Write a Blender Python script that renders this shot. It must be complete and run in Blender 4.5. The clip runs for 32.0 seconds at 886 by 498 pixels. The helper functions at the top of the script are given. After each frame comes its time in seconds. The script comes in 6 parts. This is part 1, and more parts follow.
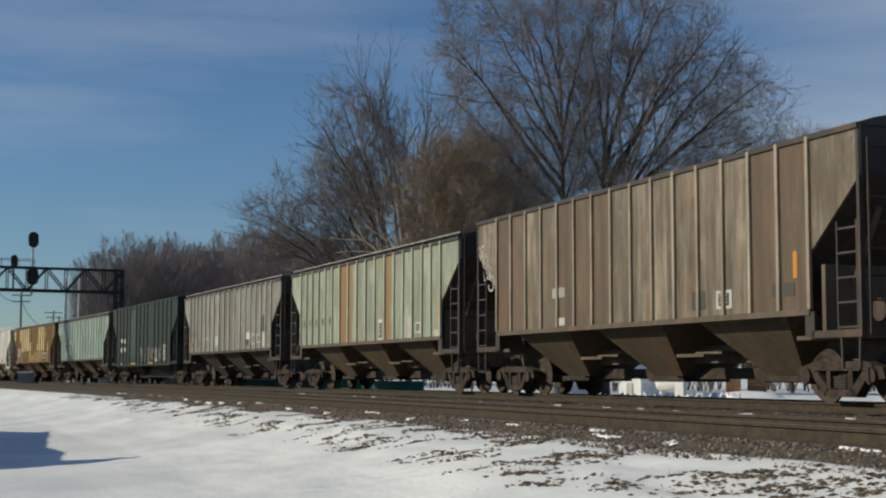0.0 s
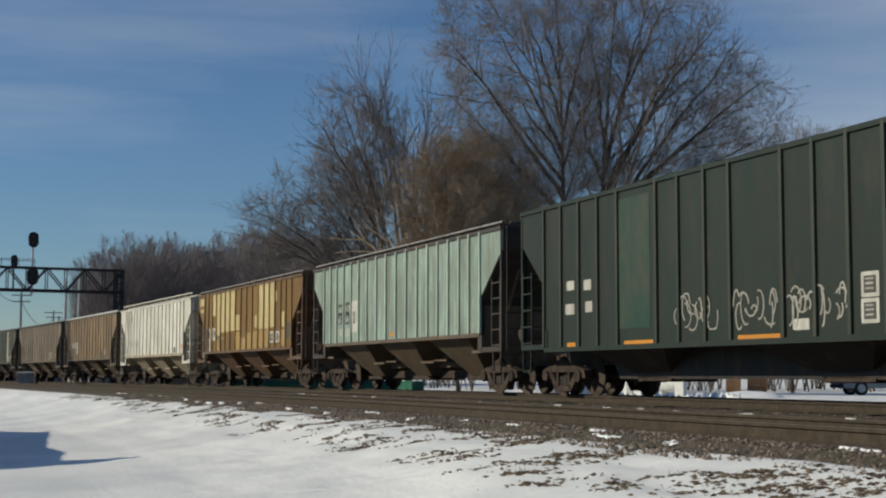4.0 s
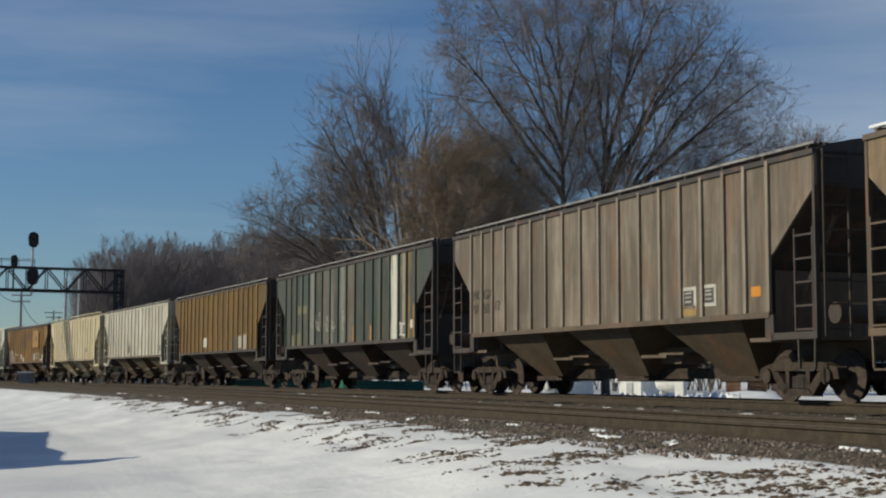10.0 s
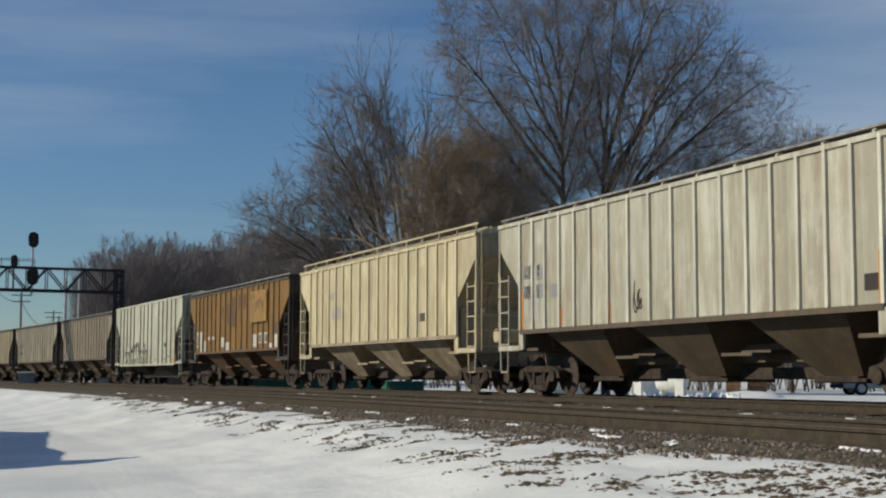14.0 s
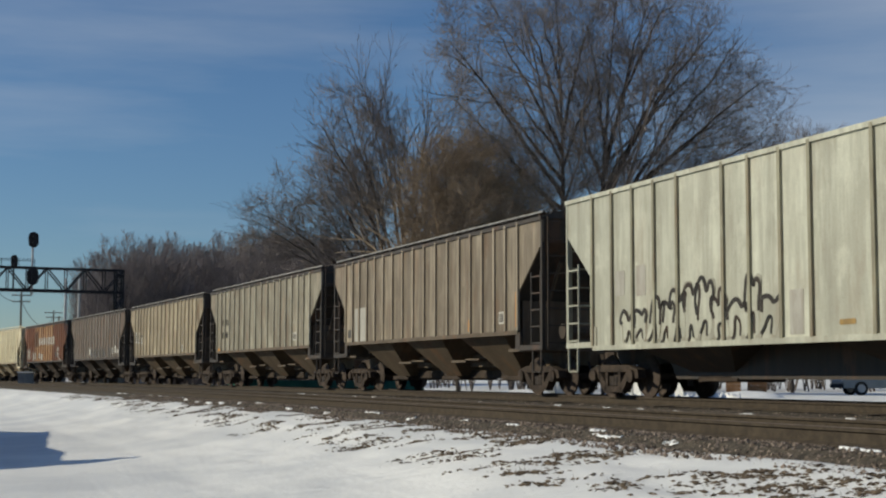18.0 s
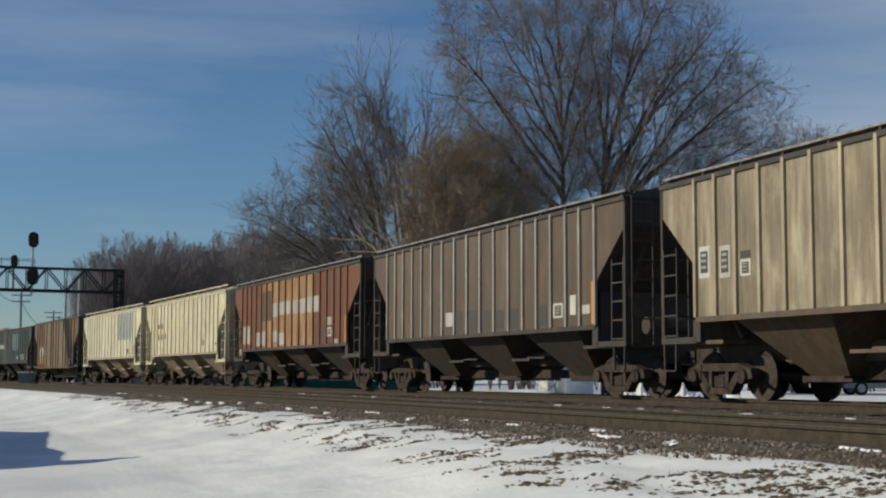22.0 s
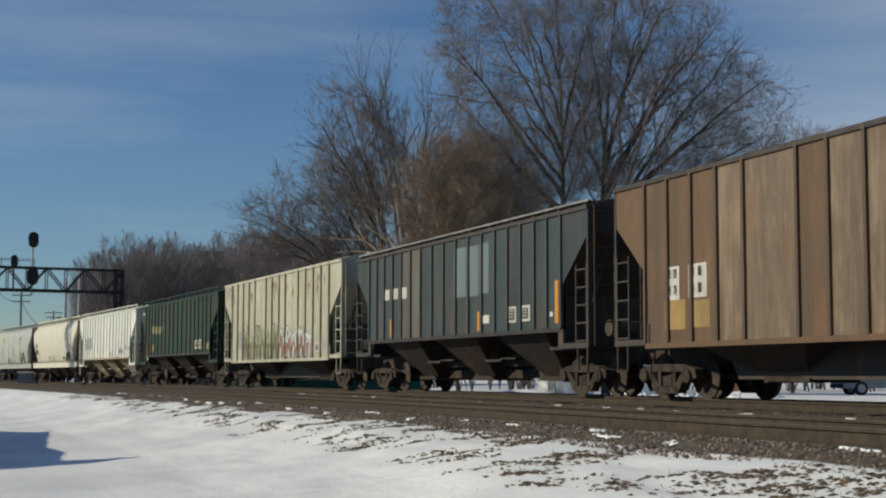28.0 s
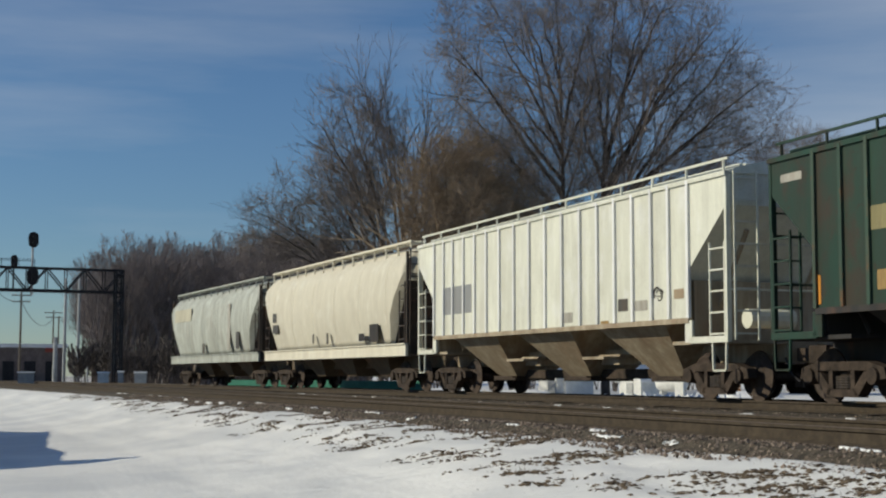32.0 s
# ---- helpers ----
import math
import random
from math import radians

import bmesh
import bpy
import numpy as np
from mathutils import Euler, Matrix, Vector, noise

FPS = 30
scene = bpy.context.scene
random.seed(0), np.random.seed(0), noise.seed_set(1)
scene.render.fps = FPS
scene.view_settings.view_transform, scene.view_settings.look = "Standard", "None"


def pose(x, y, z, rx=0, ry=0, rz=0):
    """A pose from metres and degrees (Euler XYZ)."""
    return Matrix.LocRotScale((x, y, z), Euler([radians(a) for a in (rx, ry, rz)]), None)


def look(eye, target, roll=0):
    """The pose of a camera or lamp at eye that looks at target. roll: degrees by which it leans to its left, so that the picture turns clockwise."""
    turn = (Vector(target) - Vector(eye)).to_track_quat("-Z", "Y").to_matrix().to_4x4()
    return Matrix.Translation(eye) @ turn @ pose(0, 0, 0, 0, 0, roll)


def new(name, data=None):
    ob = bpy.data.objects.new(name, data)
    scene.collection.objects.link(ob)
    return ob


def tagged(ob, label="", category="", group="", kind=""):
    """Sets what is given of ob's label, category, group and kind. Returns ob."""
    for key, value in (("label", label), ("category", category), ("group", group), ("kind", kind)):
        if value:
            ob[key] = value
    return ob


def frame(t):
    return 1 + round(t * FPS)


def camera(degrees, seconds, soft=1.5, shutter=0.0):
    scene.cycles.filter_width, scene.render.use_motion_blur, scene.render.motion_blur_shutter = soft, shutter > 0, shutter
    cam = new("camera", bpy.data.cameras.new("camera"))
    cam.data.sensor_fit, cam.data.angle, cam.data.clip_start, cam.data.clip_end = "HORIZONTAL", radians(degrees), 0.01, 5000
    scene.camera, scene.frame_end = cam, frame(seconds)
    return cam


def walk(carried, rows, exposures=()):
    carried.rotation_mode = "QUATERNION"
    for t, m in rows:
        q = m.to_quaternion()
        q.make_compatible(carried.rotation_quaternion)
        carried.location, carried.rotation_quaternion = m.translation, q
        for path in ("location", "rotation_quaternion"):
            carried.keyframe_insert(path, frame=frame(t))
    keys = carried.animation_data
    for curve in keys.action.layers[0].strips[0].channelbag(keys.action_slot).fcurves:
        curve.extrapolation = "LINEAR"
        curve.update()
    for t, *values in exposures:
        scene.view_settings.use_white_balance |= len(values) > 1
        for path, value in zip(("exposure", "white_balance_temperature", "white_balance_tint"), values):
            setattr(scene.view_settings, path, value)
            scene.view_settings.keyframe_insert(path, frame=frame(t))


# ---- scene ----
# ---- camera: on a tripod, does not move ----
CAM_Z = 0.43
VIEW_YAW, VIEW_PITCH, VIEW_ROLL = 18.767, 5.055, 0.111
cam = camera(34.03, 32.0, soft=2.15)
_a, _p = radians(VIEW_YAW), radians(VIEW_PITCH)
_aim = (-math.cos(_a) * math.cos(_p), math.sin(_a) * math.cos(_p), CAM_Z + math.sin(_p))
CAM_POSE = look((0, 0, CAM_Z), _aim, VIEW_ROLL)
walk(cam, [(0, CAM_POSE), (32, CAM_POSE)], exposures=[(0, 0.0), (32, 0.0)])

# ---- world, sun ----
SUN_EL, SUN_AZ = 28.0, 14.0   # height; degrees from the track's near normal towards the train's tail
_se, _sa = radians(SUN_EL), radians(SUN_AZ)
SUN_WAY = Vector((-math.sin(_sa) * math.cos(_se), -math.cos(_sa) * math.cos(_se), math.sin(_se)))


def build_world():
    w = bpy.data.worlds.new("sky")
    scene.world = w
    w.use_nodes = True
    nt = w.node_tree
    bg = nt.nodes["Background"]
    sky = nt.nodes.new("ShaderNodeTexSky")
    sky.sky_type, sky.sun_disc = "NISHITA", False
    sky.sun_elevation = _se
    sky.sun_rotation = math.atan2(SUN_WAY.x, SUN_WAY.y)
    sky.altitude, sky.air_density, sky.dust_density, sky.ozone_density = 200, 1.1, 0.0, 4.2
    # thin streaks of high cloud
    tc = nt.nodes.new("ShaderNodeTexCoord")
    mp = nt.nodes.new("ShaderNodeMapping")
    mp.inputs["Rotation"].default_value = (0.05, 0.03, 0.35)
    mp.inputs["Scale"].default_value = (1.0, 1.0, 8.0)
    n1 = nt.nodes.new("ShaderNodeTexNoise")
    n1.inputs["Scale"].default_value, n1.inputs["Detail"].default_value = 1.7, 7
    n1.inputs["Roughness"].default_value = 0.55
    rp = nt.nodes.new("ShaderNodeValToRGB")
    rp.color_ramp.elements[0].position, rp.color_ramp.elements[1].position = 0.55, 0.98
    rp.color_ramp.elements[1].color = (0.5, 0.5, 0.5, 1)
    # a bank of thin white cloud over the near end of the line, fading out towards the far end
    sep = nt.nodes.new("ShaderNodeSeparateXYZ")
    nt.links.new(tc.outputs["Generated"], sep.inputs[0])
    bank = nt.nodes.new("ShaderNodeMapRange")
    bank.interpolation_type = "SMOOTHSTEP"
    nt.links.new(sep.outputs["Y"], bank.inputs["Value"])
    bank.inputs["From Min"].default_value, bank.inputs["From Max"].default_value = 0.36, 0.60
    bank.inputs["To Min"].default_value, bank.inputs["To Max"].default_value = 0.0, 0.36
    more = nt.nodes.new("ShaderNodeMath")
    more.operation = "ADD"
    nt.links.new(n1.outputs["Fac"], more.inputs[0])
    nt.links.new(bank.outputs["Result"], more.inputs[1])
    mx = nt.nodes.new("ShaderNodeMix")
    mx.data_type = "RGBA"
    mx.inputs["B"].default_value = (7.2, 7.8, 8.6, 1)
    nt.links.new(tc.outputs["Generated"], mp.inputs["Vector"])
    nt.links.new(mp.outputs["Vector"], n1.inputs["Vector"])
    nt.links.new(more.outputs[0], rp.inputs["Fac"])
    nt.links.new(rp.outputs["Color"], mx.inputs["Factor"])
    deep = nt.nodes.new("ShaderNodeMix")
    deep.data_type, deep.blend_type = "RGBA", "MULTIPLY"
    deep.inputs["Factor"].default_value = 1.0
    deep.inputs["B"].default_value = (0.77, 0.93, 1.10, 1)
    nt.links.new(sky.outputs["Color"], deep.inputs["A"])
    nt.links.new(deep.outputs["Result"], mx.inputs["A"])
    nt.links.new(mx.outputs["Result"], bg.inputs["Color"])
    bg.inputs["Strength"].default_value = 0.068
    ld = bpy.data.lights.new("sun", "SUN")
    ld.energy, ld.angle, ld.color = 3.5, radians(0.55), (1.0, 0.93, 0.74)
    sun = new("sun", ld)
    sun.matrix_world = look(SUN_WAY * 100, (0, 0, 0))


build_world()

# ---- materials ----
MATS = {}
SPECS = {}


def nodes_of(m):
    m.use_nodes = True
    nt = m.node_tree
    return nt, nt.nodes["Principled BSDF"]


def mixed(nt, fac, a, b):
    n = nt.nodes.new("ShaderNodeMix")
    n.data_type = "RGBA"
    for sock, v in (("Factor", fac), ("A", a), ("B", b)):
        if isinstance(v, bpy.types.NodeSocket):
            nt.links.new(v, n.inputs[sock])
        elif sock == "Factor":
            n.inputs[sock].default_value = v
        else:
            n.inputs[sock].default_value = (*v, 1)
    return n.outputs["Result"]


def calc(nt, op, a, b=None, clamp=False):
    n = nt.nodes.new("ShaderNodeMath")
    n.operation, n.use_clamp = op, clamp
    for i, v in enumerate((a, b)):
        if v is None:
            continue
        if isinstance(v, bpy.types.NodeSocket):
            nt.links.new(v, n.inputs[i])
        else:
            n.inputs[i].default_value = v
    return n.outputs[0]


def ramp(nt, fac, lo, hi):
    n = nt.nodes.new("ShaderNodeMapRange")
    n.interpolation_type = "SMOOTHSTEP"
    nt.links.new(fac, n.inputs["Value"])
    n.inputs["From Min"].default_value, n.inputs["From Max"].default_value = lo, hi
    return n.outputs["Result"]


def grain(nt, vec, scale, detail=4, rough=0.55, stretch=(1, 1, 1)):
    mp = nt.nodes.new("ShaderNodeMapping")
    mp.inputs["Scale"].default_value = [scale * s for s in stretch]
    nt.links.new(vec, mp.inputs["Vector"])
    n = nt.nodes.new("ShaderNodeTexNoise")
    n.inputs["Scale"].default_value, n.inputs["Detail"].default_value, n.inputs["Roughness"].default_value = 1.0, detail, rough
    nt.links.new(mp.outputs["Vector"], n.inputs["Vector"])
    return n.outputs["Fac"]


def local(nt, shift=True):
    """Object coordinates, shifted by each object's own random number."""
    tc = nt.nodes.new("ShaderNodeTexCoord")
    oi = nt.nodes.new("ShaderNodeObjectInfo")
    if not shift:
        return tc.outputs["Object"], oi.outputs["Random"]
    k = calc(nt, "MULTIPLY", oi.outputs["Random"], 173.0)
    va = nt.nodes.new("ShaderNodeVectorMath")
    nt.links.new(tc.outputs["Object"], va.inputs[0])
    cx = nt.nodes.new("ShaderNodeCombineXYZ")
    for i in range(3):
        nt.links.new(k, cx.inputs[i])
    nt.links.new(cx.outputs[0], va.inputs[1])
    return va.outputs[0], oi.outputs["Random"]


def relief(nt, bsdf, height, strength=0.3, dist=0.01):
    b = nt.nodes.new("ShaderNodeBump")
    b.inputs["Strength"].default_value, b.inputs["Distance"].default_value = strength, dist
    nt.links.new(height, b.inputs["Height"])
    nt.links.new(b.outputs["Normal"], bsdf.inputs["Normal"])


def paint(name, base, dirt=(0.10, 0.075, 0.05), rust=(0.20, 0.075, 0.025), soil=0.5, rusty=0.15, tone=0.12, rough=0.62, lo=0.56, run=None):
    """Weathered car paint: road film in vertical runs, rust patches, panels of slightly different tone."""
    if name in MATS:
        return MATS[name]
    m = MATS[name] = bpy.data.materials.new(name)
    SPECS[name] = (base, soil, rusty)
    nt, bs = nodes_of(m)
    vec, rnd = local(nt)
    runs = grain(nt, vec, 1.0, 5, 0.66, (6.5, 6.5, 0.7))
    bands = grain(nt, vec, 1.0, 4, 0.6, (2.2, 2.2, 0.3))
    wide = grain(nt, vec, 1.0, 3, 0.5, (0.9, 0.9, 0.7))
    fine = grain(nt, vec, 38.0, 3, 0.6)
    lite = [min(1, c * (1 + tone)) for c in base]
    dark = [c * (1 - tone) for c in base]
    col = mixed(nt, rnd, dark, lite)
    film = calc(nt, "ADD", calc(nt, "MULTIPLY", runs, 0.52), calc(nt, "MULTIPLY", wide, 0.28))
    film = calc(nt, "ADD", film, calc(nt, "MULTIPLY", bands, 0.40))
    col = mixed(nt, calc(nt, "MULTIPLY", ramp(nt, film, 0.46, 0.69), soil, True), col, dirt)
    tan = [min(0.5, (d + r) * 0.75) for d, r in zip(dirt, rust)]
    stain = ramp(nt, grain(nt, vec, 1.0, 6, 0.64, (1.5, 1.5, 0.5)), 0.52, 0.66)
    col = mixed(nt, calc(nt, "MULTIPLY", stain, soil * 0.55), col, tan)
    chalk = ramp(nt, grain(nt, vec, 1.0, 5, 0.62, (1.7, 1.7, 1.2)), 0.52, 0.70)
    col = mixed(nt, calc(nt, "MULTIPLY", chalk, 0.30), col, [min(0.85, c * 1.35 + 0.008) for c in base])
    spots = calc(nt, "MULTIPLY", ramp(nt, grain(nt, vec, 1.0, 6, 0.68, (2.6, 2.6, 1.1) if lo > 0.5 else (0.7, 0.7, 0.5)), lo, lo + 0.14), rusty, True)
    col = mixed(nt, spots, col, rust)
    col = mixed(nt, calc(nt, "MULTIPLY", ramp(nt, fine, 0.45, 0.75), 0.16), col, dirt)
    drips = ramp(nt, grain(nt, vec, 1.0, 5, 0.62, (11, 11, 0.40)), 0.50, 0.74)
    col = mixed(nt, calc(nt, "MULTIPLY", drips, soil * soil * 0.85, True), col, [d * 0.7 for d in dirt])
    mottle = ramp(nt, grain(nt, vec, 1.0, 8, 0.74, (1.1, 1.1, 0.8)), 0.46, 0.64)
    col = mixed(nt, calc(nt, "MULTIPLY", mottle, 0.12 + soil * 0.34), col, [(c * 0.45 + d * 0.35) for c, d in zip(base, dirt)])
    # one broad run down each sheet; run names its place, half width, strength and colour
    xyz = nt.nodes.new("ShaderNodeSeparateXYZ")
    nt.links.new(nt.nodes["Texture Coordinate"].outputs["Object"], xyz.inputs[0])
    place, wide, much, hue = run or (None, 0.22, soil * 0.55, [d * 0.8 for d in dirt])
    shift = calc(nt, "MULTIPLY", calc(nt, "SUBTRACT", rnd, 0.5), 1.5) if place is None else place
    off = calc(nt, "ABSOLUTE", calc(nt, "SUBTRACT", xyz.outputs["X"], shift))
    rag = calc(nt, "MULTIPLY", calc(nt, "SUBTRACT", grain(nt, vec, 1.0, 6, 0.66, (9, 9, 0.9)), 0.5), 0.9)
    band = ramp(nt, calc(nt, "ADD", calc(nt, "SUBTRACT", wide, off), rag), -0.10, 0.25)
    col = mixed(nt, calc(nt, "MULTIPLY", band, much, True), col, hue)
    chips = ramp(nt, grain(nt, vec, 7.0, 4, 0.6), 0.63, 0.69)
    col = mixed(nt, calc(nt, "MULTIPLY", chips, 0.03 + rusty * 0.8), col, [r * 0.8 for r in rust])
    nt.links.new(col, bs.inputs["Base Color"])
    bs.inputs["Roughness"].default_value = rough
    bs.inputs["Specular IOR Level"].default_value = 0.3
    relief(nt, bs, calc(nt, "ADD", wide, calc(nt, "MULTIPLY", fine, 0.12)), 0.35, 0.02)
    return m


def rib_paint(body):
    """The paint of a car's posts: a little paler than its sheets, with less soil."""
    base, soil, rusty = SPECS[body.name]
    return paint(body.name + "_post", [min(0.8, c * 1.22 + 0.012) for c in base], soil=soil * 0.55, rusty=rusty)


def plain(name, a, b, scale=6.0, rough=0.8, metal=0.0, bump=0.25, dist=0.01, stretch=(1, 1, 1), lo=0.35, hi=0.68):
    """Two colours in a two-scale grain."""
    if name in MATS:
        return MATS[name]
    m = MATS[name] = bpy.data.materials.new(name)
    nt, bs = nodes_of(m)
    vec, rnd = local(nt)
    big = grain(nt, vec, scale, 5, 0.6, stretch)
    small = grain(nt, vec, scale * 7, 3, 0.6, stretch)
    f = calc(nt, "ADD", calc(nt, "MULTIPLY", big, 0.65), calc(nt, "MULTIPLY", small, 0.35))
    nt.links.new(mixed(nt, ramp(nt, f, lo, hi), a, b), bs.inputs["Base Color"])
    bs.inputs["Roughness"].default_value, bs.inputs["Metallic"].default_value = rough, metal
    bs.inputs["Specular IOR Level"].default_value = 0.25
    if bump:
        relief(nt, bs, f, bump, dist)
    return m


def islands(name, a, b, rough=0.9):
    """Scattered small pieces: each one between two colours."""
    if name in MATS:
        return MATS[name]
    m = MATS[name] = bpy.data.materials.new(name)
    nt, bs = nodes_of(m)
    g = nt.nodes.new("ShaderNodeNewGeometry")
    nt.links.new(mixed(nt, g.outputs["Random Per Island"], a, b), bs.inputs["Base Color"])
    bs.inputs["Roughness"].default_value = rough
    bs.inputs["Specular IOR Level"].default_value = 0.2
    return m


def ground_mat():
    """Snow, with bare soil and dead grass where the mesh's own 'bare' value is high."""
    m = bpy.data.materials.new("snow_ground")
    nt, bs = nodes_of(m)
    vec, rnd = local(nt, False)
    at = nt.nodes.new("ShaderNodeAttribute")
    at.attribute_name = "bare"
    broad = grain(nt, vec, 0.35, 5, 0.6)
    turn = nt.nodes.new("ShaderNodeMapping")      # streaks run aslant up the bank
    turn.inputs["Rotation"].default_value = (0, 0, -0.75)
    nt.links.new(vec, turn.inputs["Vector"])
    mid = grain(nt, turn.outputs["Vector"], 1.0, 6, 0.70, (1.1, 5.5, 1))
    fine = grain(nt, vec, 11.0, 5, 0.65)
    k = calc(nt, "ADD", calc(nt, "MULTIPLY", mid, 0.72), calc(nt, "MULTIPLY", fine, 0.28))
    k = calc(nt, "ADD", k, calc(nt, "SUBTRACT", at.outputs["Fac"], 0.5))
    bare = ramp(nt, k, 0.61, 0.645)
    snow = mixed(nt, ramp(nt, broad, 0.4, 0.65), (0.70, 0.70, 0.68), (0.82, 0.81, 0.77))
    snow = mixed(nt, calc(nt, "MULTIPLY", ramp(nt, fine, 0.55, 0.75), 0.12), snow, (0.42, 0.37, 0.30))
    soil = mixed(nt, fine, (0.055, 0.038, 0.024), (0.16, 0.12, 0.075))
    nt.links.new(mixed(nt, bare, snow, soil), bs.inputs["Base Color"])
    bs.inputs["Roughness"].default_value = 0.75
    bs.inputs["Specular IOR Level"].default_value = 0.2
    h = calc(nt, "ADD", calc(nt, "MULTIPLY", mid, 0.7), calc(nt, "MULTIPLY", fine, 0.3))
    relief(nt, bs, calc(nt, "SUBTRACT", h, calc(nt, "MULTIPLY", bare, 0.25)), 0.45, 0.12)
    return m


SNOW = plain("snow", (0.72, 0.725, 0.725), (0.86, 0.855, 0.83), 2.0, 0.7, 0, 0.5, 0.03)
STEEL = plain("dark_steel", (0.028, 0.024, 0.022), (0.075, 0.058, 0.045), 5.0, 0.7)
GRIME = plain("brake_dust_steel", (0.028, 0.021, 0.016), (0.080, 0.058, 0.043), 4.0, 0.85)
TREAD = plain("worn_rail_top", (0.085, 0.062, 0.046), (0.15, 0.115, 0.09), 9.0, 0.6, 0.2, 0.05)
WHEEL = plain("wheel_steel", (0.035, 0.026, 0.021), (0.085, 0.062, 0.048), 5.0, 0.75)
RAILS = plain("rusty_rail", (0.042, 0.032, 0.022), (0.08, 0.061, 0.041), 9.0, 0.85, 0, 0.3, 0.01)
TIE = plain("tie_wood", (0.034, 0.028, 0.022), (0.088, 0.072, 0.056), 3.0, 0.92, 0, 0.5, 0.02, (1, 8, 8))
BALLAST = plain("ballast_bed", (0.040, 0.034, 0.025), (0.14, 0.115, 0.085), 9.0, 0.95, 0, 0.9, 0.05)
STONES = islands("ballast_stone", (0.06, 0.047, 0.037), (0.33, 0.26, 0.205))
BARK = plain("bark", (0.042, 0.035, 0.030), (0.115, 0.094, 0.080), 3.0, 0.95, 0, 0.6, 0.03, (2, 2, 0.5))
TWIG = islands("twigs", (0.10, 0.085, 0.074), (0.30, 0.25, 0.215), 0.9)
TWIG_B = islands("budding_twigs", (0.19, 0.142, 0.098), (0.38, 0.29, 0.20), 0.9)
BRUSH = islands("brush_twigs", (0.075, 0.064, 0.058), (0.17, 0.142, 0.125), 0.95)
FARWOOD = islands("far_wood", (0.15, 0.13, 0.125), (0.30, 0.255, 0.24), 0.95)
# Pale steel colour for a board edge that catches the sun.
SUN_EDGE = plain("sunlit_edge", (0.16, 0.15, 0.14), (0.38, 0.36, 0.33), 5.0, 0.6, 0.2, 0.1)
BLACK = plain("black_paint", (0.010, 0.010, 0.012), (0.028, 0.027, 0.030), 4.0, 0.55)
POLE = plain("pole_wood", (0.09, 0.075, 0.06), (0.19, 0.16, 0.13), 2.0, 0.9, 0, 0.3, 0.02, (4, 4, 0.5))
PALE = plain("galvanised", (0.32, 0.33, 0.33), (0.46, 0.46, 0.45), 2.0, 0.55, 0.3, 0.1)
GRASS = islands("dead_grass", (0.045, 0.033, 0.023), (0.19, 0.145, 0.10), 0.95)


# ---- mesh building ----
class Solid:
    """Collects vertices and faces of one mesh."""

    def __init__(self):
        self.v, self.f = [], []

    def add(self, verts, faces):
        k = len(self.v)
        self.v += verts
        self.f += [tuple(i + k for i in fc) for fc in faces]
        return self

    def box(self, x0, x1, y0, y1, z0, z1):
        return self.add([(x, y, z) for z in (z0, z1) for y in (y0, y1) for x in (x0, x1)],
                        [(0, 2, 3, 1), (4, 5, 7, 6), (0, 1, 5, 4), (2, 6, 7, 3), (0, 4, 6, 2), (1, 3, 7, 5)])

    def slab(self, outline, y0, y1):
        """An outline in x and z, extruded along y."""
        n = len(outline)
        return self.add([(x, y0, z) for x, z in outline] + [(x, y1, z) for x, z in outline],
                        [tuple(range(n)), tuple(range(2 * n - 1, n - 1, -1))] + [(i, n + i, n + (i + 1) % n, (i + 1) % n) for i in range(n)])

    def loft(self, rings, closed=True):
        """Rings of equal length, joined in order and capped."""
        n = len(rings[0])
        faces = []
        for r in range(len(rings) - 1):
            for i in range(n):
                j = (i + 1) % n
                faces.append((r * n + i, r * n + j, (r + 1) * n + j, (r + 1) * n + i))
        if closed:
            faces += [tuple(range(n - 1, -1, -1)), tuple(range((len(rings) - 1) * n, len(rings) * n))]
        return self.add([tuple(p) for r in rings for p in r], faces)

    def tube(self, p, q, r0, r1=None, n=6):
        p, q = Vector(p), Vector(q)
        r1 = r0 if r1 is None else r1
        d = (q - p).normalized()
        a = d.orthogonal().normalized()
        b = d.cross(a)
        ring = [(math.cos(2 * math.pi * i / n), math.sin(2 * math.pi * i / n)) for i in range(n)]
        return self.loft([[p + (a * c + b * s) * r0 for c, s in ring], [q + (a * c + b * s) * r1 for c, s in ring]])

    def turned(self, profile, n=24):
        """A profile of (radius, y), turned about the y axis."""
        rings = [[(r * math.cos(2 * math.pi * i / n), y, r * math.sin(2 * math.pi * i / n)) for i in range(n)] for r, y in profile]
        return self.loft(rings)

    def mesh(self, name, smooth=False):
        me = bpy.data.meshes.new(name)
        me.from_pydata(self.v, [], self.f)
        me.materials.append(None)
        if smooth:
            me.polygons.foreach_set("use_smooth", [True] * len(me.polygons))
        me.update()
        return me


def part(name, shape, material, parent=None, label="", at=None, kind="", smooth=False):
    """Links a Solid or a finished mesh as one object, with its material on the object."""
    me = shape.mesh(name, smooth) if isinstance(shape, Solid) else shape
    ob = new(name, me)
    ob.material_slots[0].link = "OBJECT"
    ob.material_slots[0].material = material
    if parent is not None:
        ob.parent = parent
    if at is not None:
        ob.matrix_basis = at
    return tagged(ob, label, kind=kind)


def spot(bearing, dist, z=0.0):
    """A place at a bearing from the line of sight (degrees, to the right) and a distance."""
    a = radians(VIEW_YAW + bearing)
    return Vector((-math.cos(a) * dist, math.sin(a) * dist, z))


# ---- the line of the tracks: concentric arcs ----
ARC_R, LINE_Y = 904.2, 15.33     # the train's track


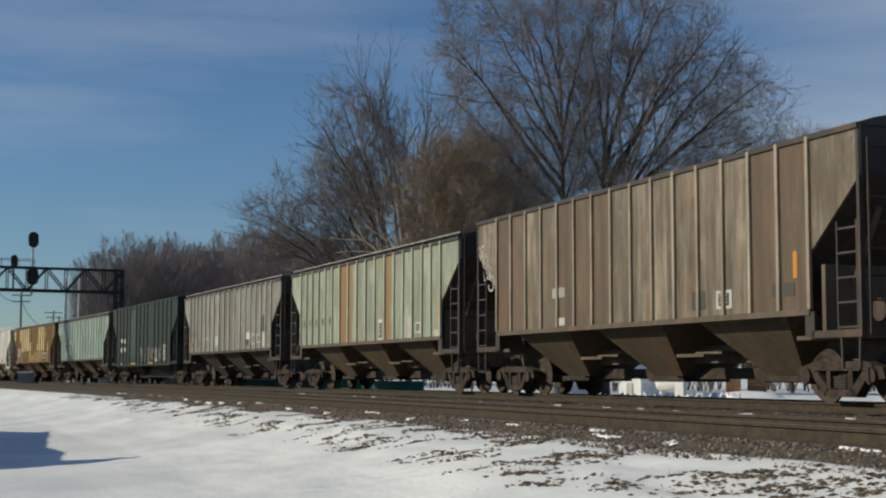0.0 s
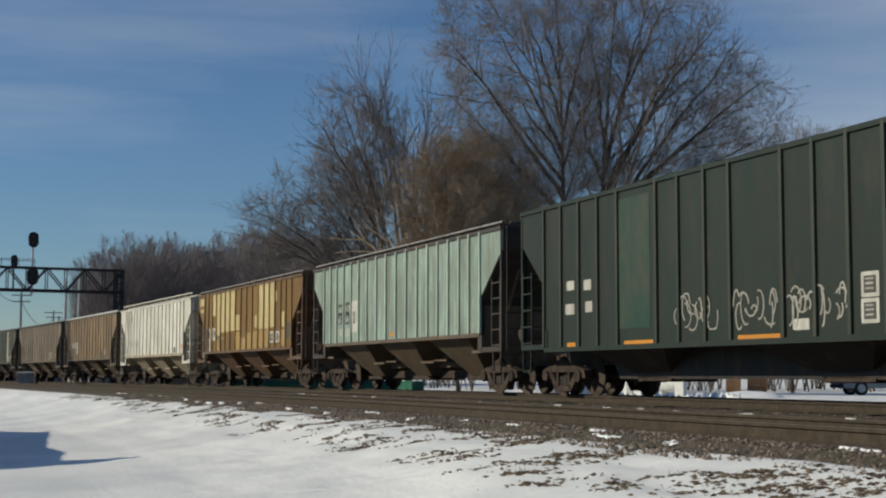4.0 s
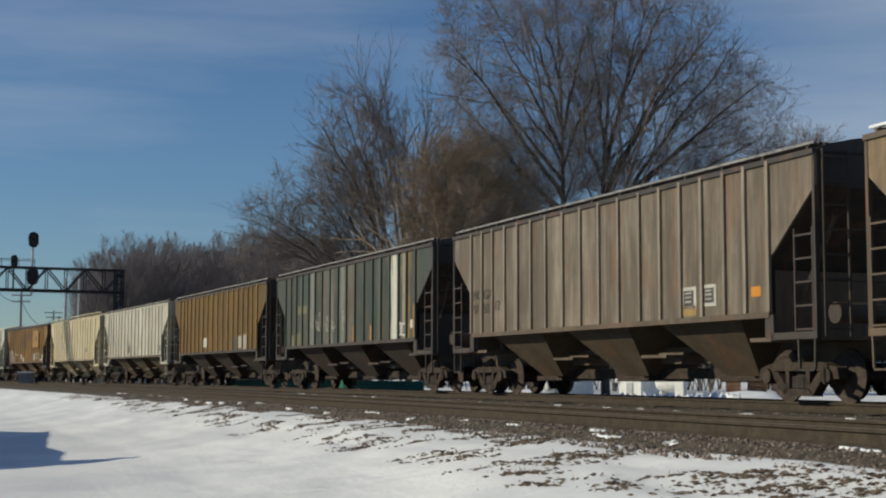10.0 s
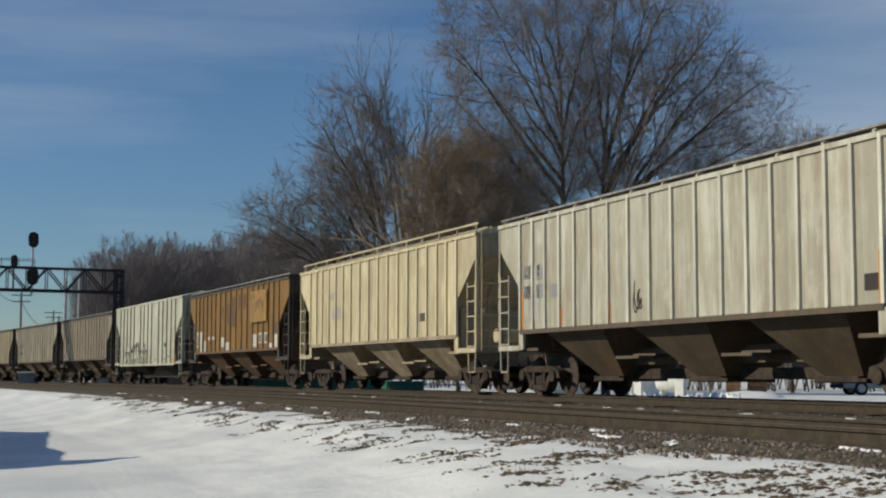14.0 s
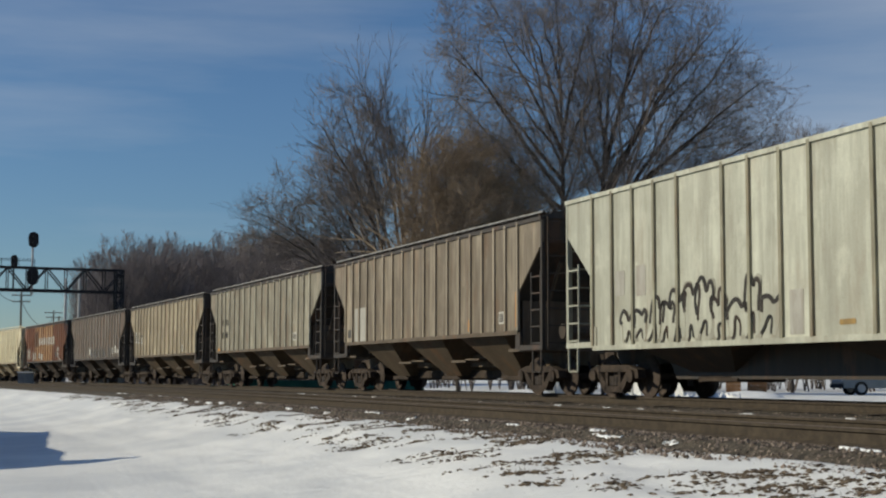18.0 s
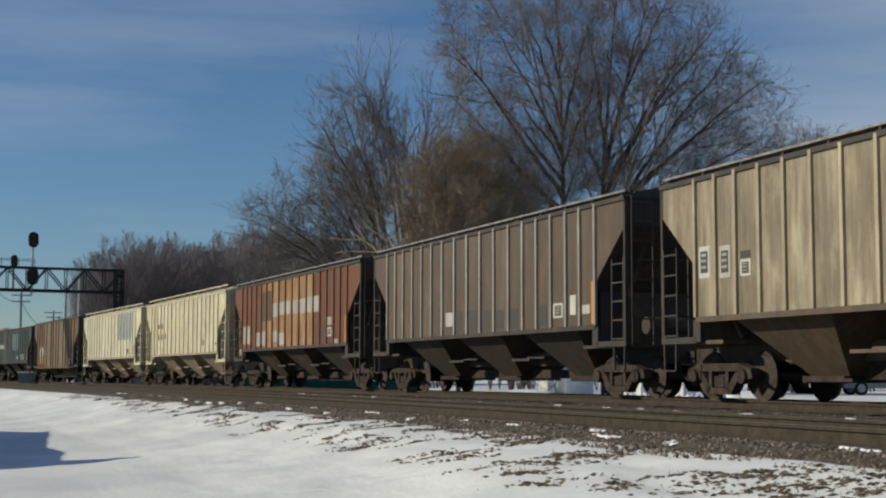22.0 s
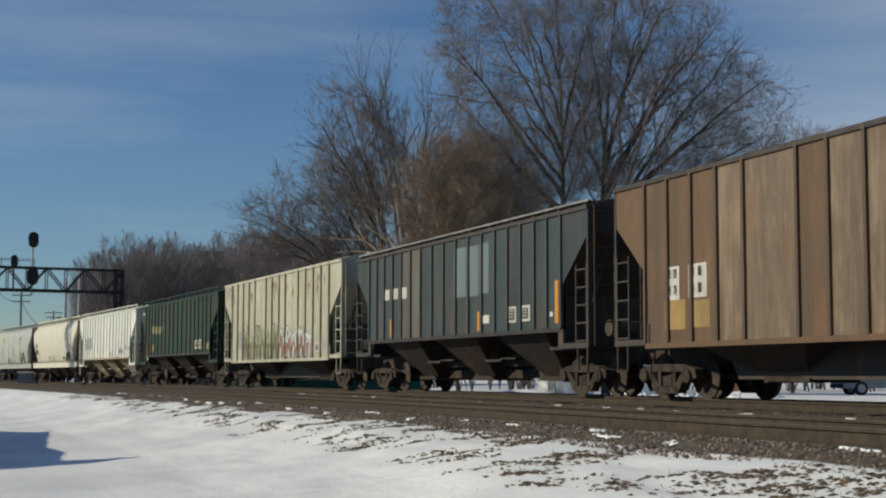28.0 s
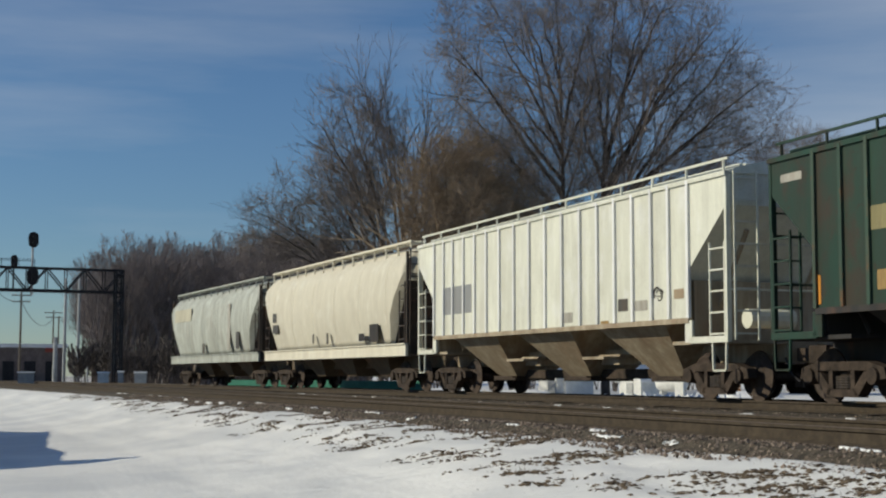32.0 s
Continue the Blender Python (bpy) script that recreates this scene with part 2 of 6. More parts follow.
def on_line(s, w=0.0, z=0.0):
    """A point s metres along the train's track and w metres beyond it."""
    a = s / ARC_R
    r = ARC_R + w
    return Vector((r * math.sin(a), LINE_Y - ARC_R + r * math.cos(a), z))

# ---- ground: one sheet, laid along the line ----
PROFILE = [(-870, -1.3), (-60, -1.15), (-16, -1.02), (-13.2, -0.98), (-12.0, -0.90), (-11.0, -0.74), (-10.2, -0.55), (-9.5, -0.37),
           (-9.0, -0.29), (-8.62, -0.24), (-8.5, -0.42), (3.0, -0.55), (4.2, -0.52), (6, -0.46), (12, -0.42), (60, -0.42), (200, -0.3), (3500, 0.0)]


def level(w):
    for (a, za), (b, zb) in zip(PROFILE, PROFILE[1:]):
        if w <= b:
            k = (w - a) / (b - a)
            return za + (zb - za) * k
    return PROFILE[-1][1]


def steps(*spans):
    out = []
    for a, b, d in spans:
        n = max(1, round((b - a) / d))
        out += [a + (b - a) * i / n for i in range(n)]
    return out + [spans[-1][1]]


def lumps(p, w):
    """Small unevenness of the snow on the bank."""
    q = Vector((p.x * 0.35, p.y * 0.9, 0))
    h = noise.noise(q) * 0.5 + noise.noise(q * 3.1) * 0.3 + noise.noise(q * 8) * 0.2
    mid = max(0.0, 1 - abs(w + 9.7) / 1.3)
    return h * (0.05 + 0.10 * mid) * max(0.0, min(1, (-8.5 - w) / 0.4))


def build_ground():
    ss = steps((-1300, -300, 50), (-300, -100, 8), (-100, -45, 1.5), (-45, 2, 0.28), (2, 60, 2), (60, 300, 12), (300, 1300, 50))
    ws = steps((-870, -60, 90), (-60, -16, 4), (-16, -12.5, 0.3), (-12.5, -8.5, 0.11), (-8.5, 4, 1.4), (4, 12, 1), (12, 60, 6), (60, 400, 34), (400, 3500, 310))
    verts, bare = [], []
    for s in ss:
        for w in ws:
            z = level(w)
            p = on_line(s, w, z)
            b = 0.0
            if -16 < w < -8.5 and -110 < s < 60:
                mid = max(0.0, 1 - abs(w + 9.6) / 0.95)
                lump = lumps(p, w)
                p.z += lump
                lump /= 0.12
                near = min(1.0, max(0.0, (s + 62) / 30))
                b = 0.40 * mid ** 0.5 * near + 0.10 * mid + 0.34 * max(0, 1 - abs(w + 8.7) / 0.35) * near + 0.12 * lump
            elif w > 4:
                q = Vector((p.x * 0.12, p.y * 0.12, 3))
                p.z += noise.noise(q) * 0.10 * min(1, (w - 4) / 6)
                left = math.degrees(math.atan2(p.y, -p.x)) - VIEW_YAW
                b = 0.62 if left < -2.5 else (0.30 if w > 14 else 0.12)
            verts.append(tuple(p))
            bare.append(max(0.0, b))
    n = len(ws)
    faces = [(i * n + j, (i + 1) * n + j, (i + 1) * n + j + 1, i * n + j + 1) for i in range(len(ss) - 1) for j in range(n - 1)]
    me = Solid().add(verts, faces).mesh("ground", True)
    at = me.attributes.new("bare", "FLOAT", "POINT")
    at.data.foreach_set("value", bare)
    g = part("ground", me, ground_mat(), label="flat snow with bare soil and dead grass showing through", kind="structure")
    return g


GROUND = build_ground()


def swept(outline, s0, s1, ds, w=0.0):
    """An outline of (w, z) carried along the line."""
    ss = steps((s0, s1, ds))
    return Solid().loft([[on_line(s, w + a, z) for a, z in outline] for s in ss])


# ---- ballast and two tracks ----
NEAR_W = -7.13      # the empty track on the camera's side
BED = [(-8.8, -0.45), (-8.68, -0.26), (-8.5, -0.165), (-8.3, -0.145), (-7.95, -0.175), (-6.3, -0.175), (-5.9, -0.15), (-5.1, -0.30), (-3.0, -0.30), (-1.7, -0.175), (1.7, -0.175), (2.3, -0.24), (3.6, -0.60)]
part("ballast_bed", swept(BED + [(3.0, -0.9), (-8.5, -0.9)], -620, 480, 5), BALLAST,
     label="brown gravel ballast under the two tracks", kind="structure")
RAIL = [(-0.07, -0.17), (0.07, -0.17), (0.07, -0.155), (0.012, -0.13), (0.012, -0.04), (0.036, -0.03), (0.036, -0.004),
        (0.028, 0), (-0.028, 0), (-0.036, -0.004), (-0.036, -0.03), (-0.012, -0.04), (-0.012, -0.13), (-0.07, -0.155)]


def build_track(w, label, tie_mesh):
    tr = tagged(new("track"), label, kind="structure")
    for side in (-0.7525, 0.7525):
        r = part("rail", swept(RAIL, -620, 480, 4, w + side), RAILS, tr, "rust-brown steel rail with worn top")
        part("rail_head", swept([(-0.024, 0.0), (0.024, 0.0), (0.022, 0.004), (-0.022, 0.004)], -620, 480, 5, w + side), TREAD, r)
    far = Solid()
    s, k = -150.0, 0
    while s < 30:
        a = s / ARC_R
        p = on_line(s, w, -0.266 + random.uniform(-0.012, 0.012))
        if -62 < s < 10:
            t = part("tie", tie_mesh, TIE, tr)
            t.matrix_basis = Matrix.Translation(p) @ Matrix.Rotation(-a + random.uniform(-0.01, 0.01), 4, "Z")
        else:
            ex, ey = Vector((math.cos(a), -math.sin(a), 0)), Vector((math.sin(a), math.cos(a), 0))
            c = [p + ex * i * 0.115 + ey * j * 1.3 + Vector((0, 0, h)) for h in (0, 0.1) for j in (-1, 1) for i in (-1, 1)]
            far.add([tuple(q) for q in c], [(4, 5, 7, 6), (0, 1, 5, 4), (2, 6, 7, 3), (0, 4, 6, 2), (1, 3, 7, 5)])
        s += 0.54
    part("far_ties", far, TIE, tr, kind="stuff")
    return tr


TIE_MESH = Solid().box(-0.115, 0.115, -1.3, 1.3, 0, 0.1).mesh("tie")
build_track(0.0, "main track with rusty rails that carries the train", TIE_MESH)
build_track(NEAR_W, "empty track with rusty rails on wooden ties", TIE_MESH)


def scatter_stones(name, n, s_rng, w_rng, size, zf, mat, label, seed):
    rng = random.Random(seed)
    so = Solid()
    for _ in range(n):
        s, w = s_rng[0] + (s_rng[1] - s_rng[0]) * rng.random(), rng.uniform(*w_rng)
        c = on_line(s, w, zf(w))
        r = size * rng.uniform(0.5, 1.4)
        m = Euler((rng.uniform(0, 6), rng.uniform(0, 6), rng.uniform(0, 6))).to_matrix()
        pts = [c + m @ (Vector(d) * r * rng.uniform(0.6, 1.2)) for d in ((1, 0, 0), (-1, 0, 0), (0, 1, 0), (0, -1, 0), (0, 0, 0.8), (0, 0, -0.8))]
        so.add([tuple(p) for p in pts], [(0, 2, 4), (2, 1, 4), (1, 3, 4), (3, 0, 4), (2, 0, 5), (1, 2, 5), (3, 1, 5), (0, 3, 5)])
    tagged(part(name, so, mat, label=label, kind="stuff"), category="gravel")


def bed_z(w):
    for (a, za), (b, zb) in zip(BED, BED[1:]):
        if a <= w <= b and w > -8.66:
            return za + (zb - za) * (w - a) / (b - a)
    return level(w)


scatter_stones("ballast_stones", 15000, (-48, 0), (-8.95, -7.9), 0.021, bed_z, STONES, "loose brown ballast stones on the shoulder", 3)
scatter_stones("ballast_stones", 10000, (-50, 0), (-7.9, -1.4), 0.024, bed_z, STONES, "loose brown ballast stones between the rails", 4)

# ---- the train: covered hopper cars ----
HALF, SILL, EAVE = 8.375, 1.54, 4.25
CARS = []           # (thing, place along the line at the middle of the clip)
WHEELSETS = {1: [], -1: []}
KIT = {}
RIBS = {}
TOPS = {}            # height of each car's eave


def kit(key, make, smooth=False):
    if key not in KIT:
        KIT[key] = make().mesh(key.split(" ")[0], smooth)
    return KIT[key]


def wheel_mesh(side):
    o = side * 0.72
    prof = [(0.05, o - 0.06), (0.16, o - 0.06), (0.19, o - 0.03), (0.36, o - 0.03), (0.39, o - 0.065), (0.485, o - side * 0.07 - 0.0),
            (0.457, o - side * 0.03), (0.452, o + 0.065), (0.39, o + 0.065), (0.36, o + 0.02), (0.19, o + 0.02), (0.16, o + 0.06), (0.05, o + 0.06)]
    return Solid().turned(prof, 28)


def axle_mesh():
    return Solid().turned([(0.075, -1.0), (0.085, -0.6), (0.085, 0.6), (0.075, 1.0)], 12)


def frame_mesh():
    """A cast side frame: upper arch, lower tension member, two columns, journal jaws."""
    so = Solid()
    y0, y1 = -0.10, 0.10
    so.slab([(-1.20, 0.42), (-1.14, 0.60), (-0.70, 0.70), (0.70, 0.70), (1.14, 0.60), (1.20, 0.42), (0.98, 0.40), (0.66, 0.55), (-0.66, 0.55), (-0.98, 0.40)], y0, y1)
    so.slab([(-0.80, 0.50), (-0.62, 0.54), (-0.30, 0.24), (-0.36, 0.13), (-0.46, 0.15)], y0, y1)
    so.slab([(0.80, 0.50), (0.46, 0.15), (0.36, 0.13), (0.30, 0.24), (0.62, 0.54)], y0, y1)
    so.slab([(-0.46, 0.11), (0.46, 0.11), (0.40, 0.24), (-0.40, 0.24)], y0, y1)
    so.slab([(-0.36, 0.22), (-0.25, 0.22), (-0.25, 0.56), (-0.36, 0.56)], y0, y1)
    so.slab([(0.25, 0.22), (0.36, 0.22), (0.36, 0.56), (0.25, 0.56)], y0, y1)
    for x in (-0.89, 0.89):
        ring = [[(x + 0.14 * math.cos(i * math.pi / 6), y, 0.457 + 0.14 * math.sin(i * math.pi / 6)) for i in range(12)] for y in (-0.16, 0.10)]
        so.loft(ring)
    return so


def springs_mesh():
    """A nest of coils, as one ridged block of three lobes."""
    so = Solid()
    rows = []
    for k in range(11):
        r = 0.075 if k % 2 else 0.058
        rows.append([(x + sx * r, -0.03 + sy * r, 0.245 + 0.021 * k) for x, sx, sy in
                     ((-0.16, 0, -1), (-0.12, 0.7, -0.7), (-0.08, 0, -0.3), (-0.04, -0.7, -0.7), (0, 0, -1), (0.04, 0.7, -0.7), (0.08, 0, -0.3), (0.12, -0.7, -0.7),
                      (0.16, 0, -1), (0.16, 1, 0), (0.16, 0, 1), (0, 0, 1), (-0.16, 0, 1), (-0.16, -1, 0))])
    return so.loft(rows)


def build_truck(car, x):
    t = part("truck", kit("bolster", lambda: Solid().box(-0.20, 0.20, -0.98, 0.98, 0.46, 0.62).box(-0.3, 0.3, -0.3, 0.3, 0.6, 0.74).box(-0.75, 0.75, -0.06, 0.06, 0.30, 0.38)),
             GRIME, car, "brown rusty cast-steel truck", Matrix.Translation((x, 0, 0)))
    for side in (-1, 1):
        f = part("side_frame", kit("side_frame", frame_mesh), GRIME, t, at=Matrix.Translation((0, side * 1.0, 0)) @ Matrix.Rotation(0 if side < 0 else math.pi, 4, "Z"))
        if side < 0:
            part("spring_nest", kit("spring_nest", springs_mesh), STEEL, t, at=Matrix.Translation((0, -1.0, 0)))
    for ax in (-1, 1):
        def both():
            so = Solid()
            for src in (wheel_mesh(-1), wheel_mesh(1), axle_mesh()):
                so.add(src.v, src.f)
            return so
        wset = part("wheelset", kit("wheelset", both, True), WHEEL, t, "dark steel wheels on an axle", Matrix.Translation((ax * 0.89, 0, 0.457)))
        WHEELSETS[ax].append(wset)
    return t


def coupler_mesh():
    so = Solid().box(0, 0.55, -0.11, 0.11, 0.74, 0.98)
    so.slab([(0.5, 0.70), (0.82, 0.70), (0.88, 0.78), (0.88, 0.95), (0.82, 1.02), (0.5, 1.02)], -0.17, 0.17)
    return so


def ladder_plate(a0, a1, z0, z1, rungs, r, put):
    """Stiles and rungs in one piece; put() places (across, depth, height)."""
    cols = [a0 - r, a0 + r, a1 - r, a1 + r] if a0 < a1 else [a1 - r, a1 + r, a0 - r, a0 + r]
    rows, full = [z0], []
    for i in range(rungs):
        z = z0 + 0.12 + (z1 - z0 - 0.24) * i / max(1, rungs - 1)
        rows += [z - 0.016, z + 0.016]
        full += [False, True]
    rows.append(z1)
    full.append(False)
    so, seen = Solid(), {}

    def at(i, j, k):
        if (i, j, k) not in seen:
            seen[i, j, k] = len(so.v)
            so.v.append(put(cols[i], -r if k else r, rows[j]))
        return seen[i, j, k]
    solid = lambda i, j: 0 <= i < 3 and 0 <= j < len(full) and (i != 1 or full[j])
    for j in range(len(full)):
        for i in range(3):
            if not solid(i, j):
                continue
            for k in (0, 1):
                so.f.append((at(i, j, k), at(i + 1, j, k), at(i + 1, j + 1, k), at(i, j + 1, k)))
            for di, dj, p, q in ((-1, 0, (0, 0), (0, 1)), (1, 0, (1, 0), (1, 1)), (0, -1, (0, 0), (1, 0)), (0, 1, (0, 1), (1, 1))):
                if not solid(i + di, j + dj):
                    so.f.append((at(i + p[0], j + p[1], 0), at(i + q[0], j + q[1], 0), at(i + q[0], j + q[1], 1), at(i + p[0], j + p[1], 1)))
    return so


def ladder(x0, x1, y, z0, z1, rungs, r=0.017):
    return ladder_plate(x0, x1, z0, z1, rungs, r, lambda a, d, z: (a, y + d, z))


def end_ladder(x, y0, y1, z0, z1, rungs, r=0.018):
    return ladder_plate(y0, y1, z0, z1, rungs, r, lambda a, d, z: (x + d, a, z))


def ribs_at(kind, cut):
    """Rib places from end to end, scaled to the side's length."""
    if kind == "plain":
        gaps = [1.0] * 15
    elif kind == "low":
        gaps = [0.94] * 4 + [1.70, 0.89, 1.0, 0.89, 1.70] + [0.94] * 4
    else:
        gaps = [0.75, 0.71, 0.80, 0.80, 0.81, 0.86, 0.93, 0.92, 0.92, 0.92, 0.93, 0.86, 0.81, 0.80, 0.80, 0.71, 0.75]
    k, x, out = 2 * cut / sum(gaps), -cut, [-cut]
    for g in gaps:
        x += g * k
        out.append(x)
    return out


def roof_mesh(half, eave):
    ys = [-1.56, -1.3, -0.8, -0.3, 0.3, 0.8, 1.3, 1.56]
    zs = [0.0, 0.09, 0.20, 0.26, 0.26, 0.20, 0.09, 0.0]
    ring = [(y, eave + z) for y, z in zip(ys, zs)] + [(1.56, eave - 0.04), (-1.56, eave - 0.04)]
    return Solid().loft([[(x, y, z) for y, z in ring] for x in (-half, half)])


def board_mesh(half, z, out=0.0):
    so = Solid()
    for y0, y1 in ((-1.22, -1.16), (-1.10, -1.04), (-0.98, -0.92), (-0.86, -0.80)):
        so.box(-half + 0.1, half - 0.1, y0 - out, y1 - out, z, z + 0.045)
    return so


def build_car(label, centre, low=False, body=None, rib=None, under=None, ends=None, posts="", rails=None, tint=None,
              half=HALF, snow=False, rib_w=0.085, walk_board=True, eave=EAVE):
    """A three-bay hopper with outside posts, or (low) one with deep sides."""
    sill = 1.08 if low else SILL
    cut = half - 1.375
    car = tagged(new("hopper_car"), label, "freight car", "cars of the train")
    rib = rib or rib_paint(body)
    ends = ends or body
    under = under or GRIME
    tag = ("low" if low else "high") + f" {eave}"
    # hull behind the outside sheets
    def hull():
        pts = [(-cut + 0.72, sill + 0.02), (cut - 0.72, sill + 0.02), (cut - 0.04, 2.47), (half - 0.05, 3.62), (half - 0.05, eave - 0.03),
               (-half + 0.05, eave - 0.03), (-half + 0.05, 3.62), (-cut + 0.04, 2.47)]
        if low:
            pts[0], pts[1] = (-5.7, sill + 0.02), (5.7, sill + 0.02)
        return Solid().slab(pts, -1.535, 1.535)
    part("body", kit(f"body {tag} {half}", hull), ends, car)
    xs = ribs_at("low" if low else posts, cut)
    panels = len(xs) - 1
    RIBS[car.name], TOPS[car.name] = xs, eave
    for i in range(panels):
        a, b = xs[i] + 0.004, xs[i + 1] - 0.004
        w = round(b - a, 4)
        mat = (tint or {}).get(i, body)
        part("side_panel", kit(f"side_panel {w} {tag}", lambda: Solid().box(-w / 2, w / 2, -0.02, 0.02, 0, eave - 0.02 - sill)), mat, car,
             at=Matrix.Translation(((a + b) / 2, -1.56, sill)))
    for sgn in (-1, 1):
        def tri():
            h = half - cut - 0.004
            pts = [(0.0, 2.51), (h, 3.64), (h, eave - 0.02), (0.0, eave - 0.02)]
            return Solid().slab([(x * sgn, z) for x, z in (pts if sgn > 0 else pts[::-1])], -0.02, 0.02)
        mat = (tint or {}).get(-1 if sgn < 0 else panels, body)
        part("end_panel", kit(f"end_panel {sgn} {half} {eave}", tri), mat, car, at=Matrix.Translation((sgn * (cut + 0.004), -1.56, 0)))
    for i, x in enumerate(xs):
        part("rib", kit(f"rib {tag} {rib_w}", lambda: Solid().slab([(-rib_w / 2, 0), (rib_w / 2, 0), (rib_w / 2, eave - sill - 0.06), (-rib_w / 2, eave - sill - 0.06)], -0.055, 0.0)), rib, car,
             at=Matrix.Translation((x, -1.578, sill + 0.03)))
    for side in (-1, 1):
        part("top_chord", kit(f"top_chord {half} {eave}", lambda: Solid().box(-half, half, -0.05, 0.05, -0.09, 0.0)), ends, car, at=Matrix.Translation((0, side * 1.575, eave)))
        part("side_sill", kit(f"side_sill {tag} {half}", lambda: Solid().box(-cut, cut, -0.05, 0.05, -0.07, 0.035)), under if not low else body, car, at=Matrix.Translation((0, side * 1.57, sill)))
    part("far_side", kit(f"far_side {tag} {half}", lambda: Solid().box(-cut, cut, -0.02, 0.02, 0, eave - 0.02 - sill)), body, car, at=Matrix.Translation((0, 1.56, sill)))
    part("roof", kit(f"roof {half} {eave}", lambda: roof_mesh(half, eave)), ends, car)
    part("hatch_trough", kit(f"hatch_trough {eave}", lambda: Solid().box(-7.4, 7.4, -0.33, 0.33, eave + 0.25, eave + 0.33)), ends, car)
    if walk_board and not low:
        top = eave + (0.25 if rails else 0.085)
        board = part("running_board", kit(f"running_board {half} {top}", lambda: board_mesh(half, eave + 0.12 if rails else top, 0.0 if rails else 0.30)), rails or (SNOW if snow else STEEL), car,
                     "snow-covered walkway on the roof" if snow else "slatted steel walkway on the roof")
        if not rails:
            # This pale strip stands for sunlight along the board's outer edge.
            part("board_edge", kit(f"board_edge {half} {top}", lambda: Solid().box(-half + 0.06, half - 0.06, -1.545, -1.525, top + 0.012, top + 0.055)), SNOW if snow else SUN_EDGE, board, "walkway edge, coloured pale as if sunlit")
        nb = 13
        for i in range(nb):
            x = -half + 0.25 + (2 * half - 0.5) * i / (nb - 1)
            part("bracket", kit(f"bracket {top} {eave}", lambda: Solid().box(-0.018, 0.018, -1.5, -1.46, eave - 0.02, top) if rails else Solid().box(-0.025, 0.025, -1.52, -0.8, top - 0.05, top).box(-0.03, 0.03, -1.55, -1.49, eave - 0.02, top - 0.02)), rails or ends, car, at=Matrix.Translation((x, 0, 0)))
        if rails:
            part("roof_rail", kit(f"roof_rail {half} {eave}", lambda: Solid().box(-half + 0.1, half - 0.1, -1.50, -1.46, top - 0.02, top + 0.025)), rails, car)
    # ends: platform, corner posts, ladders, slope braces
    for sgn in (-1, 1):
        part("end_platform", kit(f"end_platform {sgn} {tag}", lambda: Solid().box(min(sgn * 6.2, sgn * half), max(sgn * 6.2, sgn * half), -1.5, 1.5, 1.06, 1.13)), under, car)
        part("step_plate", kit(f"step_plate {sgn} {half}", lambda: Solid().box(min(sgn * (cut + 0.02), sgn * half), max(sgn * (cut + 0.02), sgn * half), -1.6, -1.54, 1.08, 1.20)), ends, car)
        part("gusset_plate", kit("gusset_plate", lambda: Solid().box(-0.13, 0.13, -1.6, -1.55, 1.10, 1.52)), ends, car, at=Matrix.Translation((sgn * (cut - 0.02), 0, 0)))
        def stirrup():
            x0, x1 = sorted((sgn * (half - 0.08), sgn * (half - 0.56)))
            return Solid().loft([[(x + a, -1.57 + b, z + c) for a, b, c in ((-0.02, -0.02, -0.02 * k), (0.02, -0.02, 0.02 * k), (0.02, 0.02, 0.02 * k), (-0.02, 0.02, -0.02 * k))]
                                 for x, z, k in ((x0, 1.08, 0), (x0 + 0.02, 0.56, -1), (x1 - 0.02, 0.56, 1), (x1, 1.08, 0))])
        part("stirrup_step", kit(f"stirrup_step {sgn} {half}", stirrup), ends, car)
        for y in (-1.55, 1.55):
            part("corner_post", kit(f"corner_post {eave}", lambda: Solid().box(-0.035, 0.035, -0.045, 0.045, 1.1, eave - 0.05)), ends, car, at=Matrix.Translation((sgn * (half - 0.04), y, 0)))
        part("side_ladder", kit(f"side_ladder {sgn} {half}", lambda: ladder(sgn * (half - 0.62), sgn * (half - 0.10), -1.58, 1.12, 2.95, 5)), ends, car)
        part("end_ladder", kit(f"end_ladder {sgn} {half}", lambda: end_ladder(sgn * (half + 0.04), -1.45, -0.95, 1.12, 4.25, 8)), ends, car)
        part("end_brace", kit(f"end_brace {sgn} {half}", lambda: Solid().tube((sgn * 6.5, -0.9, 1.15), (sgn * (half - 0.4), -0.9, 3.2), 0.05).tube((sgn * 6.5, 0.9, 1.15), (sgn * (half - 0.4), 0.9, 3.2), 0.05).box(min(sgn * 6.9, sgn * 7.0), max(sgn * 6.9, sgn * 7.0), -1.47, 1.47, 1.13, 2.3)), under, car)
        part("handrail", kit(f"handrail {sgn} {half}", lambda: Solid().tube((sgn * (half - 0.02), -1.5, 2.05), (sgn * (half - 0.02), 1.5, 2.05), 0.02).tube((sgn * (half - 0.02), -1.5, 2.9), (sgn * (half - 0.02), 1.5, 2.9), 0.02)), ends, car)
        part("coupler", kit("coupler", coupler_mesh), GRIME, car, at=Matrix.Translation((sgn * (half - 0.05), 0, 0)) @ Matrix.Rotation(0 if sgn > 0 else math.pi, 4, "Z"))
        part("air_hose", kit("air_hose", lambda: Solid().tube((0, 0, 0.8), (0.15, 0.02, 0.5), 0.022).tube((0.15, 0.02, 0.5), (0.42, 0.02, 0.36), 0.022).tube((0.42, 0.02, 0.36), (0.62, 0, 0.5), 0.022)), BLACK, car, at=Matrix.Translation((sgn * (half + 0.05), -0.4, 0)) @ Matrix.Rotation(0 if sgn > 0 else math.pi, 4, "Z"))
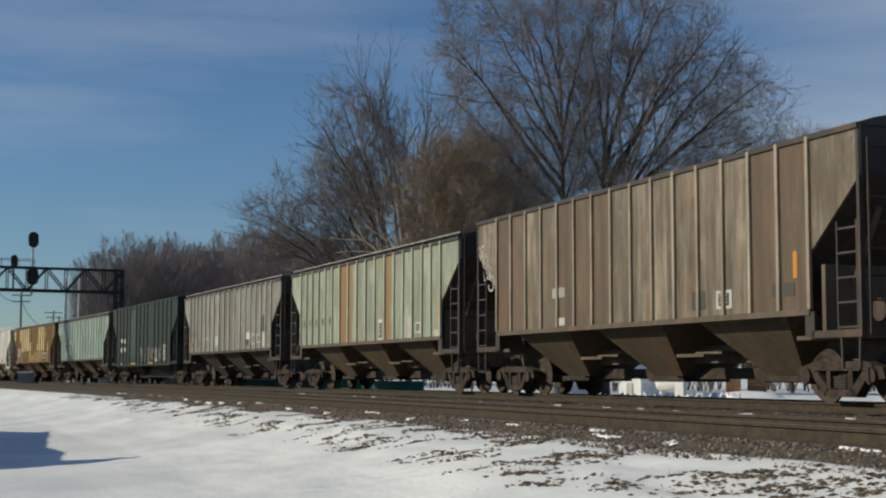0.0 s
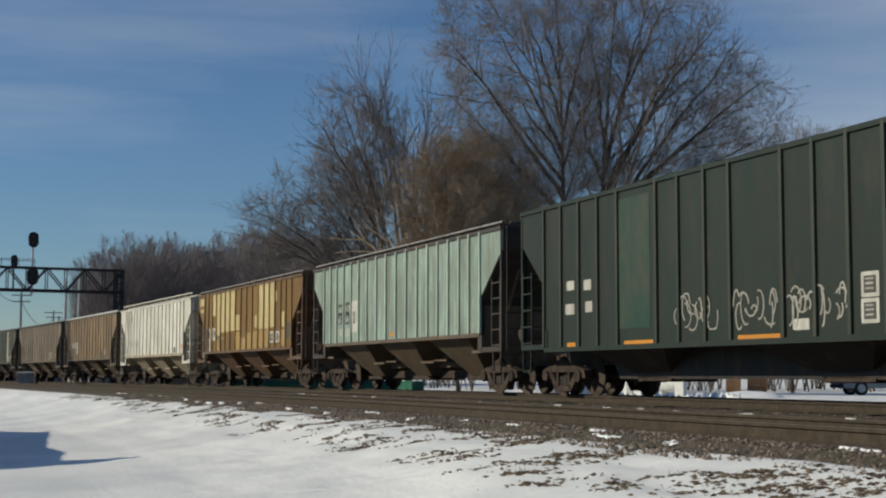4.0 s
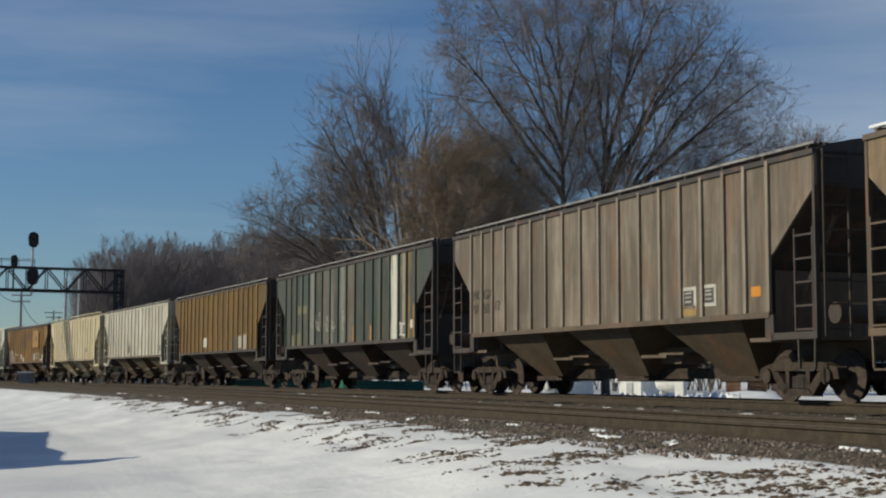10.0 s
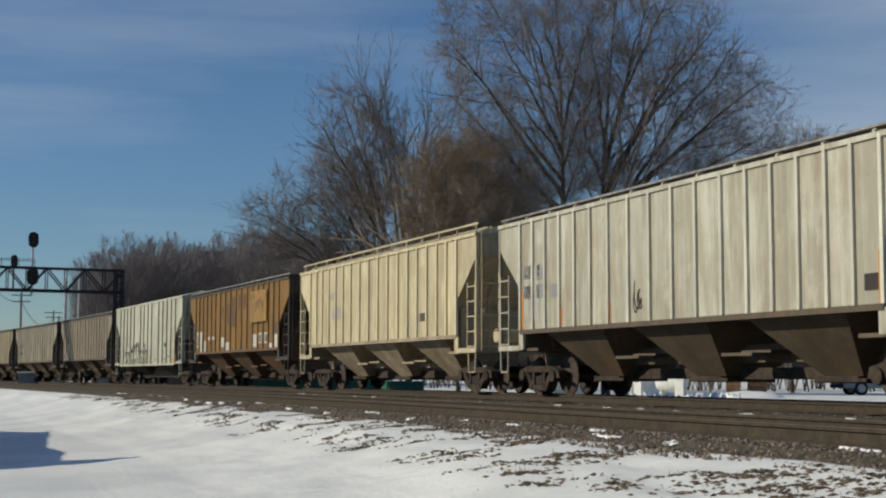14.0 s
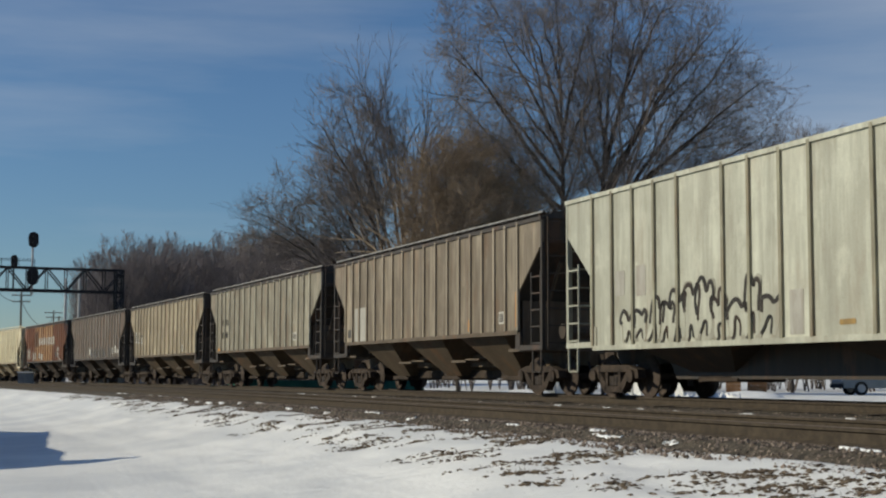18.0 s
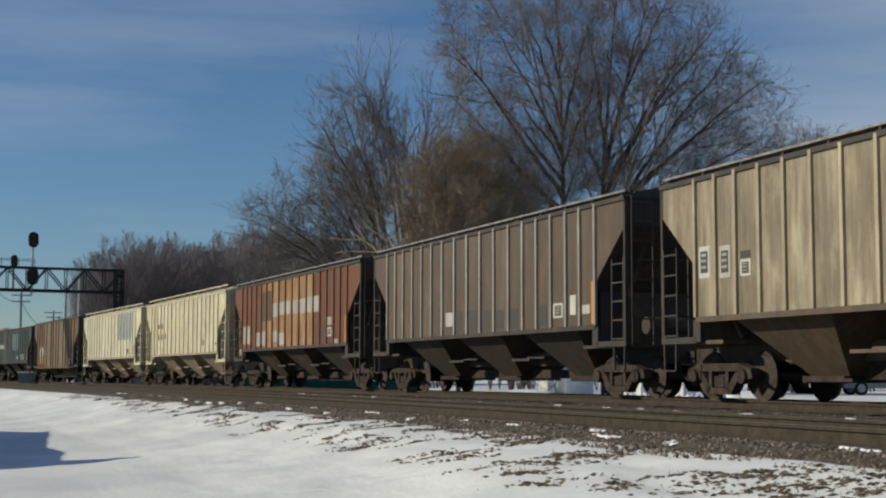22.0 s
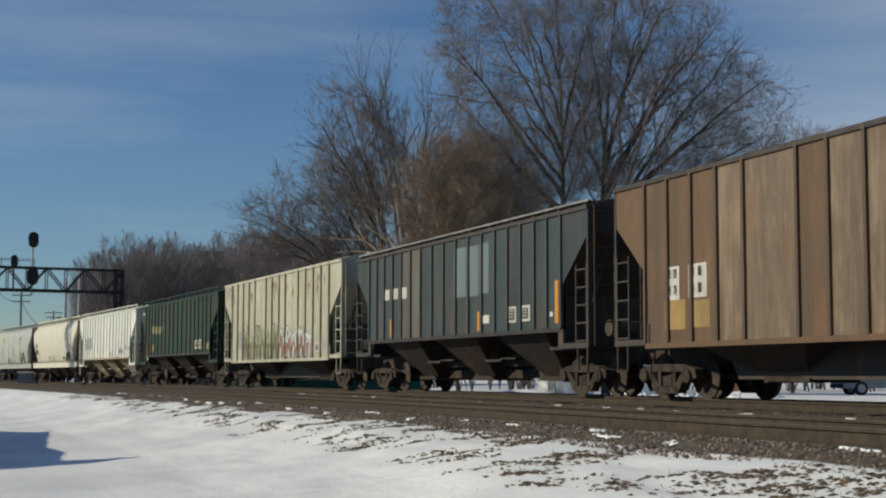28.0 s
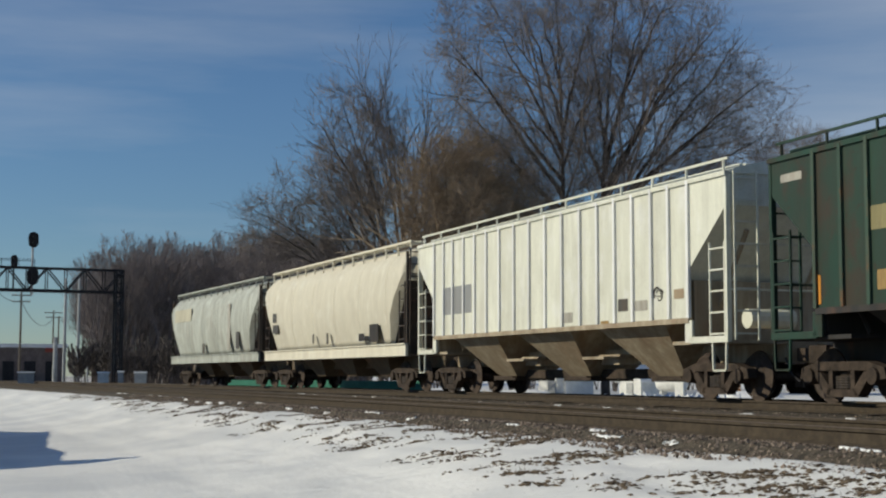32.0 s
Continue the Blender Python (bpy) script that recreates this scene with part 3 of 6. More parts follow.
    part("brake_wheel", kit("brake_wheel", brake_wheel_mesh), ends, car, at=Matrix.Translation((half + 0.06, 0.55, 2.2)))
    part("air_tank", kit("air_tank", lambda: Solid().tube((0, -0.7, 1.55), (0, 0.3, 1.55), 0.19, 0.19, 12)), ends, car, "pale air reservoir on the end platform", Matrix.Translation((half - 0.75, 0, 0)))
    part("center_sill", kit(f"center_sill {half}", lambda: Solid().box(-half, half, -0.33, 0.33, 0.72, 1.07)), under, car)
    # hoppers
    bays = (-4.35, 0.0, 4.35) if not low else (-3.4, 3.4)
    for bx in bays:
        def bay():
            t, zt, zb = (1.5, sill - 0.02, 0.45) if not low else (1.9, sill, 0.42)
            yt = 1.49 if not low else 1.42
            return Solid().loft([[(-0.55, -0.45, zb), (0.55, -0.45, zb), (0.55, 0.45, zb), (-0.55, 0.45, zb)],
                                 [(-t, -yt, zt), (t, -yt, zt), (t, yt, zt), (-t, yt, zt)]])
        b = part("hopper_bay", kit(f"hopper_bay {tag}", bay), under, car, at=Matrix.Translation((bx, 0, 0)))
        part("outlet_gate", kit("outlet_gate", lambda: Solid().box(-0.62, 0.62, -0.62, 0.62, 0.34, 0.46).box(-0.5, 0.9, -0.66, -0.60, 0.36, 0.42)), GRIME, b)
    if low:
        part("under_frame", kit("under_frame low", lambda: Solid().slab([(-5.4, sill - 0.01), (-4.9, 0.40), (4.9, 0.40), (5.4, sill - 0.01)], -0.62, 0.62)), under, car)
    else:
        part("discharge_duct", kit("discharge_duct", lambda: Solid().slab([(-5.2, 0.40), (5.2, 0.40), (5.2, 0.56), (4.2, 0.62), (-4.2, 0.62), (-5.2, 0.56)], -0.22, 0.22)), GRIME, car)
        for bx in (-2.17, 2.17):
            part("cross_shelf", kit("cross_shelf", lambda: Solid().box(-0.55, 0.50, -1.22, -0.80, 0.83, 0.89).box(-0.5, 0.5, -0.82, 0.82, 0.86, 0.94)), under, car, at=Matrix.Translation((bx, 0, 0)))
    for x in (-half + 1.315, half - 1.315):
        build_truck(car, x)
    CARS.append((car, centre))
    return car


def brake_wheel_mesh():
    so = Solid()
    n = 16
    for i in range(n):
        a, b = 2 * math.pi * i / n, 2 * math.pi * (i + 1) / n
        so.tube((0, 0.27 * math.cos(a), 0.27 * math.sin(a)), (0, 0.27 * math.cos(b), 0.27 * math.sin(b)), 0.018, 0.018, 5)
    for i in range(4):
        a = math.pi * i / 4 + 0.3
        so.tube((0, -0.27 * math.cos(a), -0.27 * math.sin(a)), (0, 0.27 * math.cos(a), 0.27 * math.sin(a)), 0.012, 0.012, 5)
    return so


def build_barrel_car(label, centre, body, under, half=8.0):
    """A centre-sill car with rounded, smooth sides."""
    car = tagged(new("hopper_car"), label, "freight car", "cars of the train")

    def section(bottom, cut=1.0):
        pts = []
        for i in range(17):
            z = bottom + (4.28 - bottom) * i / 16
            k = (z - 1.45) / (4.28 - 1.45)
            y = 1.38 + 0.26 * math.sin(math.pi * min(1, max(0, k * 0.92 + 0.05))) - 0.25 * max(0, k - 0.85) / 0.15
            pts.append((y, z))
        return [(-y, z) for y, z in pts] + [(-0.6, 4.47), (0.6, 4.47)] + [(y, z) for y, z in reversed(pts)]

    def shell():
        rows = []
        for x, b in ((-half, 3.55), (-half + 0.25, 3.3), (-half + 0.7, 2.8), (-half + 1.15, 2.25), (-half + 1.4, 1.6), (-half + 1.45, 1.45)):
            rows.append((x, b))
        n = 20
        mid = [(-half + 1.45 + (2 * half - 2.9) * i / n, 1.45) for i in range(1, n)]
        rows = rows + mid + [(-x, b) for x, b in reversed(rows)]
        return Solid().loft([[(x, y, z) for y, z in section(b)] for x, b in rows])
    part("body", kit("body barrel", shell, True), body, car)
    for x in [-half + 1.5 + (2 * half - 3.0) * i / 5 for i in range(6)]:
        part("weld_seam", kit("weld_seam", lambda: Solid().loft([[(x2, y - 0.006 if y < 0 else y + 0.006, z) for y, z in section(1.5)] for x2 in (-0.015, 0.015)])), body, car, at=Matrix.Translation((x, 0, 0)))
    for side in (-1, 1):
        part("side_sill", kit("side_sill barrel", lambda: Solid().box(-half - 0.1, half + 0.1, -0.04, 0.04, 1.06, 1.44).box(-half - 0.1, half + 0.1, -0.09, 0.04, 1.40, 1.44)), body, car, at=Matrix.Translation((0, side * 1.5, 0)))
    part("running_board", kit("running_board barrel", lambda: board_mesh(half, 4.50)), body, car)
    part("roof_rail", kit("roof_rail barrel", lambda: Solid().box(-half + 0.1, half - 0.1, -1.30, -1.25, 4.50, 4.56)), body, car)
    for i in range(15):
        x = -half + 0.2 + (2 * half - 0.4) * i / 14
        part("bracket", kit("bracket barrel", lambda: Solid().box(-0.025, 0.025, -1.28, -1.24, 4.15, 4.52).box(-0.025, 0.025, -1.28, -0.8, 4.46, 4.50)), body, car, at=Matrix.Translation((x, 0, 0)))
    part("center_sill", kit("center_sill barrel", lambda: Solid().box(-half - 0.3, half + 0.3, -0.33, 0.33, 0.72, 1.07).box(-half, half, -1.45, 1.45, 1.06, 1.12)), under, car)
    for bx in (-3.6, 0, 3.6):
        part("hopper_bay", kit("hopper_bay barrel", lambda: Solid().loft([[(-0.5, -0.5, 0.45), (0.5, -0.5, 0.45), (0.5, 0.5, 0.45), (-0.5, 0.5, 0.45)], [(-1.5, -1.1, 1.3), (1.5, -1.1, 1.3), (1.5, 1.1, 1.3), (-1.5, 1.1, 1.3)]])), under, car, at=Matrix.Translation((bx, 0, 0)))
    for sgn in (-1, 1):
        # Posts, ladders and slope sheet take a dark colour for the end's shade.
        part("corner_post", kit("corner_post barrel", lambda: Solid().box(-0.04, 0.04, -1.5, -1.42, 1.4, 4.2).box(-0.04, 0.04, 1.42, 1.5, 1.4, 4.2)), DIRT_SHADE, car, at=Matrix.Translation((sgn * (half + 0.04), 0, 0)))
        part("side_ladder", kit(f"side_ladder barrel {sgn}", lambda: ladder(sgn * (half - 0.5), sgn * (half - 0.02), -1.52, 1.44, 3.3, 5)), DIRT_SHADE, car)
        part("end_ladder", kit(f"end_ladder barrel {sgn}", lambda: end_ladder(sgn * (half + 0.12), -1.4, -0.95, 1.12, 4.3, 9)), DIRT_SHADE, car)
        part("slope_sheet", kit(f"slope_sheet barrel {sgn}", lambda: Solid().loft([[(sgn * x, y, z) for y in (-1.3, 1.3) for z in ((b, b + 0.1) if y < 0 else (b + 0.1, b))] for x, b in ((half - 1.6, 1.15), (half - 1.0, 2.2), (half - 0.1, 3.5))])), DIRT_SHADE, car, "sloping end sheet coloured dark for its shade")
        part("coupler", kit("coupler", coupler_mesh), GRIME, car, at=Matrix.Translation((sgn * (half + 0.3), 0, 0)) @ Matrix.Rotation(0 if sgn > 0 else math.pi, 4, "Z"))
    for x in (-6.75, 6.75):
        build_truck(car, x)
    CARS.append((car, centre))
    return car

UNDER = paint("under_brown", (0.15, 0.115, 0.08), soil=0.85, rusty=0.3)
# Dark dirt plus painted-in shade, for car ends and some bays.
DIRT_SHADE = paint("dark_dirt_and_shade", (0.048, 0.043, 0.039), dirt=(0.078, 0.062, 0.048), soil=0.73, rusty=0.2)
# Black bay paint, made darker for the shade under the car.
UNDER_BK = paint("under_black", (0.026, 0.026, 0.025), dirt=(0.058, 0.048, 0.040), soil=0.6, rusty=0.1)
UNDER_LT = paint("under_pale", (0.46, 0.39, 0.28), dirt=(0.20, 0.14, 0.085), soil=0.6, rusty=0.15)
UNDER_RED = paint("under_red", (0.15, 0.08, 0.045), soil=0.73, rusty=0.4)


def build_train():
    # Most ends take a dark colour that holds their shade and dirt.
    brown = paint("panel_brown", (0.17, 0.115, 0.075), soil=0.73)
    A = paint("car_rust_beige", (0.34, 0.28, 0.205), soil=0.85, rusty=0.3, tone=0.3)
    build_car("covered hopper car with rust-stained beige steel sides", 203.05, half=8.12, posts="plain", walk_board=False, eave=4.49, body=A, under=UNDER, ends=DIRT_SHADE,
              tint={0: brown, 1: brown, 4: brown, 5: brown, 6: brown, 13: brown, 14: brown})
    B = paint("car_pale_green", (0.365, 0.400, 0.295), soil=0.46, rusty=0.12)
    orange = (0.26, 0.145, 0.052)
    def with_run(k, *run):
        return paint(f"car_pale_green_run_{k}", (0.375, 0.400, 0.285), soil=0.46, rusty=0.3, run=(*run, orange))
    build_car("pale green-cream covered hopper car with two rust runs", 185.25, body=B, under=UNDER, ends=DIRT_SHADE,
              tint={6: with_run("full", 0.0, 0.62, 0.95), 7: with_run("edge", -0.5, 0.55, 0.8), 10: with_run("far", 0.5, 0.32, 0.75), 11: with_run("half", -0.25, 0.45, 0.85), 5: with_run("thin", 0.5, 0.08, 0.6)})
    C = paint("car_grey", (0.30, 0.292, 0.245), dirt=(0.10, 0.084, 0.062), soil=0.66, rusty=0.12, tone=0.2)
    build_car("dirty grey covered hopper car with pale ribs", 167.07, body=C, under=DIRT_SHADE, ends=DIRT_SHADE, rib=paint("rib_grey", (0.52, 0.50, 0.43), soil=0.3))
    D = paint("car_dark_green", (0.014, 0.028, 0.020), dirt=(0.034, 0.034, 0.026), rust=(0.06, 0.04, 0.03), soil=0.5, rusty=0.1)
    build_car("dark green deep-sided hopper car with sprayed writing", 148.96, low=True, half=8.2, eave=4.44, body=D, under=UNDER_BK)
    E = paint("car_mint", (0.34, 0.445, 0.375), soil=0.52, rusty=0.15)
    build_car("pale mint-green covered hopper car", 131.12, body=E, under=UNDER, ends=DIRT_SHADE)
    F = paint("car_brown_yellow", (0.21, 0.118, 0.030), dirt=(0.12, 0.068, 0.024), soil=0.55, rusty=0.35, tone=0.2)
    build_car("brown covered hopper car with yellow painted-over patches", 112.93, body=F, under=UNDER_RED, ends=UNDER_RED,
              rib=paint("rib_ochre", (0.36, 0.20, 0.05), soil=0.73))
    G = paint("car_offwhite", (0.74, 0.71, 0.60), dirt=(0.26, 0.20, 0.12), soil=0.4, rusty=0.22)
    build_car("off-white covered hopper car with tan stains", 94.55, body=G, under=UNDER_LT, rails=G)
    H = paint("car_tan_brown", (0.29, 0.198, 0.108), soil=0.73, rusty=0.25, tone=0.18)
    build_car("tan-brown covered hopper car with worn paint", 76.39, body=H, under=UNDER, ends=UNDER, snow=True)
    I = paint("car_grey_tan", (0.25, 0.208, 0.155), soil=0.79, rusty=0.12, tone=0.22)
    build_car("grey-tan covered hopper car with dirt runs", 58.24, body=I, under=UNDER, ends=DIRT_SHADE)
    drab = paint("panel_drab", (0.15, 0.15, 0.12), soil=0.85, rusty=0.1)

    def worn(k, *run):
        return paint(f"car_slate_green_{k}", (0.030, 0.052, 0.041), dirt=(0.10, 0.09, 0.068), soil=0.6, rusty=0.15, tone=0.3, run=run)
    J = paint("car_slate_green", (0.030, 0.052, 0.041), dirt=(0.10, 0.09, 0.068), soil=0.6, rusty=0.15, tone=0.3)
    side, grey = worn("side", 0.2, 0.16, 0.6, (0.16, 0.16, 0.13)), worn("grey", 0.0, 0.30, 0.8, (0.22, 0.215, 0.18))
    edge, white = worn("edge", -0.4, 0.25, 0.8, (0.24, 0.235, 0.20)), worn("white", 0.0, 0.34, 0.95, (0.58, 0.55, 0.46))
    build_car("slate-green covered hopper car with pale worn patches", 39.88, body=J, under=DIRT_SHADE, ends=DIRT_SHADE,
              tint={2: side, 4: grey, 6: drab, 7: edge, 8: grey, 9: drab, 12: side, 14: white,
                    15: worn("tan", 0.1, 0.22, 0.8, (0.40, 0.32, 0.20)), 16: worn("ochre", -0.2, 0.12, 0.8, (0.34, 0.21, 0.07))})
    K = paint("car_gold_brown", (0.145, 0.084, 0.019), dirt=(0.085, 0.052, 0.018), soil=0.6, rusty=0.3, tone=0.15)
    build_car("golden-brown covered hopper car with bright ochre ribs", 21.63, body=K, under=DIRT_SHADE, rib=paint("rib_gold", (0.38, 0.21, 0.042), soil=0.45), ends=DIRT_SHADE)
    L = paint("car_cream", (0.57, 0.55, 0.45), dirt=(0.22, 0.17, 0.10), soil=0.5, rusty=0.12)
    build_car("cream covered hopper car with grey dirt runs", 3.32, body=L, under=UNDER)
    M = paint("car_pale_yellow", (0.65, 0.555, 0.355), soil=0.35, rusty=0.08)
    build_car("pale yellow covered hopper car", -14.98, body=M, under=UNDER_LT, rails=M)
    N = paint("car_brown", (0.23, 0.12, 0.028), dirt=(0.13, 0.072, 0.024), soil=0.52, rusty=0.4, tone=0.15)
    build_car("brown covered hopper car with white paint-outs", -33.25, body=N, under=UNDER_RED, ends=DIRT_SHADE, rib=paint("rib_ochre", (0.36, 0.20, 0.05), soil=0.60))
    O = paint("car_bone", (0.56, 0.56, 0.45), soil=0.32, rusty=0.08)
    build_car("bone-white deep-sided hopper car with black sprayed scrawl", -51.46, low=True, half=8.2, eave=4.44, body=O, under=DIRT_SHADE, ends=O, rib=paint("rib_bone", (0.40, 0.38, 0.27), soil=0.59))
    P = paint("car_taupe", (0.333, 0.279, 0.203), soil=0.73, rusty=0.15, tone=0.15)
    build_car("taupe covered hopper car with dirt runs", -69.4, body=P, under=UNDER, ends=DIRT_SHADE)
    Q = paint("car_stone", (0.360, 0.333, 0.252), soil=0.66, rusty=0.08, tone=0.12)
    build_car("stone-grey covered hopper car", -87.67, body=Q, under=UNDER, ends=DIRT_SHADE)
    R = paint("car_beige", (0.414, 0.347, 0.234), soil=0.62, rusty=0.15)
    build_car("beige covered hopper car with a rusted end", -105.86, body=R, under=UNDER, ends=DIRT_SHADE)
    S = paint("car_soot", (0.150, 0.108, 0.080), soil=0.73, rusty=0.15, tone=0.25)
    build_car("soot-brown covered hopper car with pale ribs", -124.17, body=S, under=DIRT_SHADE, ends=DIRT_SHADE, rib=paint("rib_pale", (0.42, 0.39, 0.34), soil=0.3))
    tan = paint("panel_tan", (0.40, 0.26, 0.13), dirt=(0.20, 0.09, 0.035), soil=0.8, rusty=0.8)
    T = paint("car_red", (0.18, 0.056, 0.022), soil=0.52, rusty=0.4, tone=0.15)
    build_car("orange-red covered hopper car with faded white blocks", -142.29, body=T, under=DIRT_SHADE, ends=DIRT_SHADE, tint={k: tan for k in (4, 5, 6, 7, 8, 9, 10, 11)})
    U = paint("car_butter", (0.70, 0.62, 0.43), dirt=(0.24, 0.17, 0.09), rust=(0.42, 0.26, 0.10), soil=0.4, rusty=0.5, lo=0.55)
    build_car("pale yellow covered hopper car with brown stains and roof rails", -160.64, body=U, under=UNDER_LT, rails=U)
    V = paint("car_ivory", (0.74, 0.66, 0.47), soil=0.32, rusty=0.06)
    build_car("ivory covered hopper car with a grey patch", -178.85, body=V, under=UNDER_LT, rails=V)
    W = paint("car_rust", (0.170, 0.095, 0.048), soil=0.66, rusty=0.4, tone=0.2)
    pale = paint("panel_worn_grey", (0.26, 0.19, 0.125), soil=0.73, rusty=0.3)
    build_car("rust-brown deep-sided hopper car with worn pale panels", -197.32, low=True, half=8.2, eave=4.44, body=W, under=DIRT_SHADE, ends=DIRT_SHADE, rib=paint("rib_rust", (0.10, 0.062, 0.038), soil=0.6), tint={3: pale, 4: pale, 6: pale, 7: pale, 8: pale, 9: pale})
    slate = paint("panel_slate", (0.13, 0.14, 0.13), soil=0.73, rusty=0.1)
    X = paint("car_blue_slate", (0.030, 0.054, 0.058), dirt=(0.070, 0.066, 0.058), soil=0.66, rusty=0.18, tone=0.3)
    build_car("dark blue-green covered hopper car with pale patches", -215.2, body=X, under=UNDER_BK, ends=DIRT_SHADE, tint={4: slate, 5: slate})
    Y = paint("car_oatmeal", (0.50, 0.49, 0.375), dirt=(0.22, 0.18, 0.11), rust=(0.36, 0.20, 0.07), soil=0.34, rusty=0.55, lo=0.57)
    build_car("oatmeal deep-sided hopper car with rust spots and sprayed lettering", -233.42, low=True, half=8.2, eave=4.44, body=Y, under=DIRT_SHADE, ends=Y, rib=paint("rib_oat", (0.42, 0.37, 0.25), soil=0.73, rusty=0.4))
    Z = paint("car_green", (0.014, 0.050, 0.032), dirt=(0.028, 0.034, 0.024), rust=(0.052, 0.029, 0.019), soil=0.5, rusty=0.7, tone=0.15, lo=0.50)
    build_car("green covered hopper car with brown rust patches", -251.3, body=Z, under=UNDER_BK, rails=Z)
    AA = paint("car_white", (0.75, 0.75, 0.63), soil=0.15, rusty=0.04, tone=0.05)
    build_car("clean off-white covered hopper car with roof rails", -269.5, body=AA, under=UNDER_LT, rails=AA)
    BB = paint("car_barrel_cream", (0.74, 0.69, 0.55), soil=0.12, rusty=0.05)
    build_barrel_car("cream round-sided hopper car", -287.2, BB, UNDER)
    CC = paint("car_barrel_grey", (0.46, 0.485, 0.43), soil=0.39, rusty=0.05)
    build_barrel_car("grey-green round-sided hopper car at the train's end", -304.4, CC, UNDER)
    Zero = paint("car_lead", (0.090, 0.081, 0.072), soil=0.73)
    build_car("dark grey covered hopper car", 221.7, body=Zero, under=DIRT_SHADE)


build_train()

# ---- trees ----
def tubes(p, q, r0, r1, n):
    """Open tapered tubes between arrays of points: vertices and faces as arrays."""
    d = (q - p) / np.maximum(np.linalg.norm(q - p, axis=1), 1e-6)[:, None]
    ref = np.where(np.abs(d[:, 2:3]) < 0.9, np.array([[0.0, 0, 1]]), np.array([[1.0, 0, 0]]))
    a = np.cross(d, ref)
    a /= np.linalg.norm(a, axis=1)[:, None]
    b = np.cross(d, a)
    out = []
    for o, rr in ((p, r0[:, None]), (q, r1[:, None])):
        out += [o + (a * math.cos(2 * math.pi * i / n) + b * math.sin(2 * math.pi * i / n)) * rr for i in range(n)]
    v = np.stack(out, 1).reshape(-1, 3)
    one = np.array([[[i, (i + 1) % n, n + (i + 1) % n, n + i] for i in range(n)]])
    f = (np.arange(len(p)) * 2 * n)[:, None, None] + one
    return v, f.reshape(-1, 4)


def joined(lots):
    """A Solid from several arrays of vertices and faces."""
    so, k = Solid(), 0
    for v, f in lots:
        so.v += v.tolist()
        so.f += (f + k).tolist()
        k += len(v)
    return so


def unit(a):
    return a / np.maximum(np.linalg.norm(a, axis=-1, keepdims=True), 1e-6)


def offshoots(rs, lines, rads, count, share, angle, steps_n, up, fan, wob, heart, t0=0.2, thin=0.011, least=0.006, short=0.0):
    """Side branches of many branches at once. Lines are (branch, point, xyz); returns lines and radii of the same kind."""
    n, m, _ = lines.shape
    length = np.linalg.norm(np.diff(lines, axis=1), axis=2).sum(1)
    t = t0 + (0.99 - t0) * (np.arange(count)[None] + rs.rand(n, count)) / count
    f = t * (m - 1)
    i = np.minimum(f.astype(int), m - 2)
    k = (f - i)[..., None]
    row = np.arange(n)[:, None]
    a, b = lines[row, i], lines[row, i + 1]
    start = (a + (b - a) * k).reshape(-1, 3)
    tang = unit(b - a).reshape(-1, 3)
    r_at = (rads[row, i] * (1 - k[..., 0]) + rads[row, i + 1] * k[..., 0]).reshape(-1)
    side = rs.normal(size=tang.shape)
    side = unit(side - tang * (side * tang).sum(1, keepdims=True))
    ang = (angle * rs.uniform(0.6, 1.35, len(start)))[:, None]
    d = unit(tang * np.cos(ang) + side * np.sin(ang))
    long = (length[:, None] * share * (1.2 - 0.75 * t) * rs.uniform(0.6, 1.3, t.shape)).reshape(-1)
    long = np.maximum(long, short * rs.uniform(0.7, 1.3, len(long)))
    pts = [start]
    for _ in range(steps_n):
        out = unit(pts[-1] - heart)
        d = unit(d + out * fan + np.array([0, 0, up]) + rs.normal(size=d.shape) * wob)
        pts.append(pts[-1] + d * (long / steps_n)[:, None])
    r0 = np.maximum(np.minimum(r_at * 0.75, long * thin), least)
    taper = np.linspace(1.0, 0.45, steps_n + 1)[None]
    return np.stack(pts, 1), np.maximum(r0[:, None] * taper, least * 0.6)


def crown_spots(rs, n, room):
    """Evenly spread places in a domed crown (middle x and z, half width, half depth, half height), denser towards its rim."""
    cx, cz, rx, ry, rz = room
    out = []
    while len(out) < n:
        lot = rs.uniform(-1, 1, (60, 3))
        size = np.linalg.norm(lot, axis=1)
        lot = lot[(size < 1) & (size > 0.35) & (lot[:, 2] > -0.75)]
        if out:
            gap = np.linalg.norm(lot[:, None] - np.array(out)[None], axis=2).min(1)
            out.append(lot[gap.argmax()])
        else:
            out.append(lot[0])
    return np.array(out) * np.array([rx, ry, rz]) + np.array([cx, 0, cz])


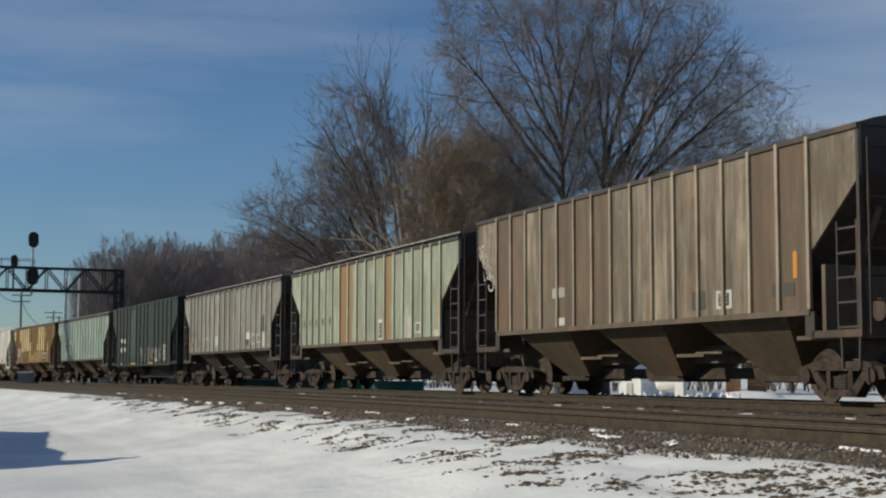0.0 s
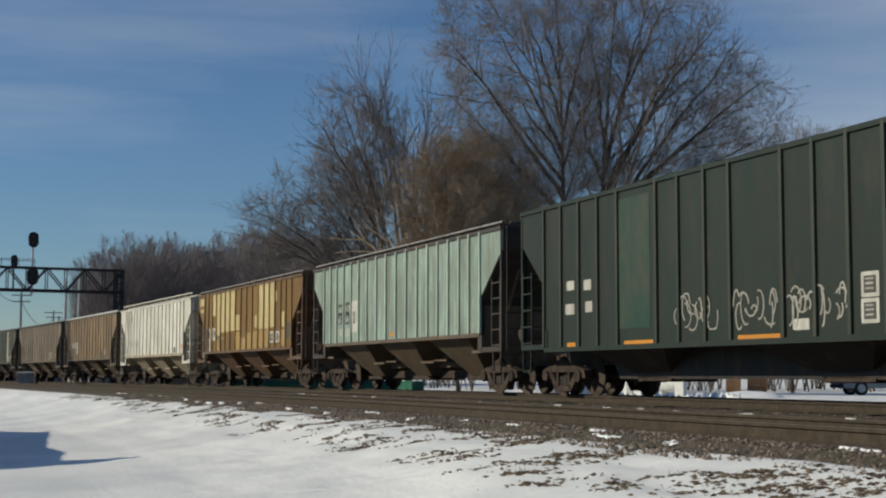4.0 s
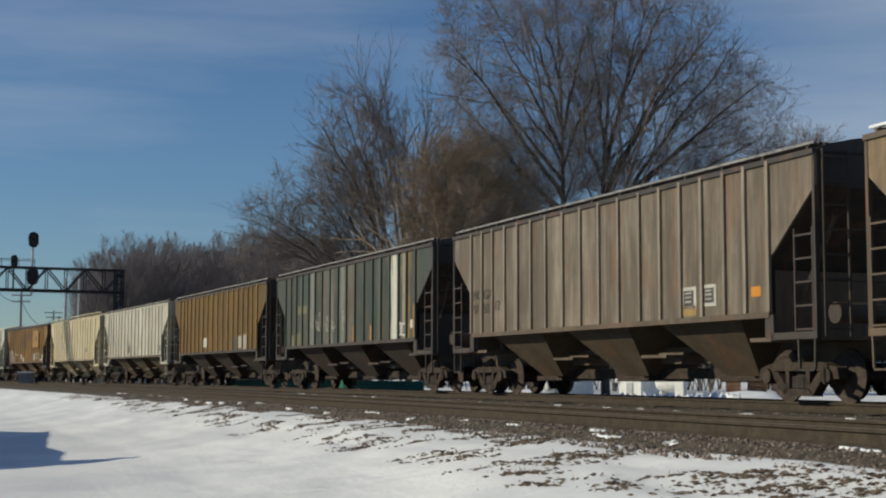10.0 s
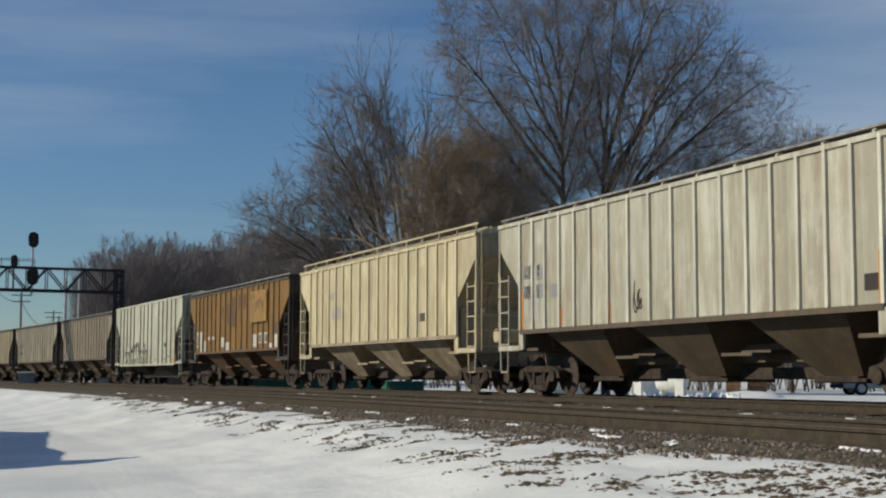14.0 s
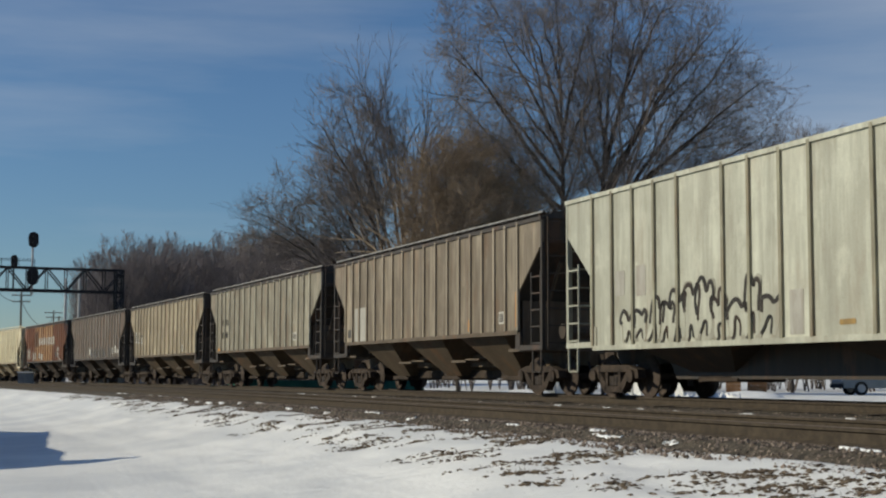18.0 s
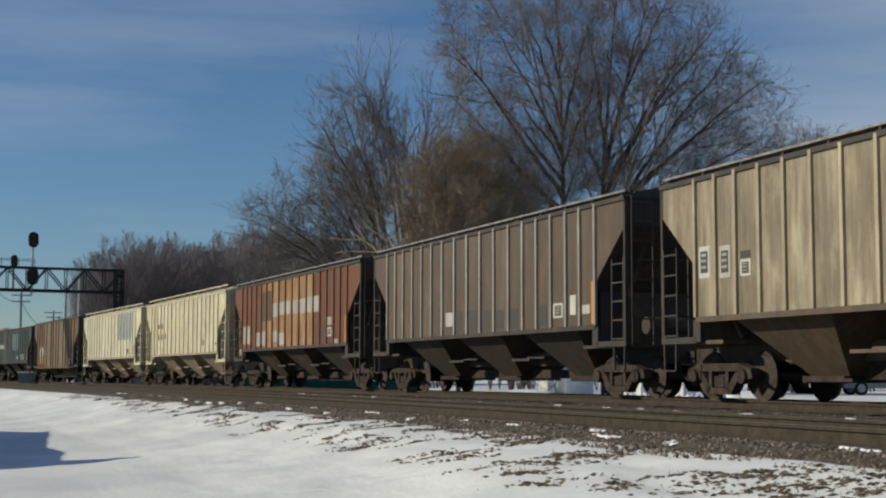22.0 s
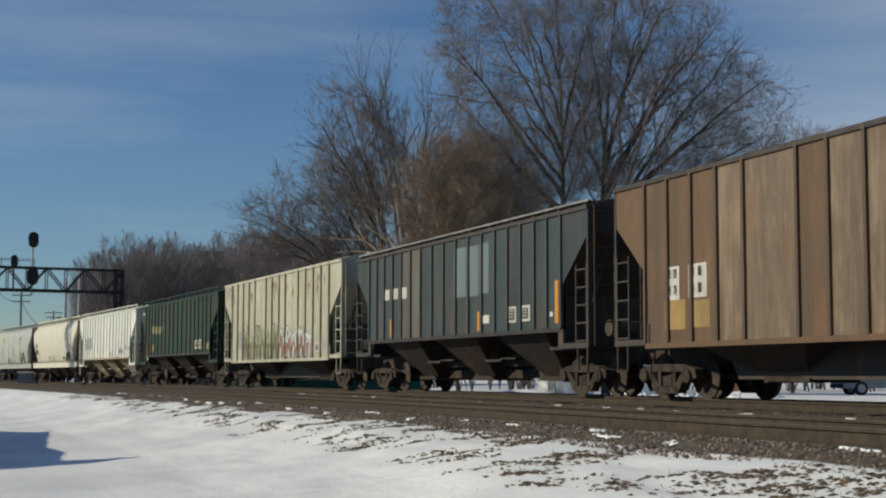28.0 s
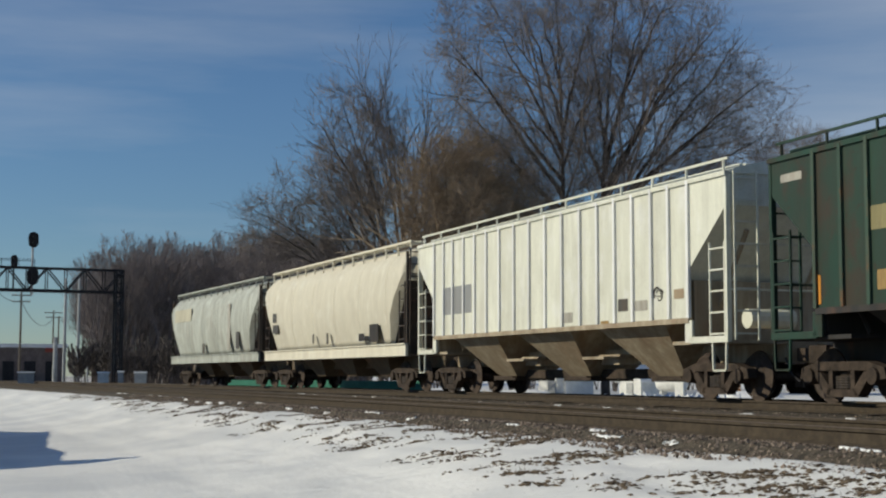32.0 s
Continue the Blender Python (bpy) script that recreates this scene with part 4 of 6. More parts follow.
def build_tree(label, where, bearing, seed, limbs, top, rooms, counts=(9, 6, 3), shares=(0.42, 0.58, 0.55), up=0.02, fan=0.03, thick=0.24, heart=6.0, twigs=None, deep=3.5, bow=0.52, angle=0.76):
    """A bare tree: a bole, limbs that arch from it to the rim of the crown, branches from these to places all over the crown,
    and three orders of twigs. A limb is (height of its fork, sideways reach, height of its tip); x runs across the line of sight, y away from it."""
    rs = np.random.RandomState(seed)
    heart = np.array([0, 0, heart])
    k = np.linspace(0, 1, 15)[:, None]
    stem = np.array([[top[0] * max(0.0, q - 0.35) / 0.65 + 0.12 * math.sin(5 * q + seed), 0.1 * math.sin(7 * q), -0.2 + (top[1] + 0.2) * q] for q in k[:, 0]])
    lines, rads = [stem], [np.interp(k[:, 0], [0, 0.3, 0.6, 1], [thick * 1.15, thick * 0.85, thick * 0.35, 0.02])]

    def arch(a, c, b, r):
        ln = a * (1 - k) ** 2 + c * 2 * k * (1 - k) + b * k ** 2
        ln[1:] += np.cumsum(rs.normal(size=(14, 3)), 0) * 0.05
        lines.append(ln)
        rads.append(np.interp(k[:, 0], [0, 0.5, 1], [1, 0.55, 0.14]) * r)
    for fork, reach, tip in limbs:
        a = np.array([np.interp(fork, stem[:, 2], stem[:, 0]), 0.0, fork])
        b = np.array([reach, rs.uniform(-1, 1) * deep, tip])
        arch(a, a + (b - a) * np.array([bow, bow, 0.58 + 0.1 * rs.rand()]), b, thick * (0.26 + 0.03 * np.linalg.norm(b - a)))
    goals = np.concatenate([crown_spots(rs, n, room) for n, *room in rooms])
    for g in goals[np.argsort(np.linalg.norm(goals - heart, axis=1))]:
        p = np.array(lines)[:, 3:-1]
        way = np.diff(np.array(lines), axis=1)[:, 3:]
        v = g - p
        dist = np.linalg.norm(v, axis=2)
        cost = dist * (1.9 - (unit(v) * unit(way)).sum(2))
        i, j = np.unravel_index((cost + (dist < 1.4) * 50).argmin(), cost.shape)
        a, d = p[i, j], unit(way[i, j])
        arch(a, a + d * dist[i, j] * 0.45, g, max(0.012, min(rads[i][j + 3] * 0.75, 0.013 * dist[i, j] + 0.008)))
    lots = [(np.array(lines), np.array(rads))]
    for n, share, st, wob, t0, thin, short in zip(counts, shares, (5, 3, 2), (0.12, 0.14, 0.12), (0.12, 0.12, 0.15), (0.0105, 0.0105, 0.009), (1.0, 0.6, 0.4)):
        lots.append(offshoots(rs, *lots[-1], n, share, angle, st, up, fan, wob, heart, t0, thin, 0.0068, short))
    t = tagged(new("tree"), label, "tree")
    t.matrix_basis = Matrix.Translation(where) @ Matrix.Rotation(math.pi / 2 - radians(VIEW_YAW + bearing), 4, "Z")

    def arrays(ln, rd, sides):
        return tubes(ln[:, :-1].reshape(-1, 3), ln[:, 1:].reshape(-1, 3), rd[:, :-1].reshape(-1), rd[:, 1:].reshape(-1), sides)
    part("trunk", joined([arrays(*lots[0], 6)]), BARK, t, "dark grey-brown bole and limbs", smooth=True)
    part("crown", joined([arrays(*x, 3) for x in lots[1:]]), twigs or TWIG, t, "bare grey-brown winter twigs")
    return t


FAR_Z = -0.45
build_tree("tall bare winter tree with a wide domed crown", spot(4.75, 72, FAR_Z), 4.75, 11,
           [(9.8, -5.4, 17.4), (10.6, -4.8, 16.0), (9.2, -4.4, 13.2), (12.0, -3.6, 18.8), (13.4, -1.9, 19.8), (8.6, -5.4, 14.6), (11.4, -2.6, 15.4),
            (13.0, 1.5, 19.6), (11.4, 1.6, 15.6), (14.6, -1.0, 20.4)], (-0.3, 21.0),
           [(90, -1.7, 15.6, 5.0, 4.6, 7.4), (26, -2.2, 10.6, 4.2, 3.5, 2.6)])
build_tree("tall bare winter tree that fans out in many limbs", spot(6.3, 73, FAR_Z), 6.3, 27,
           [(10.8, 2.2, 19.6), (9.0, 4.8, 18.8), (8.2, 6.5, 17.0), (8.6, 7.9, 15.0), (7.6, 8.4, 12.8), (7.4, 5.6, 11.4), (12.0, 3.4, 20.0), (9.8, 5.4, 18.0),
            (10.6, -1.4, 15.8), (12.4, -1.0, 18.6), (10.2, 3.3, 15.4), (8.4, 7.0, 14.2)], (0.8, 21.0),
           [(95, 2.2, 15.4, 5.2, 4.8, 7.2), (26, 6.4, 13.4, 2.6, 3.0, 3.6), (14, 3.0, 10.2, 3.6, 3.0, 1.8)])
build_tree("bare tree that leans and fans out in upright limbs", spot(-1.3, 75, FAR_Z), -1.3, 35,
           [(4.5, -3.7, 15.6), (4.8, -4.8, 14.2), (5.2, -2.5, 16.4), (6.0, -0.9, 14.0), (5.0, -3.9, 12.4), (5.4, 0.9, 15.8), (5.6, 0.3, 14.4)], (-1.6, 16.2),
           [(42, -2.4, 12.4, 2.6, 2.2, 4.2)], counts=(9, 6, 3), up=0.05, fan=0.02, thick=0.19, deep=2.0, angle=0.50)
build_tree("bare tree with low arching limbs", spot(-2.4, 78, FAR_Z), -2.4, 47,
           [(4.0, -6.4, 9.6), (4.2, -7.2, 8.6), (4.6, -5.0, 11.2), (5.0, -3.6, 12.2), (3.8, -5.4, 8.2), (5.2, -2.4, 10.8), (5.6, -1.5, 12.4)], (-0.9, 12.4),
           [(42, -3.6, 9.3, 3.7, 2.2, 2.8)], counts=(9, 6, 3), up=0.03, fan=0.02, thick=0.17, deep=2.0, heart=4.0, bow=0.42, angle=0.55)
build_tree("dense reddish-brown bare tree", spot(0.55, 70, FAR_Z), 0.55, 59,
           [(1.8, -2.2, 9.0), (2.0, -1.8, 11.4), (2.2, -0.8, 12.4), (2.4, 0.6, 12.4), (2.0, 1.8, 11.6), (1.8, 3.2, 10.2), (1.6, 3.8, 8.4), (1.8, -2.4, 7.0),
            (2.6, 0.0, 10.0), (2.4, 1.0, 9.4), (2.2, -1.2, 9.4)], (0.3, 12.2),
           [(95, 0.6, 8.7, 3.3, 2.4, 4.1)], counts=(10, 8, 4), shares=(0.5, 0.6, 0.55), up=0.03, thick=0.11, deep=1.8, heart=3.0, twigs=TWIG_B)
build_tree("bare young tree beside the taller trees", spot(13.6, 82, FAR_Z), 13.6, 61,
           [(7.0, -1.0, 13.0), (7.4, 1.2, 14.0), (7.0, 1.9, 12.2), (8.0, 0.2, 14.4)], (0.4, 14.2), [(22, 0.5, 12.6, 1.9, 1.6, 2.2)], counts=(7, 6, 4), thick=0.12, deep=1.5)


def far_tree(seed):
    """Branches of a slim bare tree about ten metres high, as lines and radii by order."""
    rs = np.random.RandomState(seed)
    k = np.linspace(0, 1, 8)[:, None]
    lines = []
    for _ in range(4):
        b = np.array([rs.uniform(-2.2, 2.2), rs.uniform(-2.2, 2.2), rs.uniform(6.5, 8.8)])
        lines.append(np.array([0, 0, -0.1]) * (1 - k) + b * k * np.array([1, 1, 1]) + np.cumsum(rs.normal(size=(8, 3)), 0) * 0.04)
    lots = [(np.array(lines), np.repeat(np.linspace(0.11, 0.02, 8)[None], 4, 0))]
    for n, share, st in ((10, 0.36, 4), (7, 0.60, 2), (4, 0.7, 1)):
        lots.append(offshoots(rs, *lots[-1], n, share, 0.5, st, 0.10, 0.04, 0.08, np.array([0, 0, 2.0]), 0.3))
    return lots


def copies(lots, c, k, turn, fat):
    """A scaled, turned copy of a tree's branches as three-sided tubes."""
    m = np.array(Matrix.Rotation(turn, 3, "Z")) * k
    out = []
    for ln, rd in lots:
        ln = ln @ m.T + np.array(c)
        rd = np.maximum(rd * k, fat)
        out.append(tubes(ln[:, :-1].reshape(-1, 3), ln[:, 1:].reshape(-1, 3), rd[:, :-1].reshape(-1), rd[:, 1:].reshape(-1), 3))
    return out


def build_far_woods():
    """A belt of bare trees along the far side of the line, and brush under it."""
    rng = random.Random(5)
    kinds = [far_tree(70 + i) for i in range(5)]
    lots = []
    for i in range(120):
        b = -13.6 + 10.6 * (i + rng.random()) / 120
        d = rng.uniform(150, 190)
        top = 17.3 if b > -12.3 else 17.3 - (-12.3 - b) * 3.0
        top += 2.2 * max(0, 1 - abs(b + 6.0) / 2.5)
        h = top * rng.uniform(0.88, 1.03) * d / 170
        lots += copies(rng.choice(kinds), spot(b, d, -0.5), h / 10.0, rng.uniform(0, 6.28), 0.014)
    tagged(part("far_woods", joined(lots), FARWOOD, label="belt of bare brown trees far behind the line", kind="stuff"), category="woods")
    lots = []
    for i in range(150):
        b, d = rng.uniform(-14.2, 0.5), rng.uniform(112, 150)
        lots += copies(rng.choice(kinds)[:3], spot(b, d, -0.5), rng.uniform(0.25, 0.50), rng.uniform(0, 6.28), 0.03)
    for i in range(150):
        b = rng.uniform(0.5, 21)
        lots += copies(rng.choice(kinds)[:3], spot(b, rng.uniform(84, 120), -0.5), rng.uniform(0.26, 0.42), rng.uniform(0, 6.28), 0.034)
    tagged(part("brush", joined(lots), BRUSH, label="brown leafless brush under the far trees", kind="stuff"), category="brush")


build_far_woods()


# ---- signal bridge ----
def lattice(p, q, up, side, n, r=0.05):
    """A four-chord lattice girder between p and q."""
    so = Solid()
    p, q, up, side = Vector(p), Vector(q), Vector(up), Vector(side)
    corner = [(-0.5, 0), (0.5, 0), (0.5, 1), (-0.5, 1)]
    for a, b in corner:
        o = side * a + up * b
        so.tube(p + o, q + o, r * 1.5, r * 1.5, 4)
    for i in range(n):
        a, b = p + (q - p) * (i / n), p + (q - p) * ((i + 1) / n)
        for s in (-0.5, 0.5):
            lo, hi = (a, b) if i % 2 else (b, a)
            so.tube(lo + side * s, hi + side * s + up, r, r, 4)
            so.tube(a + side * s, a + side * s + up, r * 0.8, r * 0.8, 4)
        so.tube(a + side * -0.5, b + side * 0.5, r * 0.7, r * 0.7, 4)
        so.tube(a + side * -0.5 + up, b + side * 0.5 + up, r * 0.7, r * 0.7, 4)
    return so


def build_signal_bridge():
    s0 = -107.0
    g = tagged(new("signal_bridge"), "black steel lattice signal bridge across the tracks", "signal bridge")
    tang = (on_line(s0 + 1) - on_line(s0)).normalized()
    far, near = on_line(s0, 2.75), on_line(s0, -13.5)
    zb, zt = 6.45, 8.08
    part("truss", lattice(far + Vector((0, 0, zb)), near + Vector((0, 0, zb)), (0, 0, zt - zb), tang * 0.9, 12, 0.06), BLACK, g)
    for c in (far, near):
        part("column", lattice(c + Vector((0, 0, -0.5)), c + Vector((0, 0, zt)), (near - far).normalized() * (0.5 if c is far else -0.5), tang * 0.7, 9, 0.06), BLACK, g)
    part("walkway", Solid().tube(far + Vector((0, 0, zb + 0.05)), near + Vector((0, 0, zb + 0.05)), 0.14, 0.14, 4), BLACK, g)
    for w, hi in ((-3.72, True), (-5.0, False)):
        c = on_line(s0 + 0.3, w)
        if hi:
            m = part("signal_mast", Solid().tube(c + Vector((0, 0, zb - 0.3)), c + Vector((0, 0, zt + 2.2)), 0.09, 0.07, 8), PALE, g, "white signal mast")
            heads = (zt + 1.97, zb + 1.0)
        else:
            m = part("signal_mast", Solid().tube(c + Vector((0, 0, zb)), c + Vector((0, 0, zt + 0.5)), 0.06, 0.06, 8), BLACK, g)
            heads = (zt + 0.40,)
        for z in heads:
            o = c + Vector((0, 0, z)) + tang * 0.2
            big = 0.36 if z > zt + 1 else (0.42 if hi else 0.24)
            ex = (on_line(s0, 1) - on_line(s0)).normalized()
            ring = [(math.cos(i * math.pi / 8) * big, math.sin(i * math.pi / 8) * big * 1.0 + (0.2 if math.sin(i * math.pi / 8) > 0 else -0.2)) for i in range(16)]
            plate = Solid().loft([[o + ex * a + Vector((0, 0, b)) + tang * t for a, b in ring] for t in (0, 0.06)])
            h = part("signal_head", plate, BLACK, g, "black signal target plate")
            for dz in (-0.22, 0.22):
                part("lamp_hood", Solid().tube(o + Vector((0, 0, dz)) + tang * 0.06, o + Vector((0, 0, dz)) + tang * 0.3, 0.11, 0.11, 10), BLACK, h)
    rail = Solid()
    for k in (0.5, 0.62):
        a, b = on_line(s0, -3.5, zt + k), on_line(s0, -7.2, zt + k)
        rail.tube(a, b, 0.025, 0.025, 4)
    for w in (-3.5, -4.6, -5.8, -7.0):
        rail.tube(on_line(s0, w, zt), on_line(s0, w, zt + 0.62), 0.025, 0.025, 4)
    part("handrail", rail, BLACK, g)


build_signal_bridge()


# ---- poles, cabinets and far buildings beyond the line ----
def build_pole(bearing, dist, height, arms=(), mat=POLE, r=0.16, label="wooden utility pole with crossarms", name="utility_pole"):
    p = tagged(new(name), label, "pole")
    p.location = spot(bearing, dist, -0.6)
    part("shaft", Solid().tube((0, 0, 0), (0, 0, height), r, r * 0.7, 8), mat, p)
    a = radians(VIEW_YAW + bearing)
    ex = Vector((math.sin(a), math.cos(a), 0))
    for z, half in arms:
        arm = part("crossarm", Solid().tube(-ex * half + Vector((0, 0, z)), ex * half + Vector((0, 0, z)), 0.09, 0.09, 4), mat, p)
        for k in (-0.95, -0.55, 0.55, 0.95):
            c = ex * half * k + Vector((0, 0, z + 0.06))
            part("insulator", Solid().tube(c, c + Vector((0, 0, 0.22)), 0.05, 0.03, 6), PALE, arm)
    return p


build_pole(-16.25, 190, 11.6, ((11.2, 1.25), (10.4, 1.1)))
build_pole(-15.05, 260, 12.4, ((12.0, 1.5), (11.2, 1.3)))
build_pole(-14.85, 250, 11.0)
build_pole(-14.62, 128, 9.4, mat=PALE, r=0.15, label="pale grey metal mast", name="metal_mast")
build_pole(-14.12, 131, 9.7, mat=PALE, r=0.15, label="pale grey metal mast", name="metal_mast")
build_pole(-14.95, 122, 4.2, mat=PALE, r=0.22, label="short pale concrete post", name="post")
build_pole(-13.75, 110, 1.7, mat=PALE, r=0.08, label="thin pale marker post", name="post")


def build_wire(a, b, sag, name="wire"):
    so = Solid()
    last = None
    for i in range(13):
        k = i / 12
        p = a.lerp(b, k) - Vector((0, 0, sag * 4 * k * (1 - k)))
        if last is not None:
            so.tube(last, p, 0.035, 0.035, 4)
        last = p
    tagged(part(name, so, BLACK, label="dark sagging overhead wire"), category="wire")


build_wire(spot(-17.6, 150, 10.6), spot(-16.25, 190, 10.0), 1.1)
build_wire(spot(-16.25, 190, 9.9), spot(-15.05, 260, 10.6), 2.2)


def build_cabinet(bearing, dist, wx, wy, h, mat, label, name="relay_cabinet"):
    c = tagged(new(name), label, "cabinet")
    a = radians(VIEW_YAW + bearing)
    c.matrix_basis = Matrix.Translation(spot(bearing, dist, level(12) - 0.08)) @ Matrix.Rotation(-a + math.pi, 4, "Z")
    part("case", Solid().box(-wy / 2, wy / 2, -wx / 2, wx / 2, 0, h), mat, c)
    part("lid", Solid().slab([(-wy / 2 - 0.06, h), (wy / 2 + 0.06, h), (wy / 2, h + 0.10), (-wy / 2, h + 0.10)], -wx / 2 - 0.06, wx / 2 + 0.06), SNOW, c, "snow-covered lid")
    return c


WHITE = plain("white_boards", (0.58, 0.58, 0.55), (0.76, 0.76, 0.73), 3.0, 0.6)
GREYBOX = plain("grey_sheet", (0.30, 0.31, 0.31), (0.40, 0.41, 0.40), 3.0, 0.6)
build_cabinet(-13.15, 104, 0.75, 0.7, 1.15, WHITE, "white metal trackside relay cabinet")
build_cabinet(-12.5, 100, 0.35, 0.3, 1.2, PALE, "narrow pale trackside box")
build_cabinet(-11.75, 112, 0.9, 0.6, 1.2, GREYBOX, "grey metal trackside cabinet")
build_cabinet(-16.0, 120, 1.25, 1.0, 1.2, GREYBOX, "grey metal trackside cabinet")


def build_sheds():
    """Long low brown building with snow on its roof, far left."""
    brick = plain("brown_wall", (0.12, 0.095, 0.088), (0.20, 0.16, 0.145), 1.0, 0.9)
    b = tagged(new("warehouse"), "long low brown building with snow on its flat roof", "building")
    a = radians(VIEW_YAW - 16.6)
    b.matrix_basis = Matrix.Translation(spot(-16.9, 230, -0.6)) @ Matrix.Rotation(-a, 4, "Z")
    part("wall", Solid().box(-10, 10, -13, 9, 0, 5.2), brick, b)
    part("roof", Solid().box(-10.3, 10.3, -13.3, 9.3, 5.2, 5.75), SNOW, b, "snow-covered roof edge")
    red = plain("red_trim", (0.25, 0.06, 0.045), (0.34, 0.09, 0.065), 2.0, 0.8)
    part("fascia", Solid().box(9.9, 10.35, 6.1, 7.9, 4.55, 5.2), red, b)
    for i in range(7):
        y = -11 + i * 3
        part("doorway", Solid().box(9.9, 10.06, y - 0.8, y + 0.8, 0.2, 3.2), BLACK, b)


build_sheds()


def build_green_barrier():
    g = plain("green_sheet", (0.02, 0.115, 0.075), (0.035, 0.17, 0.11), 1.2, 0.6)
    f = tagged(new("green_barrier"), "long low green metal barrier beyond the tracks", "barrier")
    a, b = spot(-8.4, 85, -0.5), spot(-0.75, 70, -0.5)
    n = 14
    for i in range(n):
        p, q = a.lerp(b, i / n), a.lerp(b, (i + 0.985) / n)
        d = (q - p).normalized()
        o = Vector((-d.y, d.x, 0)) * 0.04
        so = Solid().loft([[p - o, p + o, p + o + Vector((0, 0, 0.74)), p - o + Vector((0, 0, 0.74))], [q - o, q + o, q + o + Vector((0, 0, 0.74)), q - o + Vector((0, 0, 0.74))]])
        part("panel", so, g, f)


build_green_barrier()


def build_house(bearing, dist, w, d, wall, ridge, label, turn=0.0):
    h = tagged(new("shed"), label, "shed")
    a = radians(VIEW_YAW + bearing + turn)
    h.matrix_basis = Matrix.Translation(spot(bearing, dist, -0.45)) @ Matrix.Rotation(-a, 4, "Z")
    part("wall", Solid().loft([[(x, -w / 2, 0), (x, w / 2, 0), (x, w / 2, wall), (x, 0, ridge), (x, -w / 2, wall)] for x in (-d / 2, d / 2)]), WHITE, h)
    for s in (-1, 1):
        y, z = s * (w / 2 + 0.12), wall - 0.1
        part("roof", Solid().loft([[(x, y, z), (x, y, z + 0.12), (x, 0, ridge + 0.13), (x, 0, ridge + 0.01)] for x in (-d / 2 - 0.15, d / 2 + 0.15)]), SNOW, h, "snow-covered roof slope")
    part("door", Solid().box(d / 2, d / 2 + 0.04, -w * 0.14, w * 0.14, 0, wall * 0.85), PALE, h)
    return h


build_house(4.85, 72, 1.7, 2.2, 0.85, 1.55, "small white gabled shed with snow on its roof", 38)
build_house(7.75, 66, 1.3, 1.4, 0.75, 1.45, "small grey-white gabled shed", 42)


# ---- painted marks on the cars ----
def decal(name, c, soil=0.25):
    return paint(name, c, soil=soil, rusty=0.08, tone=0.06)


WHITE_P, FADED_P, GREY_P = decal("mark_white", (0.66, 0.63, 0.55), 0.35), decal("mark_faded", (0.45, 0.43, 0.37), 0.35), decal("mark_grey", (0.30, 0.31, 0.31))
DARK_P, BLACK_P, ORANGE_P = decal("mark_dark", (0.07, 0.068, 0.062)), decal("mark_black", (0.018, 0.018, 0.018)), decal("mark_orange", (0.62, 0.25, 0.03), 0.1)
OCHRE_P, YELLOW_P, BRIGHT_P = decal("mark_ochre", (0.42, 0.27, 0.09), 0.45), decal("mark_yellow", (0.58, 0.46, 0.22)), decal("mark_bright", (0.29, 0.26, 0.12), 0.4)
SLATE_P, TAN_P, UMBER_P = decal("mark_slate", (0.16, 0.215, 0.225), 0.3), decal("mark_tan", (0.40, 0.31, 0.20)), decal("mark_umber", (0.10, 0.055, 0.028))
GREEN_P, LIME_P, BRICK_P = decal("mark_green", (0.04, 0.22, 0.12)), decal("mark_lime", (0.46, 0.48, 0.31), 0.3), decal("mark_brick", (0.31, 0.155, 0.11), 0.35)
OLIVE_P = decal("mark_olive", (0.17, 0.17, 0.09), 0.5)
BONE_P = decal("mark_bone", (0.40, 0.39, 0.31), 0.4)
O_P = decal("mark_pale_bone", (0.50, 0.50, 0.40), 0.3)
ICE_P = decal("mark_ice", (0.62, 0.72, 0.68), 0.1)
RUST_P = paint("mark_rust", (0.22, 0.115, 0.045), dirt=(0.11, 0.06, 0.03), soil=0.6, rusty=0.35, tone=0.35)


def side_y(c):
    return -1.583 if c.name in RIBS else -1.646


def pieces(c, x0, x1):
    """The stretches of x0..x1 that lie between the ribs."""
    if c.name not in RIBS:
        return [(x0, x1)]
    xs = [-9] + RIBS[c.name] + [9]
    out = []
    for a, b in zip(xs, xs[1:]):
        p, q = max(x0, a + 0.046), min(x1, b - 0.046)
        if q - p > 0.04:
            out.append((p, q))
    return out or [(x0, x1)]


def mark(c, mat, x0, z0, x1, z1, name="paint_patch"):
    y = side_y(c)
    low = 1.10 if c.name in RIBS and "deep-sided" in c["label"] else (1.56 if c.name in RIBS else 1.1)
    z0, z1 = max(z0, low), min(z1, TOPS.get(c.name, EAVE) - 0.03)
    for a, b in pieces(c, x0, x1):
        m = 0.02
        part(name, Solid().slab([(a, z0 + m), (a + m, z0), (b - m, z0), (b, z0 + m * 0.5), (b, z1 - m), (b - m, z1), (a + m, z1), (a, z1 - m)], y - 0.004, y + 0.01), mat, c)


